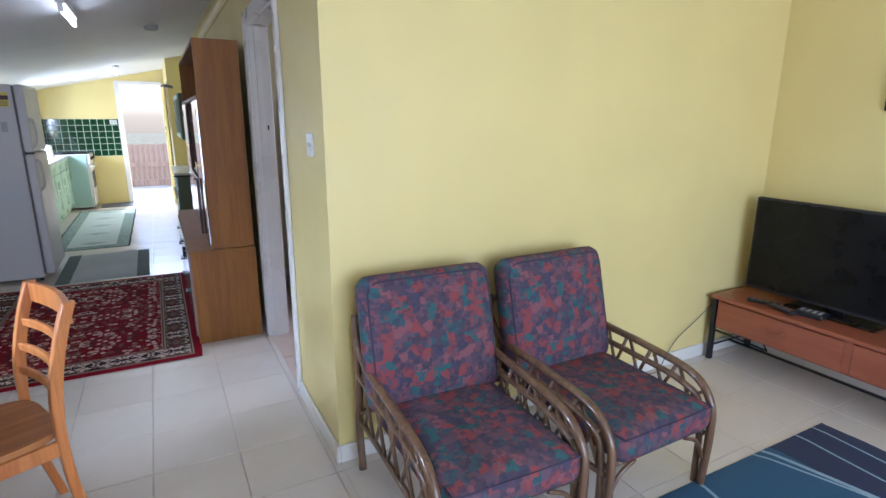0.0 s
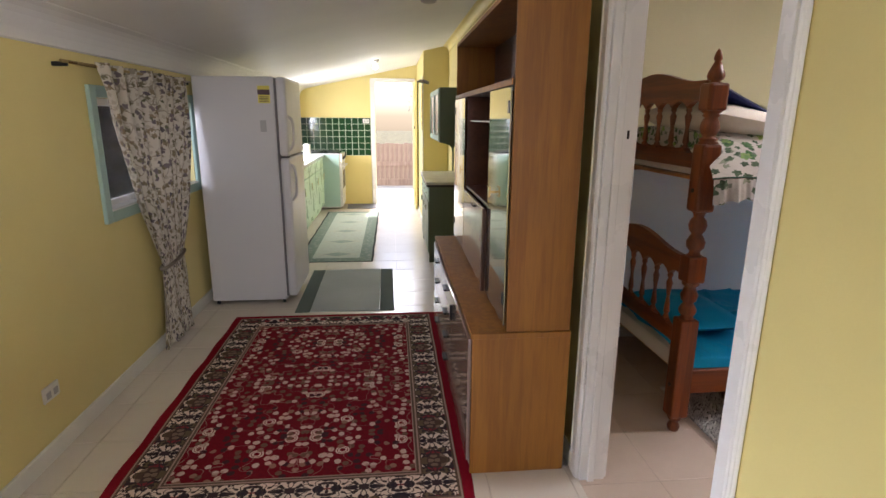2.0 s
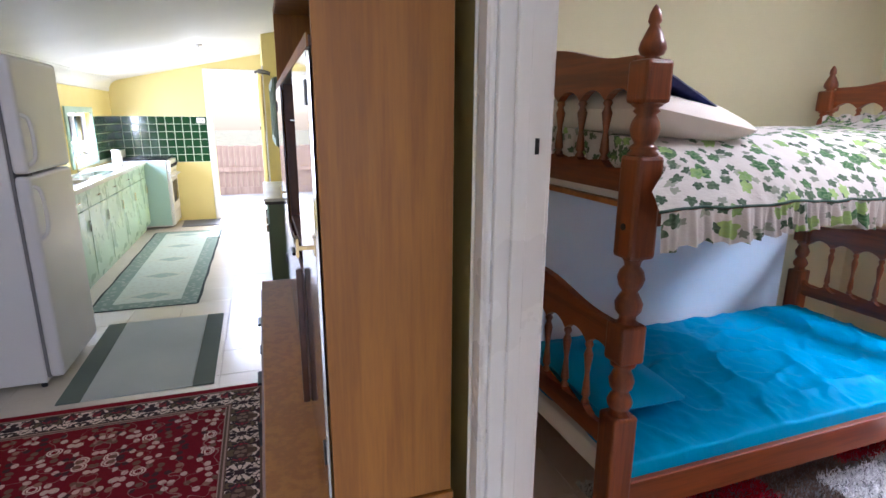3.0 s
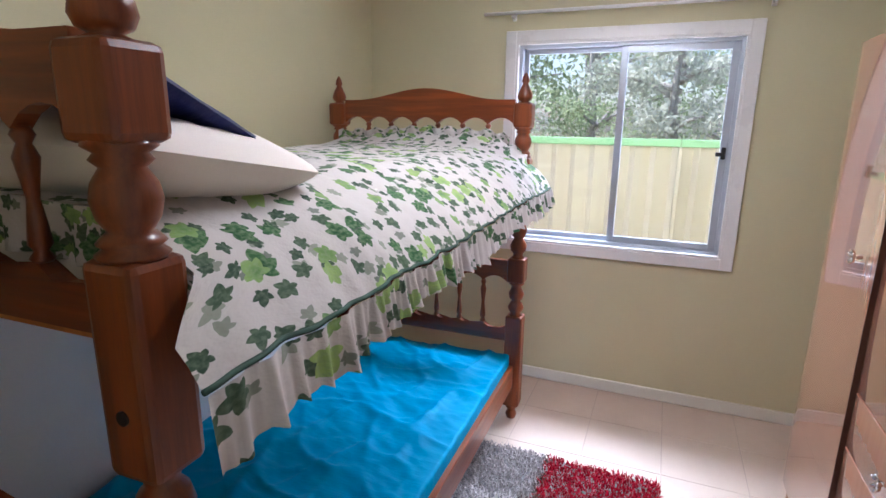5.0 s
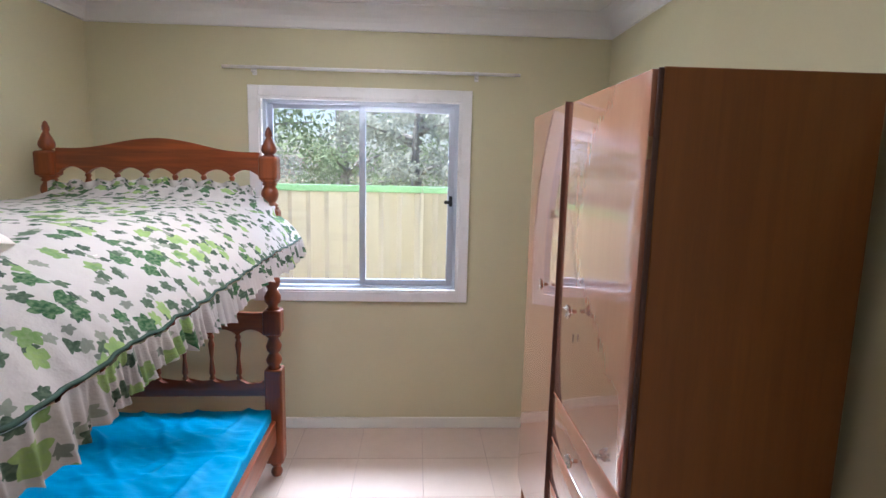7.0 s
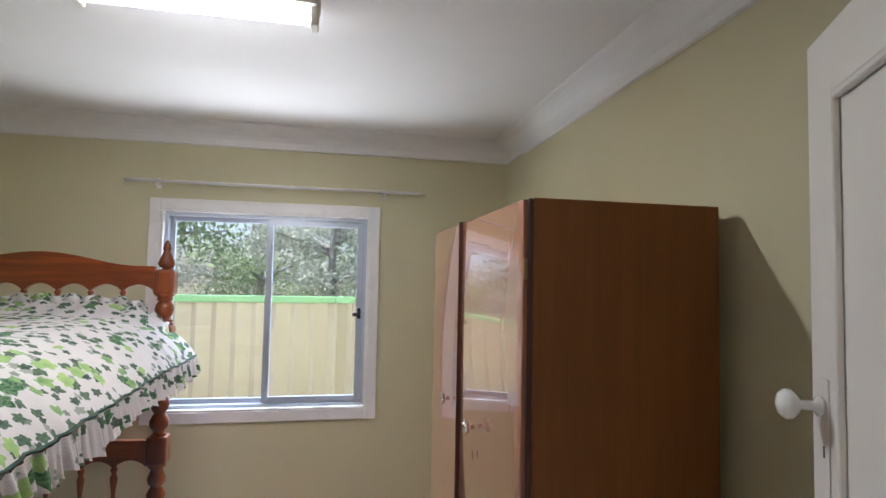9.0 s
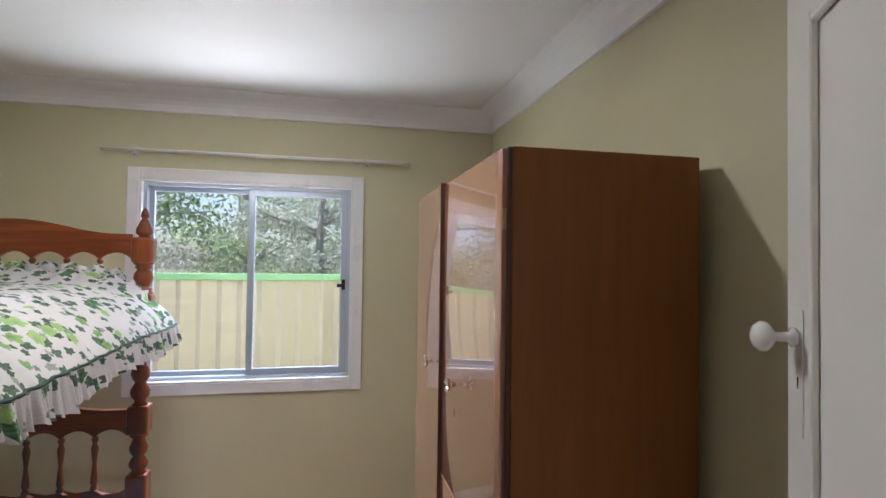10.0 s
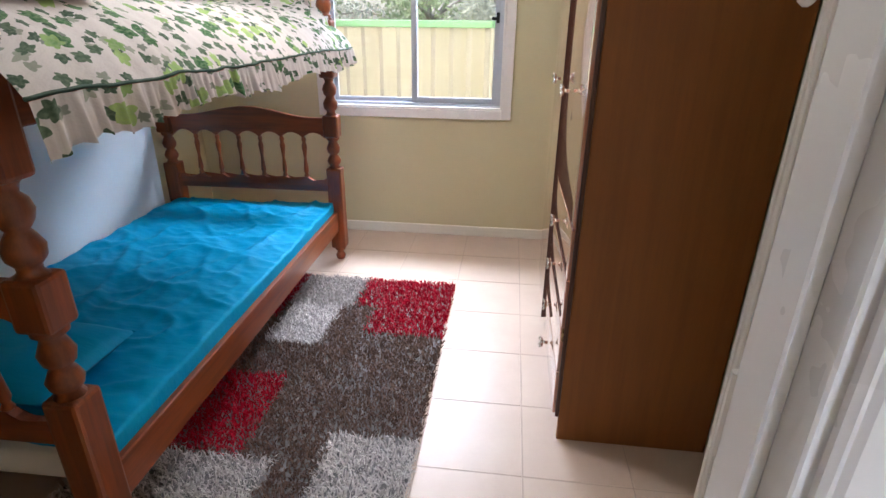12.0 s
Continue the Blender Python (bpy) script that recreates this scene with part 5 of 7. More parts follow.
def wall_unit():
    t = thing("wall_unit", "tall brown wooden wall unit with shelves and glass doors", "wall unit", (0, 0, 0))
    x0, x1, y0, y1, zt = -0.318, -0.055, 1.675, 3.47, 1.958
    xb = -0.455
    part("side_panel", boxm(x0, x1, y0, y0 + 0.018, 0.645, zt, 0.001), WALNUT, t)
    part("side_panel", boxm(x0, x1, y1 - 0.018, y1, 0.645, zt, 0.001), WALNUT, t)
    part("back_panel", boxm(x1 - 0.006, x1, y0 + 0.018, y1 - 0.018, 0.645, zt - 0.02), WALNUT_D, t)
    part("top_panel", boxm(x0, x1, y0 + 0.018, y1 - 0.018, zt - 0.02, zt, 0.001), WALNUT, t)
    bm = boxm(x0 - 0.004, x1 - 0.006, y0 + 0.018, y1 - 0.018, 1.60, 1.62, 0.001)
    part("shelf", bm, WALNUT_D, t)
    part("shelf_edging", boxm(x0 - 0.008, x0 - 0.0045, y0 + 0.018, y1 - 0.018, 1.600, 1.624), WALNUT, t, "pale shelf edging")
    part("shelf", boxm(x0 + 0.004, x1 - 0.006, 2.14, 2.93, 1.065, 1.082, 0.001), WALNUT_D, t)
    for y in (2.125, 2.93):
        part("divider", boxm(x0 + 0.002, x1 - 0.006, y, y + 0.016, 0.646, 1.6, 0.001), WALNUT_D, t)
    part("glass_shelf", boxm(x0 + 0.02, x1 - 0.02, 2.145, 2.925, 1.46, 1.466), COUNTER, t, "thin glass shelf")
    for a, b, hy in ((1.70, 2.122, 1.975), (2.95, 3.448, 2.985)):
        d = part("glass_door", boxm(x0 - 0.010, x0 - 0.003, a, b, 0.665, 1.595, 0.001), DOORGLASS, t, "reflective tinted glass door")
        bm = bmesh.new()
        add_box(bm, x0 - 0.034, x0 - 0.028, hy - 0.022, hy + 0.022, 1.15, 1.156)
        add_box(bm, x0 - 0.034, x0 - 0.028, hy - 0.022, hy + 0.022, 1.190, 1.196)
        add_box(bm, x0 - 0.034, x0 - 0.028, hy - 0.022, hy - 0.016, 1.156, 1.19)
        add_box(bm, x0 - 0.028, x0 - 0.0102, hy - 0.022, hy - 0.016, 1.168, 1.178)
        part("door_handle", bm, BRASS, d, "small brass door handle")
        for z in (0.75, 1.5):
            part("hinge", boxm(x0 - 0.014, x0 - 0.0102, a + 0.002 if a < 2 else b - 0.03, a + 0.03 if a < 2 else b - 0.002, z, z + 0.045), BLACKM, d, "dark glass hinge")
    fl = part("flap_door", boxm(x0 - 0.012, x0 - 0.001, 2.15, 2.922, 0.665, 1.055, 0.002), GLOSSL, t, "glossy mauve drop-down flap")
    part("flap_handle", boxm(x0 - 0.022, x0 - 0.0122, 2.49, 2.58, 1.02, 1.03, 0.002), BLACKM, fl, "dark bar handle")
    part("flap_edge", boxm(x0 - 0.030, x0 - 0.013, 2.135, 2.152, 0.665, 1.07, 0.002), WALNUT_D, t)
    # base
    part("base_side", boxm(xb, -0.05, y0 - 0.004, y0 + 0.016, 0.0, 0.618, 0.001), WALNUT, t)
    part("base_side", boxm(xb, -0.05, y1, y1 + 0.02, 0.0, 0.618, 0.001), WALNUT, t)
    part("base_top", boxm(xb - 0.006, -0.05, y0 - 0.008, y1 + 0.024, 0.6185, 0.642, 0.002), WALNUT, t)
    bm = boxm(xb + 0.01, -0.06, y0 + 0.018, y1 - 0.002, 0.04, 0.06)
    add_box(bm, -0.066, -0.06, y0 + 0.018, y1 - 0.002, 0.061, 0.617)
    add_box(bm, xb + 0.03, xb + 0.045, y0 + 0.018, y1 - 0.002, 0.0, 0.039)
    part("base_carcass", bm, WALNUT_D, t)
    ys = [1.695, 2.29, 2.885, 3.465]
    for i in range(3):
        if i == 0:
            d = part("base_door", boxm(xb - 0.014, xb + 0.002, ys[i], ys[i + 1] - 0.006, 0.05, 0.612, 0.002), GLOSSL, t, "glossy mauve base door")
            part("bar_handle", boxm(xb - 0.03, xb - 0.0142, 2.24, 2.252, 0.48, 0.56, 0.002), BLACKM, d, "dark bar handle")
            continue
        for k in range(4):
            z = 0.05 + k * 0.1405
            d = part("drawer", boxm(xb - 0.014, xb + 0.002, ys[i], ys[i + 1] - 0.006, z, z + 0.136, 0.002), GLOSSL, t, "glossy mauve drawer front")
            ym = (ys[i] + ys[i + 1]) / 2
            part("bar_handle", boxm(xb - 0.032, xb - 0.0142, ym - 0.05, ym + 0.05, z + 0.062, z + 0.074, 0.003), BLACKM, d, "dark bar handle")


wall_unit()


def fridge():
    t = thing("fridge", "tall white two-door fridge with a yellow energy label", "fridge", (0, 0, 0))
    part("cabinet", boxm(-2.215, -1.632, 3.93, 4.58, 0.03, 1.765, 0.008, 2), FRIDGE, t)
    part("gasket", boxm(-1.6315, -1.616, 3.938, 4.572, 0.06, 1.755), GASKET, t, "grey door gasket")
    for z0, z1 in ((0.06, 1.17), (1.182, 1.765)):
        d = part("door", boxm(-1.6155, -1.545, 3.925, 4.585, z0, z1, 0.022, 4), FRIDGE, t, smooth=False)
        y = 3.955
        bm = bmesh.new()
        if z0 < 1:
            spline_tube(bm, [(-1.546, y, 1.12), (-1.512, y, 1.08), (-1.51, y, 0.90), (-1.546, y, 0.84)], 0.011)
        else:
            spline_tube(bm, [(-1.546, y, 1.48), (-1.512, y, 1.44), (-1.51, y, 1.28), (-1.546, y, 1.22)], 0.011)
        part("door_handle", bm, FRIDGE, d, "white moulded door handle", smooth=True)
    part("hinge_cover", boxm(-1.60, -1.55, 3.93, 3.99, 1.172, 1.18), BLACKP, t, "dark hinge")
    for x in (-2.18, -1.66):
        for y in (3.96, 4.55):
            part("foot", lathe(bmesh.new(), [(0, 0.015), (0.03, 0.015)], x, y, 10), BLACKP, t, "black levelling foot")
    lb = part("energy_label", boxm(-1.748, -1.660, 3.9285, 3.9298, 1.575, 1.70), YELLOWL, t, "yellow and dark energy label")
    part("label_head", boxm(-1.748, -1.660, 3.9272, 3.9284, 1.635, 1.672), REDL, lb, "dark band of the label")
    bm = bmesh.new()
    for k in range(4):
        add_box(bm, -1.738, -1.670, 3.9272, 3.9284, 1.585 + k * 0.011, 1.589 + k * 0.011)
    part("label_text", bm, REDL, lb, "small bars of print")
    bm = boxm(-1.745, -1.70, 3.9285, 3.9298, 1.365, 1.45)
    part("sticker", bm, PAPER, t, "faded grey sticker")


fridge()
_p = thing("power_point", "white double power point low on the yellow wall", "power point", (-2.279, 1.98, 0.30))
part("plate", boxm(0, 0.010, -0.055, 0.055, -0.035, 0.035, 0.003), SKIRT, _p)
part("socket", boxm(0.0102, 0.012, -0.04, -0.01, -0.02, 0.01), PAPER, _p)
part("socket", boxm(0.0102, 0.012, 0.01, 0.04, -0.02, 0.01), PAPER, _p)
_p = thing("light_switch", "white light switch plate on the yellow wall", "light switch", (-0.0005, 0.195, 1.38))
part("plate", boxm(-0.009, 0, -0.048, 0.048, -0.048, 0.048, 0.003), WHITE_P, _p)
part("rocker", boxm(-0.014, -0.0092, -0.007, 0.007, -0.011, 0.011, 0.002), WHITE_P, _p)
part("screw", boxm(-0.0105, -0.0092, 0.028, 0.034, -0.003, 0.003), PAPER, _p)
part("screw", boxm(-0.0105, -0.0092, -0.034, -0.028, -0.003, 0.003), PAPER, _p)


def tube_fitting(name, label, x, y0, y1, ztop, slim=1.0, body=BRASS, lit=TUBE_ON):
    t = thing(name, label, "ceiling light", (x, 0, ztop))
    part("body", boxm(-0.05 * slim, 0.05 * slim, y0, y1, -0.045, 0.0, 0.006), body, t)
    for y in (y0 + 0.003, y1 - 0.027):
        part("lamp_holder", boxm(-0.028 * slim, 0.028 * slim, y, y + 0.024, -0.10 + 0.012 * (1 - slim), -0.0452, 0.004), body, t)
    part("tube", lathe_y(y0 + 0.028, y1 - 0.028, 0.013, -0.078), lit, t, "lit white fluorescent tube", smooth=True)


def lathe_y(y0, y1, r, z):
    bm = bmesh.new()
    sweep(bm, [(0, y0, z), (0, y1, z)], r, 14)
    return bm


tube_fitting("fluorescent_light", "lit fluorescent tube light on the bedroom ceiling", 1.62, 1.26, 1.925, 2.45, 1, SKIRT)
tube_fitting("fluorescent_light", "lit fluorescent tube light on the sloping hall ceiling", -0.97, 1.87, 2.51, zc(-1.02), 0.5, WHITE_P, TUBE_H)
_t = thing("smoke_alarm", "round white smoke alarm on the sloping ceiling", "smoke alarm", (-0.50, 3.62, zc(-0.5) - 0.012))
part("housing", lathe(bmesh.new(), [(-0.035, 0.035), (-0.03, 0.05), (-0.008, 0.06), (0.012, 0.06)], n=24), PAPER, _t, smooth=True)
_t = thing("bare_bulb", "lit bare bulb in a white ceiling holder in the kitchen", "ceiling light", (-0.96, 6.99, zc(-0.96)))
part("holder", lathe(bmesh.new(), [(-0.045, 0.022), (-0.02, 0.03), (-0.012, 0.05), (0.012, 0.05)], n=16), PAPER, _t, smooth=True)
part("bulb", lathe(bmesh.new(), [(-0.115, 0.006), (-0.11, 0.02), (-0.09, 0.03), (-0.07, 0.026), (-0.046, 0.014)], n=16), BULB_ON, _t, "lit bulb", smooth=True)


# ---- kitchen ----
def bench():
    y = 4.75
    k = 0
    while y < 8.3:
        w = 0.60 if k < 5 else 8.445 - y
        c = thing("base_cabinet", "mint green base cabinet with one drawer under the counter", "kitchen cabinet", (-1.86, y, 0), group="mint kitchen cabinets")
        bm = boxm(-0.36, -0.02, 0.001, w - 0.001, 0.08, 0.855)
        add_box(bm, -0.34, -0.06, 0.001, w - 0.001, 0.0, 0.079)
        part("carcass", bm, MINT, c)
        dr = part("drawer", boxm(-0.0195, 0.0, 0.006, w - 0.006, 0.70, 0.848, 0.003), MINT, c)
        part("drawer_handle", boxm(0.0, 0.02, w / 2 - 0.045, w / 2 + 0.045, 0.768, 0.78, 0.004), CHROME, dr, "chrome handle")
        do = part("door", boxm(-0.0195, 0.0, 0.006, w - 0.006, 0.10, 0.69, 0.003), MINT, c)
        part("door_handle", boxm(0.0, 0.02, w - 0.07, w - 0.058, 0.50, 0.60, 0.004), CHROME, do, "chrome handle")
        y += w
        k += 1
    t = thing("worktop", "pale laminate kitchen worktop with tiled edge", "worktop", (0, 0, 0))
    bm = bmesh.new()
    for a, b, c, d in ((-2.22, -1.835, 4.74, 6.55), (-2.22, -1.835, 7.25, 8.445), (-2.22, -2.14, 6.55, 7.25), (-1.91, -1.835, 6.55, 7.25)):
        add_box(bm, a, b, c, d, 0.857, 0.895)
    part("slab", bm, COUNTER, t)
    s = thing("kitchen_sink", "stainless steel sink with a mixer tap in the worktop", "sink", (0, 0, 0))
    bm = bmesh.new()
    add_box(bm, -2.139, -1.911, 6.551, 7.249, 0.74, 0.75)
    for a, b, c, d in ((-2.139, -2.125, 6.551, 7.249), (-1.925, -1.911, 6.551, 7.249), (-2.124, -1.926, 6.551, 6.565), (-2.124, -1.926, 7.235, 7.249)):
        add_box(bm, a, b, c, d, 0.751, 0.899)
    part("bowl", bm, CHROME, s)
    bm = bmesh.new()
    spline_tube(bm, [(-2.16, 6.9, 0.896), (-2.16, 6.9, 1.06), (-2.10, 6.9, 1.12), (-2.02, 6.9, 1.08)], 0.010)
    part("tap", bm, CHROME, s, "curved chrome tap", smooth=True)
    j = thing("white_jug", "white plastic jug standing on the kitchen counter", "jug", (-1.98, 7.7, 0.896))
    part("body", lathe(bmesh.new(), [(0, 0.05), (0.01, 0.055), (0.15, 0.045), (0.19, 0.05), (0.192, 0.044)], n=20), WHITE_P, j, smooth=True)
    bm = bmesh.new()
    spline_tube(bm, [(0.0, 0.045, 0.165), (0.0, 0.09, 0.15), (0.0, 0.088, 0.07), (0.0, 0.05, 0.04)], 0.007)
    part("handle", bm, WHITE_P, j, smooth=True)
    j = thing("dish_rack", "white wire dish rack beside the sink", "dish rack", (-2.03, 6.2, 0.896))
    bm = bmesh.new()
    for i in range(9):
        yy = -0.16 + i * 0.04
        spline_tube(bm, [(-0.13, yy, 0.11), (-0.12, yy, 0.012), (0.12, yy, 0.012), (0.13, yy, 0.11)], 0.0025, 4, 5)
    for x in (-0.13, 0.13):
        sweep(bm, [(x, -0.17, 0.11), (x, 0.17, 0.11)], 0.004, 6)
    part("wires", bm, WHITE_P, j)


bench()


def stove():
    t = thing("stove", "white upright electric stove with a black glass top", "stove", (0, 0, 0))
    part("body", boxm(-2.20, -1.60, 8.47, 9.045, 0.03, 0.905, 0.005), FRIDGE, t)
    part("side_cover", boxm(-2.19, -1.61, 8.462, 8.4695, 0.05, 0.89), MINT_W, t, "pale green side panel")
    part("hob", boxm(-2.20, -1.595, 8.465, 9.045, 0.906, 0.922, 0.003), BLACKG, t, "black glass hob")
    part("splash_rail", boxm(-2.20, -2.17, 8.47, 9.045, 0.923, 1.02, 0.004), WHITE_P, t)
    d = part("oven_door", boxm(-1.5995, -1.565, 8.48, 9.035, 0.22, 0.74, 0.006), FRIDGE, t)
    part("oven_window", boxm(-1.5645, -1.562, 8.56, 8.955, 0.34, 0.62, 0.002), BLACKG, d, "dark oven window")
    bm = bmesh.new()
    spline_tube(bm, [(-1.565, 8.52, 0.70), (-1.525, 8.54, 0.70), (-1.525, 8.98, 0.70), (-1.565, 9.0, 0.70)], 0.009)
    part("door_handle", bm, WHITE_P, d, smooth=True)
    part("warming_drawer", boxm(-1.5995, -1.57, 8.48, 9.035, 0.05, 0.21, 0.005), FRIDGE, t)
    p = part("control_panel", boxm(-1.5995, -1.56, 8.48, 9.035, 0.75, 0.90, 0.005), WHITE_P, t)
    for k in range(5):
        bm = bmesh.new()
        sweep(bm, [(-1.56, 8.55 + k * 0.105, 0.825), (-1.54, 8.55 + k * 0.105, 0.825)], 0.02, 14)
        part("control_knob", bm, BLACKP, p, "black control knob", smooth=False)


stove()


def hutch():
    t = thing("kitchen_hutch", "dark green painted hutch with pale counter and glazed doors", "hutch", (0, 0, 0))
    x0, x1, y0, y1 = -0.39, -0.015, 5.10, 6.25
    bm = boxm(x0, x1, y0, y0 + 0.02, 0.0, 0.79, 0.002)
    add_box(bm, x0, x1, y1 - 0.02, y1, 0.0, 0.79, 0.002)
    add_box(bm, x0 + 0.01, x1, y0 + 0.021, y1 - 0.021, 0.10, 0.12)
    add_box(bm, x1 - 0.01, x1, y0 + 0.021, y1 - 0.021, 0.121, 0.79)
    part("base", bm, OLIVE, t)
    w = (y1 - y0 - 0.04) / 3
    for k in range(3):
        a = y0 + 0.02 + k * w
        dr = part("drawer", boxm(x0 - 0.012, x0 + 0.004, a + 0.003, a + w - 0.003, 0.64, 0.785, 0.003), MINT_W, t, "pale green drawer front")
        part("pull", boxm(x0 - 0.03, x0 - 0.0122, a + w / 2 - 0.03, a + w / 2 + 0.03, 0.705, 0.717, 0.003), CHROME, dr)
        do = part("door", boxm(x0 - 0.012, x0 + 0.004, a + 0.003, a + w - 0.003, 0.10, 0.63, 0.003), OLIVE, t)
        part("pull", boxm(x0 - 0.03, x0 - 0.0122, a + w - 0.05, a + w - 0.04, 0.50, 0.56, 0.003), CHROME, do)
    part("counter", boxm(x0 - 0.035, x1, y0 - 0.015, y1 + 0.01, 0.815, 0.84, 0.003), COUNTER, t, "pale counter top")
    part("counter_edge", boxm(x0 - 0.03, x1, y0 - 0.012, y1 + 0.008, 0.791, 0.8145, 0.002), BLACKP, t, "dark counter edging")
    xu = -0.285
    bm = bmesh.new()
    for a in (y0, y1 - 0.018):
        add_box(bm, xu, x1, a, a + 0.018, 1.235, 1.765, 0.002)
        curve = [(0.842, 0.30), (0.90, 0.305), (0.98, 0.30), (1.06, 0.275), (1.12, 0.24), (1.17, 0.19), (1.205, 0.12), (1.234, 0.0)]
        for (za, ca), (zb, cb) in zip(curve, curve[1:]):
            v = [bm.verts.new((px, py, pz)) for pz, pc in ((za, ca), (zb, cb)) for px in (min(xu + pc, x1 - 0.02), x1) for py in (a, a + 0.018)]
            for q in ((0, 2, 3, 1), (4, 5, 7, 6), (0, 4, 6, 2), (1, 3, 7, 5), (0, 1, 5, 4), (2, 6, 7, 3)):
                bm.faces.new([v[n] for n in q])
    bmesh.ops.recalc_face_normals(bm, faces=bm.faces[:])
    add_box(bm, xu, x1, y0 + 0.019, y1 - 0.019, 1.235, 1.253)
    add_box(bm, xu, x1, y0 + 0.019, y1 - 0.019, 1.747, 1.765)
    add_box(bm, x1 - 0.008, x1, y0 + 0.019, y1 - 0.019, 1.2535, 1.7465)
    part("upper_cabinet", bm, OLIVE, t)
    for k in range(2):
        a = y0 + 0.004 + k * (y1 - y0) / 2
        b = a + (y1 - y0) / 2 - 0.008
        bm = bmesh.new()
        for p, q, r, s in ((a, a + 0.05, 1.245, 1.755), (b - 0.05, b, 1.245, 1.755), (a + 0.05, b - 0.05, 1.245, 1.295), (a + 0.05, b - 0.05, 1.705, 1.755)):
            add_box(bm, xu - 0.018, xu - 0.001, p, q, r, s, 0.002)
        d = part("glazed_door", bm, MINT_W, t, "pale green glazed door")
        part("pane", boxm(xu - 0.011, xu - 0.007, a + 0.05, b - 0.05, 1.295, 1.705), GLASS, d, "clear glass pane")


hutch()
_t = thing("door_curtain_roll", "dark grey rolled fabric on a rod at the wall end", "rolled curtain", (-0.355, 7.03, 1.915))
_bm = bmesh.new()
spline_tube(_bm, [(-0.07, 0.0, 0.01), (-0.03, 0.0, 0.022), (0.04, 0.0, 0.015), (0.09, 0.0, 0.0)], [0.012] * 6 + [0.024] * 7 + [0.02] * 6, 6, 10)
part("roll", _bm, GASKET, _t, smooth=True)
_bm = bmesh.new()
sweep(_bm, [(0.0, 0.012, -0.02), (0.0, 0.012, -0.60)], 0.006, 6)
part("cord", _bm, BRASS, _t, "thin hanging cord")


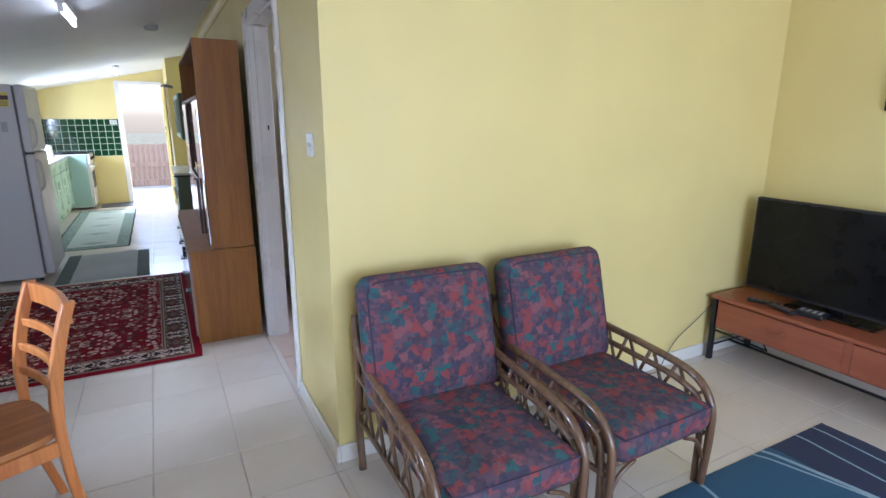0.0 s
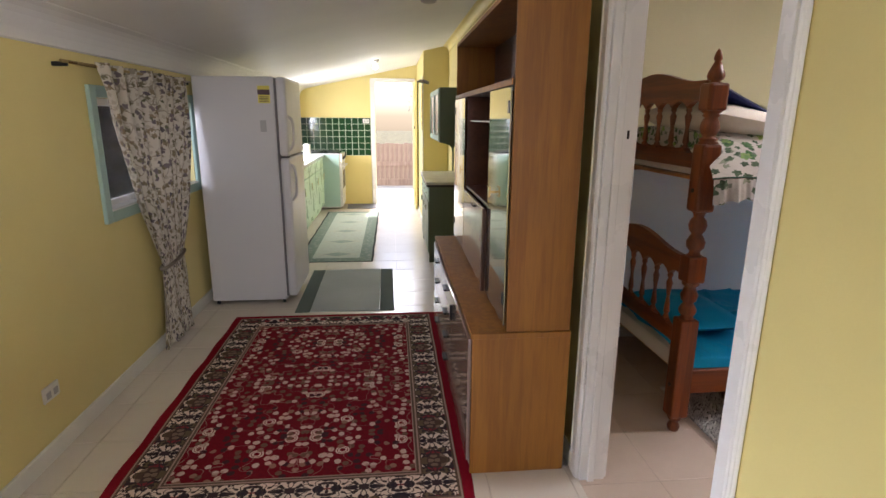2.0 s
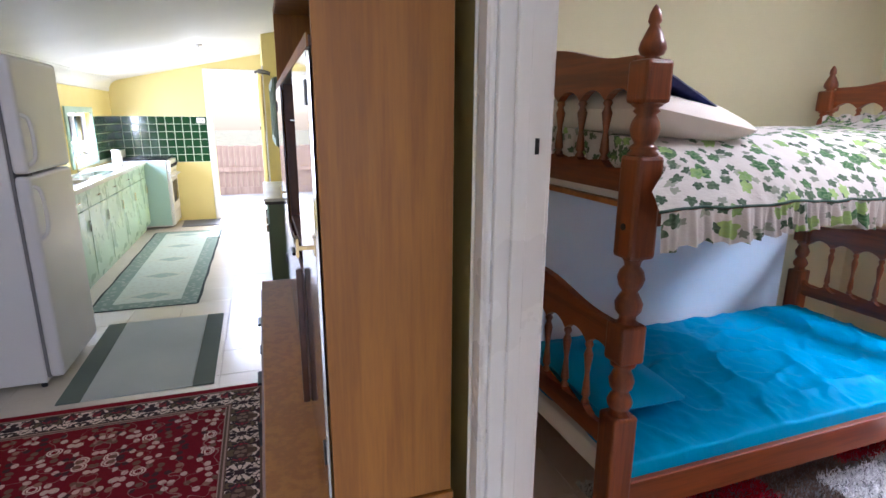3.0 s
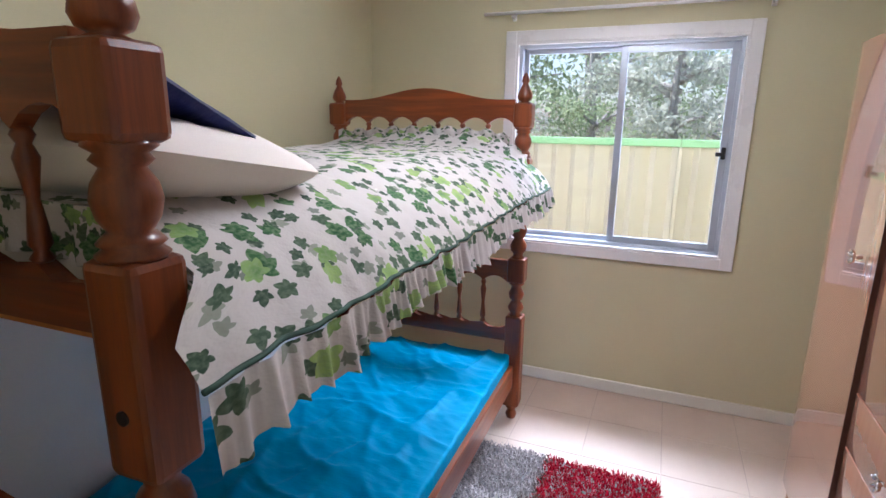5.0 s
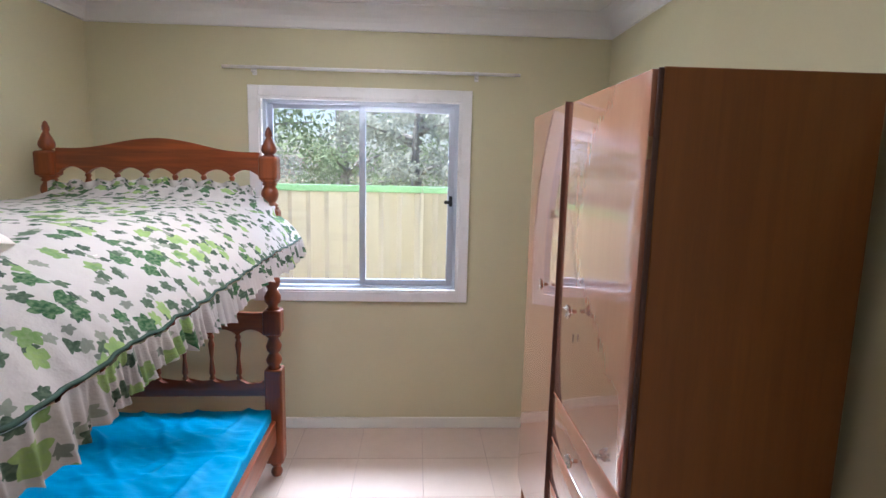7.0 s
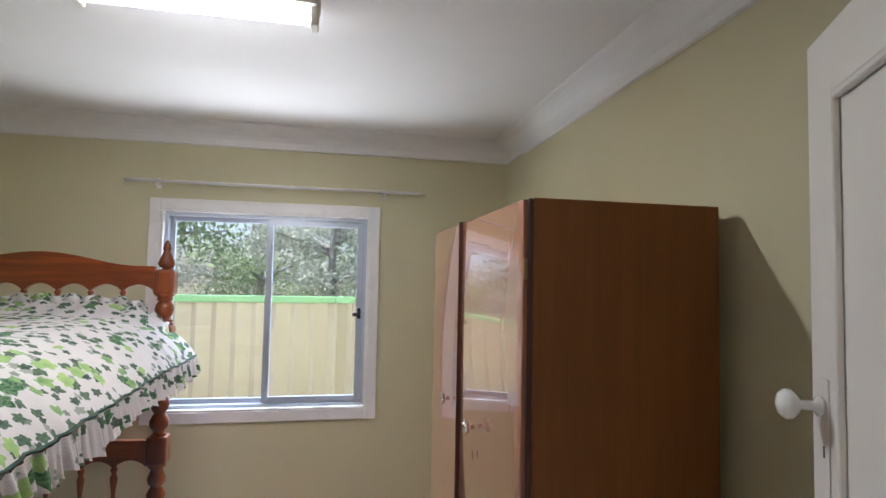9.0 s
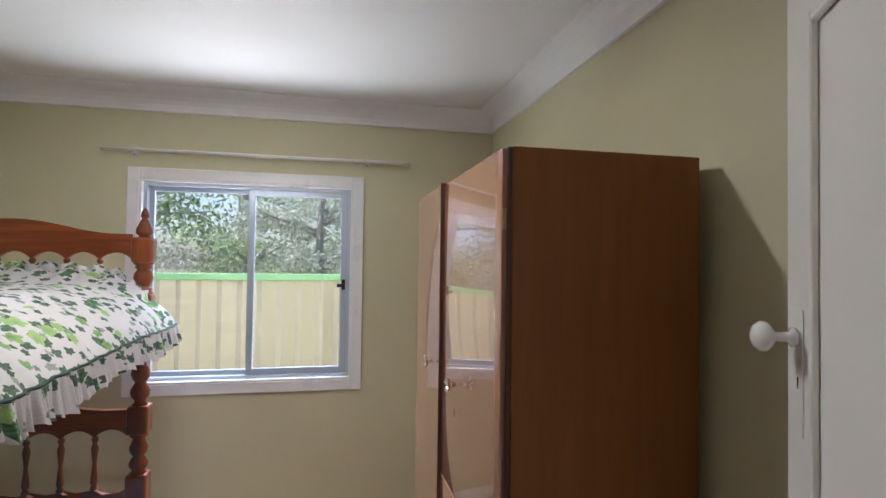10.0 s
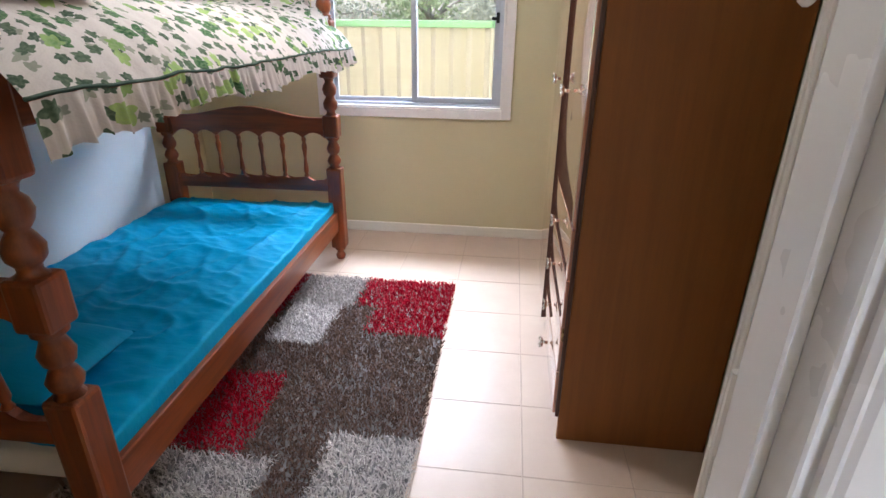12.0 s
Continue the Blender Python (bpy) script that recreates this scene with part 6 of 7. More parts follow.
# ---- bedroom ----
def bunk_bed():
    b = thing("bunk_bed", "red-brown turned pine bunk bed with arched headboards", "bunk bed", (0.585, 1.915, 0), 1.1)
    L, W = 2.085, 1.0
    S = 0.043

    def post(x, y):
        bm = bmesh.new()
        n = 16
        lathe(bm, [(0.0, 0.012), (0.006, 0.024), (0.028, 0.030), (0.046, 0.022), (0.055, 0.018), (0.066, 0.030), (0.085, 0.036)], x, y, n)
        add_box(bm, x - S, x + S, y - S, y + S, 0.085, 0.585, 0.010, 2)
        lathe(bm, [(0.583, 0.036), (0.598, 0.025), (0.612, 0.036), (0.628, 0.040), (0.650, 0.030), (0.662, 0.021), (0.675, 0.034), (0.700, 0.039), (0.722, 0.030), (0.738, 0.024), (0.75, 0.038), (0.765, 0.038)], x, y, n)
        add_box(bm, x - S, x + S, y - S, y + S, 0.762, 0.886, 0.010, 2)
        lathe(bm, [(0.884, 0.036), (0.896, 0.024), (0.908, 0.024), (0.925, 0.038), (0.950, 0.041), (0.972, 0.030), (0.985, 0.022), (1.002, 0.034), (1.025, 0.040), (1.048, 0.034), (1.062, 0.022), (1.078, 0.026), (1.090, 0.036)], x, y, n)
        add_box(bm, x - S, x + S, y - S, y + S, 1.086, 1.380, 0.012, 2)
        lathe(bm, [(1.378, 0.040), (1.384, 0.043), (1.392, 0.033), (1.398, 0.040), (1.405, 0.034), (1.412, 0.026), (1.428, 0.036), (1.450, 0.041), (1.470, 0.037), (1.488, 0.026), (1.497, 0.036), (1.505, 0.030), (1.513, 0.042), (1.520, 0.040)], x, y, n)
        add_box(bm, x - S, x + S, y - S, y + S, 1.516, 1.630, 0.012, 2)
        lathe(bm, [(1.628, 0.036), (1.636, 0.018), (1.642, 0.030), (1.656, 0.036), (1.672, 0.033), (1.696, 0.022), (1.716, 0.012), (1.724, 0.018), (1.742, 0.015), (1.758, 0.008), (1.766, 0.001)], x, y, n)
        bmesh.ops.recalc_face_normals(bm, faces=bm.faces[:])
        o = part("post", bm, PINE, b, "turned red-brown post")
        for p in o.data.polygons:
            z = p.center.z
            p.use_smooth = not (0.086 < z < 0.584 or 0.763 < z < 0.885 or 1.088 < z < 1.379 or 1.518 < z < 1.629)
        for z in (0.25, 1.18):
            part("bolt_cap", lathe_x(x - S - 0.003 if x < 1 else x + S, 0.003, y, z, 0.010), BLACKM, o, "dark bolt cap")
        return o

    def lathe_x(x, t, y, z, r):
        bm = bmesh.new()
        sweep(bm, [(x, y, z), (x + t, y, z)], r, 12)
        return bm

    for x in (0.0, L):
        for y in (0.0, W):
            post(x, y)

    def board(x, zlow, ztop):
        """Arched top board, scalloped below, with turned spindles down to a scalloped rail."""
        y0, y1 = S, W - S
        n = 7
        pitch = (y1 - y0) / n
        out = []
        for k in range(21):
            u = k / 20
            y = y0 + (y1 - y0) * u
            c = abs(2 * u - 1)
            out.append((y, ztop + 0.055 * (0.5 + 0.5 * math.cos(math.pi * min(1, c / 0.85)))))
        low = []
        for k in range(n):
            for j in range(7):
                q = j / 6
                y = y1 - (k + q) * pitch
                low.append((y, ztop - 0.115 + 0.032 * math.sin(math.pi * q) ** 0.8))
        out += low
        out = [p for i, p in enumerate(out) if i == 0 or (abs(p[0] - out[i - 1][0]) + abs(p[1] - out[i - 1][1])) > 1e-5]
        o = part("headboard", slab(bmesh.new(), out, x - 0.014, x + 0.014, "yz"), PINE_Y, b)
        out = [(y0, zlow - 0.075), (y1, zlow - 0.075)]
        for k in range(n):
            for j in range(7):
                q = j / 6
                out.append((y1 - (k + q) * pitch, zlow + 0.012 - 0.030 * math.sin(math.pi * q) ** 0.8))
        out = [p for i, p in enumerate(out) if i == 0 or (abs(p[0] - out[i - 1][0]) + abs(p[1] - out[i - 1][1])) > 1e-5]
        part("lower_rail", slab(bmesh.new(), out, x - 0.014, x + 0.014, "yz"), PINE_Y, b)
        za, zb = zlow + 0.008, ztop - 0.112
        h = zb - za
        for k in range(1, n):
            bm = bmesh.new()
            lathe(bm, [(za, 0.011), (za + 0.03 * h, 0.016), (za + 0.09 * h, 0.009), (za + 0.14 * h, 0.015), (za + 0.3 * h, 0.012), (za + 0.48 * h, 0.008), (za + 0.6 * h, 0.011), (za + 0.78 * h, 0.016), (za + 0.88 * h, 0.009), (za + 0.94 * h, 0.015), (zb, 0.010)], x, y0 + k * pitch, 10)
            part("spindle", bm, PINE, b, smooth=True)

    for x in (0.0, L):
        board(x, 0.515, 0.868)
        board(x, 1.345, 1.645)
    for z0, z1 in ((0.20, 0.322), (1.175, 1.275)):
        for y in (0.0, W):
            s = 1 if y == 0.0 else -1
            part("side_rail", boxm(S, L - S, y - 0.012, y + 0.012, z0, z1, 0.004), PINE_X, b)
        for k in range(12):
            x = 0.12 + k * (L - 0.24) / 11
            part("bed_slat", boxm(x - 0.035, x + 0.035, 0.0125, W - 0.0125, z0 + 0.025, z0 + 0.042), HONEY, b)
    return b


bunk = bunk_bed()
BUNK = pose(0.585, 1.915, 0, 0, 0, 1.1)


def on_bunk(name, label, cat, z=0.0):
    t = thing(name, label, cat)
    t.matrix_basis = BUNK @ pose(0, 0, z)
    return t


def bed_soft():
    L, W = 2.085, 1.0
    m = on_bunk("mattress", "thin mattress under a blue sheet on the lower bunk", "mattress")
    part("core", cushion(0.05, L - 0.05, 0.02, W - 0.02, 0.243, 0.352, 0.03, 0.0, 6), PILLOW, m, smooth=True)
    s = on_bunk("blue_sheet", "bright teal-blue creased sheet over the lower mattress", "bed sheet")

    def f(u, v):
        x = 0.046 + (L - 0.092) * u
        t = v * 1.16
        y = t - 0.08
        z = 0.372
        if y < 0.02:
            k = 0.02 - y
            y2 = 0.014 - 0.003 * min(1, k / 0.03)
            z = 0.372 - max(0, k - 0.006)
            y = y2
        elif y > W - 0.02:
            z = 0.372 - max(0, y - (W - 0.02) - 0.006)
            y = W - 0.015
        d = min(1, max(0, (0.06 + min(y, W - y)) / 0.12))
        wr = noise.fractal((x * 5.0 + y * 2.0, (y * 1.2 - x * 1.5) * 5.0, 1.3), 1.0, 2.0, 4) * 0.012
        wr += 0.010 * max(0, noise.noise((x * 2.2, y * 3.1, 4.0)))
        tuck = 0.016 * math.exp(-((y - 0.35 - 0.30 * x) / 0.025) ** 2) * math.exp(-((x - 0.75) / 0.28) ** 2)
        tuck += 0.012 * math.exp(-((y - 0.85 + 0.50 * x) / 0.02) ** 2) * math.exp(-((x - 0.95) / 0.25) ** 2)
        rg = 1 - min(1, abs(noise.noise((x * 2.6 + y * 1.8, (y - x * 0.7) * 3.6, 9.0))) * 4.5)
        rg2 = 1 - min(1, abs(noise.noise((x * 5.0 - y * 1.0, (y + x * 0.3) * 4.2, 3.0))) * 5.0)
        wr += 0.013 * rg * rg + 0.006 * rg2 * rg2
        z += (wr + tuck) * d
        if v in (0.0, 1.0):
            z += 0.004 * math.sin(x * 25)
        return (x, y, z)
    part("sheet", grid_surface(f, 190, 100, lambda u, v: (u * L, v * 1.16)), TEAL, s, smooth=True)
    p = on_bunk("blue_pillow", "flat pillow in a teal-blue pillowcase on the lower bunk", "pillow", 0.0)

    def g(sgn):
        def h(u, v):
            x, y = -0.20 + 0.40 * u, -0.30 + 0.60 * v
            e = max(0, (1 - abs(2 * u - 1) ** 3) * (1 - abs(2 * v - 1) ** 3))
            z = 0.055 * e ** 0.6 * sgn + 0.01 * noise.noise((u * 5, v * 6, sgn))*e
            return (0.31 + x * 0.96 + 0.05 * y, 0.50 + y, 0.435 + z + 0.02 * (0.31 - x) )
        return h
    bm = grid_surface(g(1), 30, 36, lambda u, v: (u * 0.4, v * 0.6))
    bm2 = grid_surface(g(-1), 30, 36, lambda u, v: (u * 0.4, v * 0.6))
    me = bpy.data.meshes.new("tmp")
    bm2.to_mesh(me)
    bm2.free()
    bm.from_mesh(me)
    part("case", bm, TEAL, p, smooth=True)

    # upper bunk
    m = on_bunk("mattress", "mattress under the ivy quilt on the upper bunk", "mattress")
    part("core", cushion(0.05, L - 0.05, 0.02, W - 0.02, 1.218, 1.395, 0.04, 0.0, 6), PILLOW, m, smooth=True)
    q = on_bunk("ivy_quilt", "white quilt printed with green ivy leaves, frilled edge", "quilt")
    s0, drop = 0.945, 0.285

    def section(t, x):
        """Across the bed from the wall side (t = 0) down the front to the piping."""
        top = 1.418 + 0.022 * math.sin(math.pi * min(1, t / s0)) + 0.012 * noise.noise((x * 2, t * 3, 0))
        if t < s0 - 0.10:
            return (W - 0.02 - t, top)
        a = (t - (s0 - 0.10)) / (0.10 + drop)
        y = 0.135 - 0.115 * math.sin(a * math.pi / 2) - 0.16 * a ** 1.1
        z = top - 0.160 * a ** 1.7 - 0.012 * a
        return (y, z)

    def fq(u, v):
        x = 0.048 + (L - 0.096) * u
        t = v * (s0 + drop)
        y, z = section(t, x)
        amp = min(1, max(0, (t - s0 + 0.2) / 0.25))
        y += amp * (0.004 * math.sin(x * 42 + 2 * math.sin(x * 7)) + 0.0025 * math.sin(x * 95))
        z += 0.010 * noise.fractal((x * 6, t * 6, 2.0), 1.0, 2.0, 3)
        if u > 0.93 and v < 0.85:
            z += 0.02 * ((u - 0.93) / 0.07) * abs(math.sin(t * 34)) + 0.028 * ((u - 0.93) / 0.07)
        if u < 0.12:
            x -= 0.095 * (1 - u / 0.12) ** 1.5 * min(1, max(0, (-0.045 - y) / 0.06))
        if u > 0.9:
            x += 0.035 * ((u - 0.9) / 0.1) * min(1, max(0, (t - s0 + 0.1) / 0.2))
        return (x, y, z)
    part("cover", grid_surface(fq, 230, 90, lambda u, v: (u * 2.0, v * (s0 + drop))), IVY, q, smooth=True)

    def edge(u):
        return fq(u, 1.0)

    def fr(u, v):
        x, y, z = edge(u)
        w = 0.2 + 0.8 * v
        h = 0.080 + 0.010 * math.sin(u * 17) + (0.03 * max(0, 1 - u / 0.06))
        return (x + 0.004 * math.sin(u * 300) * v, y - 0.006 - 0.012 * v + w * (0.008 * math.sin(u * 6.283 * 44 + 2.6 * math.sin(u * 19)) + 0.004 * math.sin(u * 6.283 * 97 + 3 * math.sin(u * 31)) + 0.006 * math.sin(u * 6.283 * 17)), z - 0.004 - h * v + 0.004 * v * math.sin(u * 6.283 * 44 + 1) + 0.006 * v * math.sin(u * 51))
    part("frill", grid_surface(fr, 620, 8, lambda u, v: (u * 2.0, s0 + drop + v * 0.09)), IVY, q, smooth=True)
    bm = bmesh.new()
    sweep(bm, [edge(k / 200) for k in range(201)], 0.0042, 6)
    part("piping", bm, PIPING, q, "dark green piping", smooth=True)

    def fn(u, v):
        t = u * (s0 + drop)
        y, z = section(t, 0.05)
        h = 0.085 * v * (1.0 if y > -0.03 else 0.3)
        return (0.046 - 0.004 * v + 0.010 * v * math.sin(u * 6.283 * 16), y, z - h - 0.002)
    part("frill", grid_surface(fn, 220, 6, lambda u, v: (u * 1.6 + 3, v * 0.12)), IVY, q, smooth=True)

    def fe(u, v):
        t = u * s0
        y, z = section(t, L)
        return (L - 0.052 + 0.012 * math.sin(u * 6.283 * 15) * v, y, z + 0.045 * v + 0.03 + 0.008 * math.sin(u * 60))
    part("frill", grid_surface(fe, 200, 5, lambda u, v: (u * 1.6 + 5, v * 0.12)), IVY, q, smooth=True)

    def pillow(name, label, mat, m, sx, sy, th, seed):
        t = thing(name, label, "pillow")
        t.matrix_basis = BUNK @ m

        def g2(sgn):
            def h(u, v):
                pu, pv = 2 * u - 1, 2 * v - 1
                e = max(0, (1 - abs(pu) ** 3.2) * (1 - abs(pv) ** 3.2))
                k = 1 - 0.06 * (abs(pv) ** 2) * abs(pu) ** 2
                z = th * e ** 0.55 * sgn * (1 + 0.25 * noise.noise((u * 3, v * 3, seed)))
                z += 0.006 * noise.fractal((u * 9, v * 7, seed + sgn), 1.0, 2.0, 3) * e
                return (sx * pu * k * (1 - 0.05 * (1 - pv * pv)), sy * pv * k * (1 - 0.05 * (1 - pu * pu)), z)
            return h
        bm = grid_surface(g2(1), 34, 44, lambda u, v: (u * sx * 2, v * sy * 2))
        b2 = grid_surface(g2(-1), 34, 44, lambda u, v: (u * sx * 2, v * sy * 2))
        me = bpy.data.meshes.new("tmp")
        b2.to_mesh(me)
        b2.free()
        bm.from_mesh(me)
        part("case", bm, mat, t, smooth=True)
        return t

    pillow("white_pillow", "plump white cotton pillow on the ivy quilt", PILLOW, pose(0.235, 0.345, 1.474, 0, 9, 2), 0.215, 0.35, 0.082, 1.0)
    nv = pillow("navy_pillow", "navy satin pillow with gold trim leaning on the white pillow", NAVY, pose(0.225, 0.345, 1.543, 0, 25, 2), 0.25, 0.305, 0.032, 5.0)
    bm = bmesh.new()
    sweep(bm, [(x, y, -0.002) for x, y in ((-0.222, -0.278), (0.222, -0.278), (0.222, 0.278), (-0.222, 0.278))], 0.005, 6, True)
    part("trim_cord", bm, GOLD, nv, "thin dull gold trim cord", smooth=True)
    d = on_bunk("hanging_sheet", "pale blue sheet hanging along the wall behind the lower bunk", "bed sheet")

    def fs(u, v):
        x = 0.06 + 1.93 * u
        return (x, W + 0.035 + 0.006 * math.sin(x * 9 + v) + 0.012 * math.exp(-((u - 0.97) / 0.03) ** 2), 1.28 - 1.0 * v)
    part("drape", grid_surface(fs, 80, 12, lambda u, v: (u * 2, v)), SHEET, d, smooth=True)


bed_soft()


def wardrobe():
    w = thing("wardrobe", "old wooden wardrobe with polished veneer doors and flower knobs", "wardrobe", (0, 0, 0))
    x0, x1, xs, y0, y1, zt = 1.241, 2.455, 1.902, 0.218, 0.725, 1.818
    part("side_panel", boxm(x0, x0 + 0.018, y0, y1, 0.0, zt, 0.002), WARD_S, w, "dull brown side panel")
    part("side_panel", boxm(x1 - 0.018, x1, y0, y1, 0.0, zt, 0.002), WARD_S, w, "dull brown side panel")
    part("back_panel", boxm(x0 + 0.018, x1 - 0.018, y0, y0 + 0.008, 0.02, zt), WARD_S, w)
    part("top_panel", boxm(x0 + 0.018, x1 - 0.018, y0 + 0.008, y1, zt - 0.018, zt, 0.002), WARD_S, w)
    part("corner_strip", boxm(x0 - 0.002, x0 + 0.006, y1, y1 + 0.014, 0.10, zt - 0.002, 0.004, 2), WARD_E, w, "dark edge strip")
    bm = boxm(x0 + 0.018, x1 - 0.018, y0 + 0.008, y1 - 0.01, 0.08, 0.10)
    add_box(bm, x0 + 0.018, x1 - 0.018, y1 - 0.05, y1 - 0.03, 0.0, 0.08)
    part("plinth", bm, WARD_E, w)
    part("divider", boxm(xs - 0.008, xs + 0.008, y0 + 0.01, y1 - 0.002, 0.10, zt - 0.02), WARD_E, w)

    def front(name, a, b, z0, z1, bow, lab):
        bm = bmesh.new()
        n = 14
        F, B = [], []
        for i in range(n + 1):
            u = i / n
            x = a + (b - a) * u
            e = 1 - (2 * u - 1) ** 4
            yf = y1 + 0.022 + bow * e
            F.append((x, yf))
        out = F + [(b, y1 + 0.001), (a, y1 + 0.001)]
        slab(bm, out, z0, z1, "xy")
        o = part(name, bm, VENEER, w, lab)
        md = o.modifiers.new("bevel", "BEVEL")
        md.width, md.segments, md.limit_method = 0.0025, 2, "ANGLE"
        for p in o.data.polygons:
            p.use_smooth = abs(p.normal.z) < 0.5
        return o

    def knob(par, x, y, z):
        k = bmesh.new()
        for j in range(5):
            a = 2 * math.pi * j / 5 + 0.3
            c = Vector((x + 0.014 * math.cos(a), y + 0.026, z + 0.014 * math.sin(a)))
            sweep(k, [(x, y + 0.02, z), c, c + Vector((0.008 * math.cos(a), 0.008, 0.008 * math.sin(a)))], [0.004, 0.007, 0.003], 6)
        sweep(k, [(x, y + 0.0005, z), (x, y + 0.028, z)], [0.006, 0.008], 8)
        part("knob", k, CHROME, par, "flower-shaped chrome knob", smooth=True)

    d = front("wardrobe_door", x0 + 0.014, xs - 0.006, 0.80, zt - 0.003, 0.0002, "glossy pinkish-brown veneer door")
    knob(d, 1.665, y1 + 0.028, 1.158)
    part("keyhole", boxm(1.676, 1.683, y1 + 0.0285, y1 + 0.0295, 1.055, 1.08), BLACKM, d, "dark keyhole")
    for k in range(4):
        z = 0.105 + k * 0.173
        d = front("drawer", x0 + 0.014, xs - 0.006, z, z + 0.1705, 0.0003, "glossy veneer drawer front")
        knob(d, 1.565, y1 + 0.028, z + 0.092)
    d = front("wardrobe_door", xs + 0.004, x1 - 0.002, 0.12, zt + 0.002, 0.0002, "tall glossy veneer door with raised edge")
    knob(d, xs + 0.13, y1 + 0.03, 1.165)
    part("door_edge", boxm(xs - 0.002, xs + 0.004, y1 + 0.001, y1 + 0.034, 0.12, zt + 0.004, 0.001), WARD_E, d, "dark door edge")
    for z in (0.4, 1.62):
        part("hinge", boxm(x0 + 0.0125, x0 + 0.0138, y1 + 0.004, y1 + 0.02, z, z + 0.05), BRASS, w, "small brass hinge")


wardrobe()


def curtain_rod_bedroom():
    t = thing("curtain_rod", "thin white curtain rod above the bedroom window", "curtain rod", (3.135, 0, 2.112))
    bm = bmesh.new()
    sweep(bm, [(0, 0.69, 0), (0, 2.32, 0)], 0.009, 10)
    part("rod", bm, TRIM, t, smooth=True)
    for y in (0.93, 2.16):
        bm = boxm(0.0, 0.05, y - 0.008, y + 0.008, -0.024, -0.010, 0.002)
        add_box(bm, 0.042, 0.051, y - 0.012, y + 0.012, -0.035, 0.02, 0.002)
        part("bracket", bm, TRIM, t)


curtain_rod_bedroom()
_t = thing("folded_frame", "dark folded metal frame leaning behind the wardrobe", "folding frame", (1.13, 0.19, 0.0), 0)
_bm = bmesh.new()
spline_tube(_bm, [(0.0, 0.0, 0.02), (0.02, 0.0, 0.35), (0.035, 0.0, 0.60), (0.05, 0.0, 0.645), (0.075, 0.0, 0.65), (0.09, 0.0, 0.6), (0.06, 0.0, 0.02)], 0.010)
part("tube_frame", _bm, BLACKM, _t, smooth=True)
for _x in (0.0, 0.06):
    part("foot", lathe(bmesh.new(), [(0.0, 0.014), (0.03, 0.012)], _x, 0.0, 10), BLACKP, _t)


def shag_rug():
    t = thing("shag_rug", "grey shag rug with red and white squares beside the bunk", "rug")
    x0, x1, y0, y1 = 0.72, 2.39, 1.205, 2.30
    part("backing", boxm(x0 + 0.01, x1 - 0.01, y0 + 0.01, y1 - 0.01, 0.0, 0.008), GASKET, t)
    R, W_, Gy = (0.50, 0.002, 0.025), (0.93, 0.88, 0.85), (0.19, 0.122, 0.092)
    LG = (0.60, 0.55, 0.52)

    def tone(x, y):
        if x > 1.82 and y < 1.685 and (y < 1.58 or x > 2.07):
            return R
        if 1.69 < x < 2.05 and 1.76 < y < 2.02:
            return W_
        if x > 2.05 and 1.70 < y < 2.05:
            return LG
        if 1.01 < x < 1.45 and 1.80 < y < 2.10:
            return R
        if x < 1.15 and y < 1.52:
            return (0.86, 0.80, 0.76)
        if x < 1.0 and 1.68 < y:
            return (0.80, 0.75, 0.71)
        if x > 1.9 and y > 2.05:
            return R
        return Gy
    rs = np.random.RandomState(4)
    N = 34000
    px, py = rs.uniform(x0, x1, N), rs.uniform(y0, y1, N)
    ang, lean, h = rs.uniform(0, 2 * math.pi, N), rs.uniform(0.004, 0.022, N), rs.uniform(0.018, 0.034, N)
    wa = rs.uniform(0, math.pi, N)
    wd = 0.0026
    dx, dy = np.cos(ang) * lean, np.sin(ang) * lean
    ox, oy = np.cos(wa) * wd, np.sin(wa) * wd
    z0 = np.full(N, 0.006)
    V = np.stack([np.stack([px - ox, py - oy, z0], 1), np.stack([px + ox, py + oy, z0], 1),
                  np.stack([px + ox + dx * 0.5, py + oy + dy * 0.5, h * 0.75], 1), np.stack([px - ox + dx * 0.5, py - oy + dy * 0.5, h * 0.75], 1),
                  np.stack([px + dx * 1.4, py + dy * 1.4, h], 1)], 1).reshape(-1, 3)
    F = []
    for i in range(N):
        b = i * 5
        F.append((b, b + 1, b + 2, b + 3))
        F.append((b + 3, b + 2, b + 4))
    me = bpy.data.meshes.new("wool_top")
    me.from_pydata(V.tolist(), [], F)
    at = me.color_attributes.new("tone", "FLOAT_COLOR", "POINT")
    cols = np.ones((N, 5, 4))
    for i in range(N):
        jx, jy = rs.normal(0, 0.008, 2)
        cols[i, :, :3] = tone(px[i] + jx, py[i] + jy)
    at.data.foreach_set("color", cols.reshape(-1))
    me.materials.append(attr_wool())
    o = new("wool_top", me)
    o.parent = t
    tagged(o, kind="stuff")


shag_rug()


# ---- outside ----
structure("ground", boxm(-60, 120, -80, 80, -0.62, -0.55), GRASS)
# Unseen pale slab, added to reflect sun onto the neighbour's wall.
structure("side_path", boxm(-7.2, -2.43, -8.0, 16.0, -0.549, -0.50), CONC)
structure("patio", boxm(-2.4, 1.5, 9.21, 12.1, -0.54, -0.05), CONC)


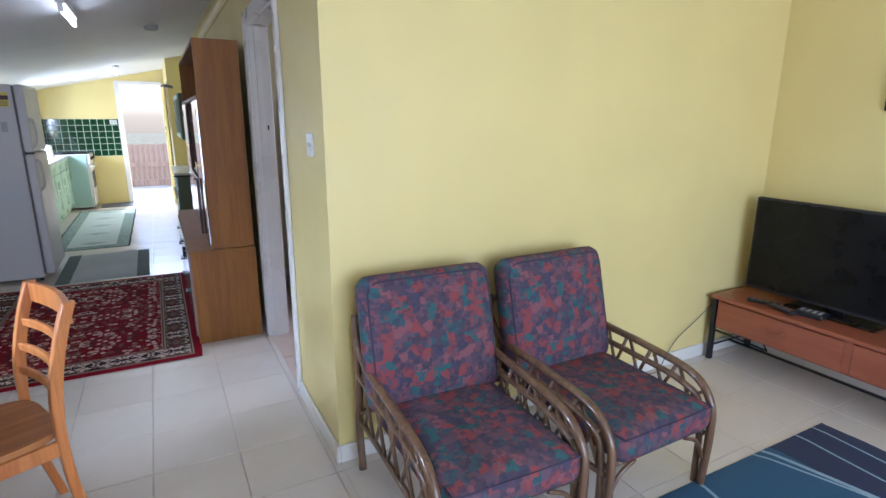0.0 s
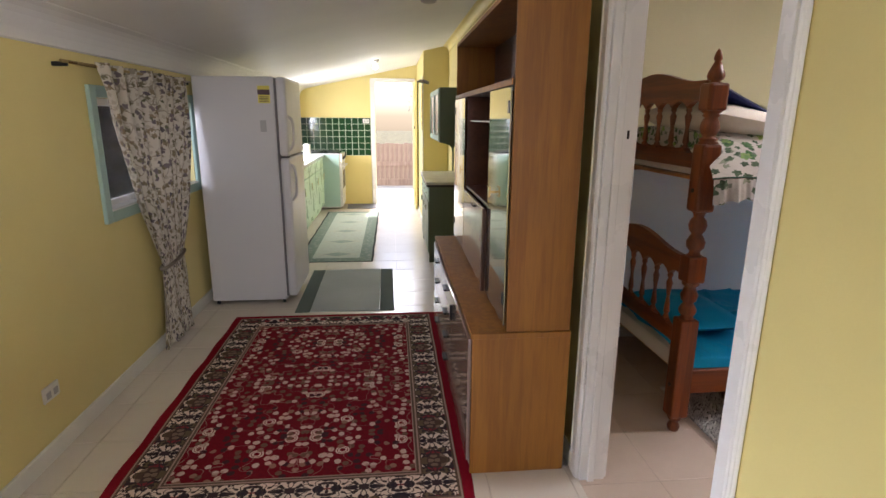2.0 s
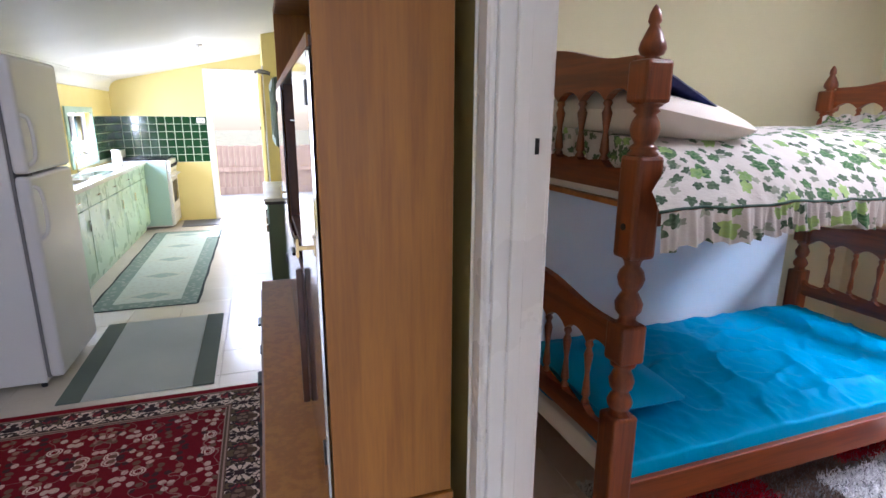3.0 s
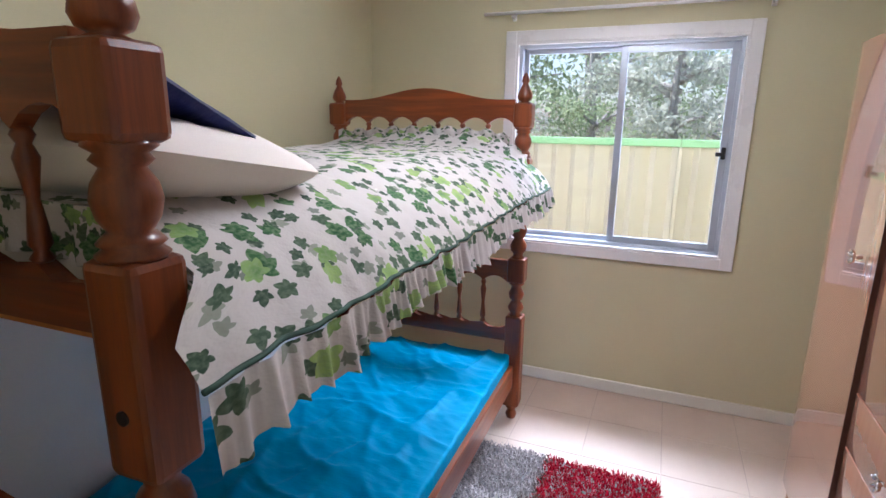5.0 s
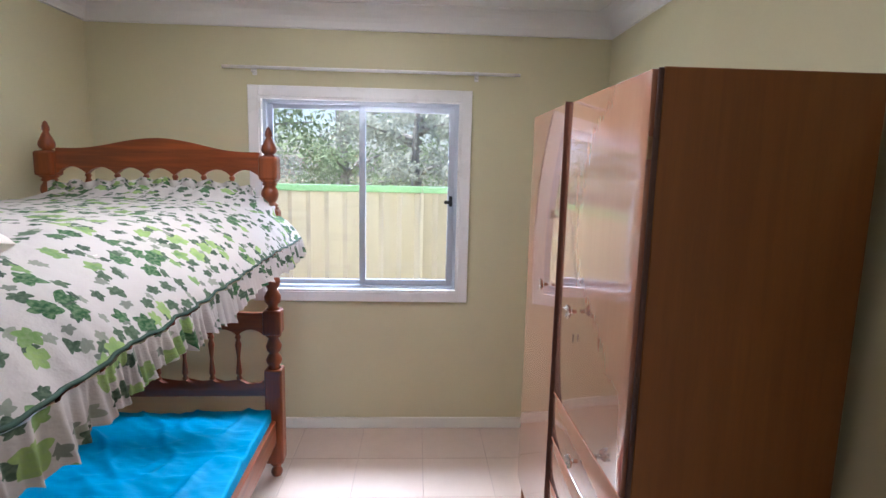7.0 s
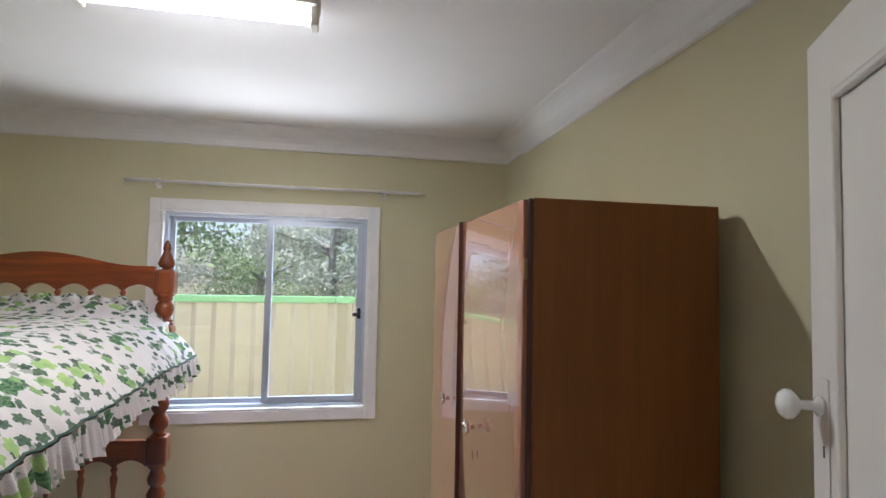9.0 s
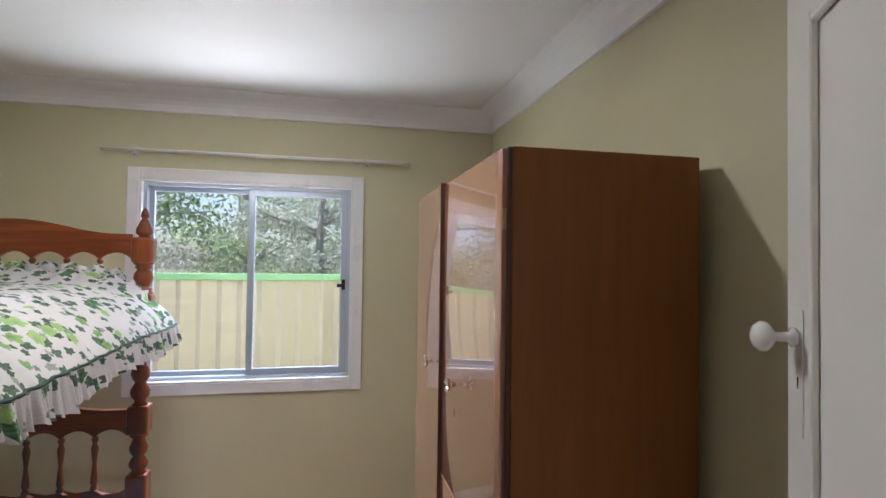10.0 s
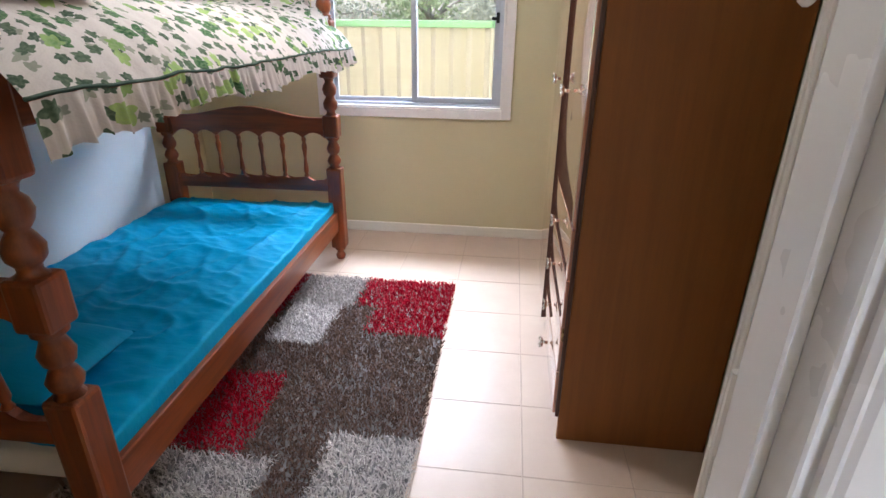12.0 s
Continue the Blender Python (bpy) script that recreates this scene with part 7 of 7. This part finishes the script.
def steel_fence():
    f = thing("steel_fence", "cream ribbed steel fence with a green top rail in the yard", "fence")
    x = 6.0
    for k in range(7):
        ya = -6.0 + k * 2.4
        pts, y = [], ya + 0.02
        while y < ya + 2.35:
            pts += [(x, y), (x + 0.050, y + 0.058)]
            y += 0.20
        pts.append((x, ya + 2.398))
        bm = bmesh.new()
        A = [bm.verts.new((a, b, -0.55)) for a, b in pts]
        B = [bm.verts.new((a, b, 1.315)) for a, b in pts]
        for i in range(len(A) - 1):
            bm.faces.new((A[i], A[i + 1], B[i + 1], B[i]))
        ob = part("panel", bm, FENCE, f)
        soft(ob, 0.002)
        part("top_rail", boxm(x - 0.02, x + 0.05, ya, ya + 2.395, 1.317, 1.39, 0.006), FENCE_G, f, "green top rail")
        part("post", boxm(x - 0.025, x + 0.055, ya - 0.025, ya + 0.015, -0.55, 1.316, 0.004), FENCE, f)


steel_fence()


def paling_fence():
    f = thing("paling_fence", "pinkish-grey timber paling fence behind the back door", "fence")
    bm0 = boxm(0, 0.098, 0, 0.018, -0.55, 0.90, 0.002)
    first = None
    rs = random.Random(3)
    for k in range(44):
        if first is None:
            first = part("paling", bm0, PALING, f)
            ob = first
        else:
            ob = first.copy()
            scene.collection.objects.link(ob)
        ob.location = (-3.2 + k * 0.104, 12.0, rs.uniform(-0.015, 0.015))
    for z in (-0.35, 0.40):
        part("rail", boxm(-3.2, 1.4, 11.96, 11.999, z, z + 0.09, 0.003), PALING, f)
    part("kick_board", boxm(-3.2, 1.4, 11.97, 11.999, -0.05, 0.10, 0.003), PALING, f)


paling_fence()


def neighbour():
    h = thing("neighbour_house", "white weatherboard neighbouring house beyond the side windows", "house")
    part("wall", boxm(-9.2, -7.24, -3, 16, -0.55, 2.9), BOARD, h)
    for k in range(19):
        part("weatherboard", slab(bmesh.new(), [(-7.24, -0.5 + k * 0.18), (-7.205, -0.5 + k * 0.18), (-7.235, -0.322 + k * 0.18), (-7.24, -0.322 + k * 0.18)], -3, 16, "xz"), BOARD, h)
    part("roof", slab(bmesh.new(), [(-9.4, 2.95), (-6.8, 2.95), (-8.3, 3.8)], -3.2, 16.2, "xz"), ALU, h)
    for y in (3.4, 6.6):
        w = part("window", boxm(-7.20, -7.18, y, y + 1.1, 0.9, 1.9), TRIM, h, "white window frame")
        part("pane", boxm(-7.178, -7.175, y + 0.06, y + 1.04, 0.96, 1.84), BLACKG, w, "dark window pane")


neighbour()


def tree(x, y, h, spread, seed, mat, leaves=6000, base=0.9, leaf=0.036):
    rs = np.random.RandomState(seed)
    t = thing("gum_tree", "tall leafy gum tree with pale branches behind the fence", "tree", (x, y, -0.55), group="trees behind the fence")
    bm = bmesh.new()
    sweep(bm, smooth_path([(0, 0, 0), (0.1 * spread * 0.3, 0.05, h * 0.3), (-0.1, 0.1, h * 0.6), (0.1, 0, h * 0.9)], 4), [0.16 * (1 - 0.85 * i / 12) for i in range(13)], 8)
    tips = []
    for k in range(16):
        a = rs.uniform(0, 2 * math.pi)
        z0 = h * rs.uniform(0.18, 0.75)
        r = spread * rs.uniform(0.5, 1.0) * (1 - 0.35 * abs(z0 / h - 0.45))
        z1 = z0 + rs.uniform(0.1, 0.4) * r
        p = [(0, 0, z0), (r * 0.4 * math.cos(a), r * 0.4 * math.sin(a), z0 + (z1 - z0) * 0.6), (r * math.cos(a + 0.2), r * math.sin(a + 0.2), z1)]
        sweep(bm, smooth_path(p, 4), [0.05 * (1 - i / 9.5) + 0.004 for i in range(9)], 6)
        for q in (0.45, 0.65, 0.85, 1.0):
            tips.append((r * q * math.cos(a + 0.15), r * q * math.sin(a + 0.15), z0 + (z1 - z0) * q))
    for k in range(14):
        tips.append((rs.normal(0, spread * 0.35), rs.normal(0, spread * 0.35), h * rs.uniform(0.25, 1.0)))
    part("trunk", bm, BARK, t, smooth=True)
    tips = np.array(tips)
    c = tips[rs.randint(0, len(tips), leaves)] + rs.normal(0, 1, (leaves, 3)) * np.array([0.30, 0.30, 0.20]) * spread * 0.34
    d1 = rs.normal(0, 1, (leaves, 3))
    d1 /= np.linalg.norm(d1, axis=1)[:, None]
    d2 = np.cross(d1, rs.normal(0, 1, (leaves, 3)))
    d2 /= np.linalg.norm(d2, axis=1)[:, None]
    s = rs.uniform(0.6, 1.4, (leaves, 1)) * leaf
    V = np.stack([c - d1 * s * 1.6, c + d2 * s * 0.7, c + d1 * s * 1.6, c - d2 * s * 0.7], 1).reshape(-1, 3)
    me = bpy.data.meshes.new("crown")
    me.from_pydata(V.tolist(), [], [(4 * i, 4 * i + 1, 4 * i + 2, 4 * i + 3) for i in range(leaves)])
    me.materials.append(mat)
    o = new("crown", me)
    o.parent = t


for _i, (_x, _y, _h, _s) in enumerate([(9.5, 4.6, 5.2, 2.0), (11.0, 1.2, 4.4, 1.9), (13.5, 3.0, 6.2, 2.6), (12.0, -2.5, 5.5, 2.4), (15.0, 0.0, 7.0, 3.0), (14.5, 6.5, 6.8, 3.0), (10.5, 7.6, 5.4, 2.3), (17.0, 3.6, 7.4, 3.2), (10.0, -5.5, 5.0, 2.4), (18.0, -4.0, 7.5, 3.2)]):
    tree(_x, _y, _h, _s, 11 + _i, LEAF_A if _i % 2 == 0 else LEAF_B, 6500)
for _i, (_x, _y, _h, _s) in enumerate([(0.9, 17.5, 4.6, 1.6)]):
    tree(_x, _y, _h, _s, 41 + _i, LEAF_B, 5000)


# ---- tiles, laid last ----
TILE_MESHES = {}


def tile(name, x0, y0, w, h, mat, parent, z=0.0):
    key = (round(w, 3), round(h, 3), mat.name)
    if key not in TILE_MESHES:
        bm = boxm(0, w, 0, h, -0.005, 0.0, 0.0015)
        me = bpy.data.meshes.new("tile")
        bm.to_mesh(me)
        bm.free()
        me.materials.append(mat)
        TILE_MESHES[key] = me
    ob = new(name, TILE_MESHES[key])
    ob.parent = parent
    ob.location = (x0, y0, z)
    return ob


def lay(xa, xb, ya, yb, ox, oy, pitch, mat, near, skip=lambda x, y: False):
    g = 0.0035
    rest = bmesh.new()
    i0, i1 = math.floor((xa - ox) / pitch), math.ceil((xb - ox) / pitch)
    j0, j1 = math.floor((ya - oy) / pitch), math.ceil((yb - oy) / pitch)
    for i in range(i0, i1):
        for j in range(j0, j1):
            x, y = max(xa, ox + i * pitch + g / 2), max(ya, oy + j * pitch + g / 2)
            x2, y2 = min(xb, ox + (i + 1) * pitch - g / 2), min(yb, oy + (j + 1) * pitch - g / 2)
            if x2 - x < 0.01 or y2 - y < 0.01 or skip((x + x2) / 2, (y + y2) / 2):
                continue
            if near((x + x2) / 2, (y + y2) / 2):
                tile("tile", x, y, x2 - x, y2 - y, mat, floor)
            else:
                add_box(rest, x, x2, y, y2, -0.005, 0.0)
    if rest.verts:
        part("far_tiles", rest, mat, floor, kind="stuff")
    else:
        rest.free()


lay(-2.28, 0.0, -4.45, 9.07, -0.07 - 0.348 * 10, 0.285, 0.3515, TILE, lambda x, y: -1.3 < y < 5.2)
lay(0.0, 2.84, -4.45, 0.0, -0.07 - 0.348 * 10, 0.285, 0.3515, TILE, lambda x, y: -1.4 < y)
lay(0.0, 3.187, 0.166, 3.06, 1.05, 0.847, 0.3555, TILE_B, lambda x, y: True, lambda x, y: x < 0.1 and not 0.74 < y < 1.6)

_bm0 = boxm(-0.0485, 0.0485, 0, 0.006, -0.0485, 0.0485, 0.0015)
_tm = bpy.data.meshes.new("wall_tile")
_bm0.to_mesh(_tm)
_bm0.free()
_tm.materials.append(TILE_G)
splash = structure("splashback", boxm(-2.279, -1.11, 9.066, 9.0695, 0.83, 1.46), TGROUT)
for _i in range(11):
    for _j in range(6):
        _o = new("wall_tile", _tm)
        _o.parent = splash
        _o.location = (-1.165 - _i * 0.1065 + 0.0, 9.0605, 0.885 + _j * 0.1045)
splash2 = structure("splashback_side", boxm(-2.2795, -2.276, 8.1, 9.06, 0.90, 1.46), TGROUT)
for _i in range(9):
    for _j in range(5):
        _o = new("wall_tile", _tm)
        _o.parent = splash2
        _o.rotation_euler = (0, 0, radians(-90))
        _o.location = (-2.276, 9.0 - _i * 0.1065, 0.99 + _j * 0.1045)
_p = thing("power_point", "white power point on the green kitchen tiles", "power point", (-1.19, 9.0585, 1.405))
part("plate", boxm(-0.055, 0.055, -0.01, 0.0, -0.035, 0.035, 0.003), WHITE_P, _p)
part("socket", boxm(-0.035, -0.01, -0.012, -0.0102, -0.015, 0.01), PAPER, _p)
part("socket", boxm(0.01, 0.035, -0.012, -0.0102, -0.015, 0.01), PAPER, _p)
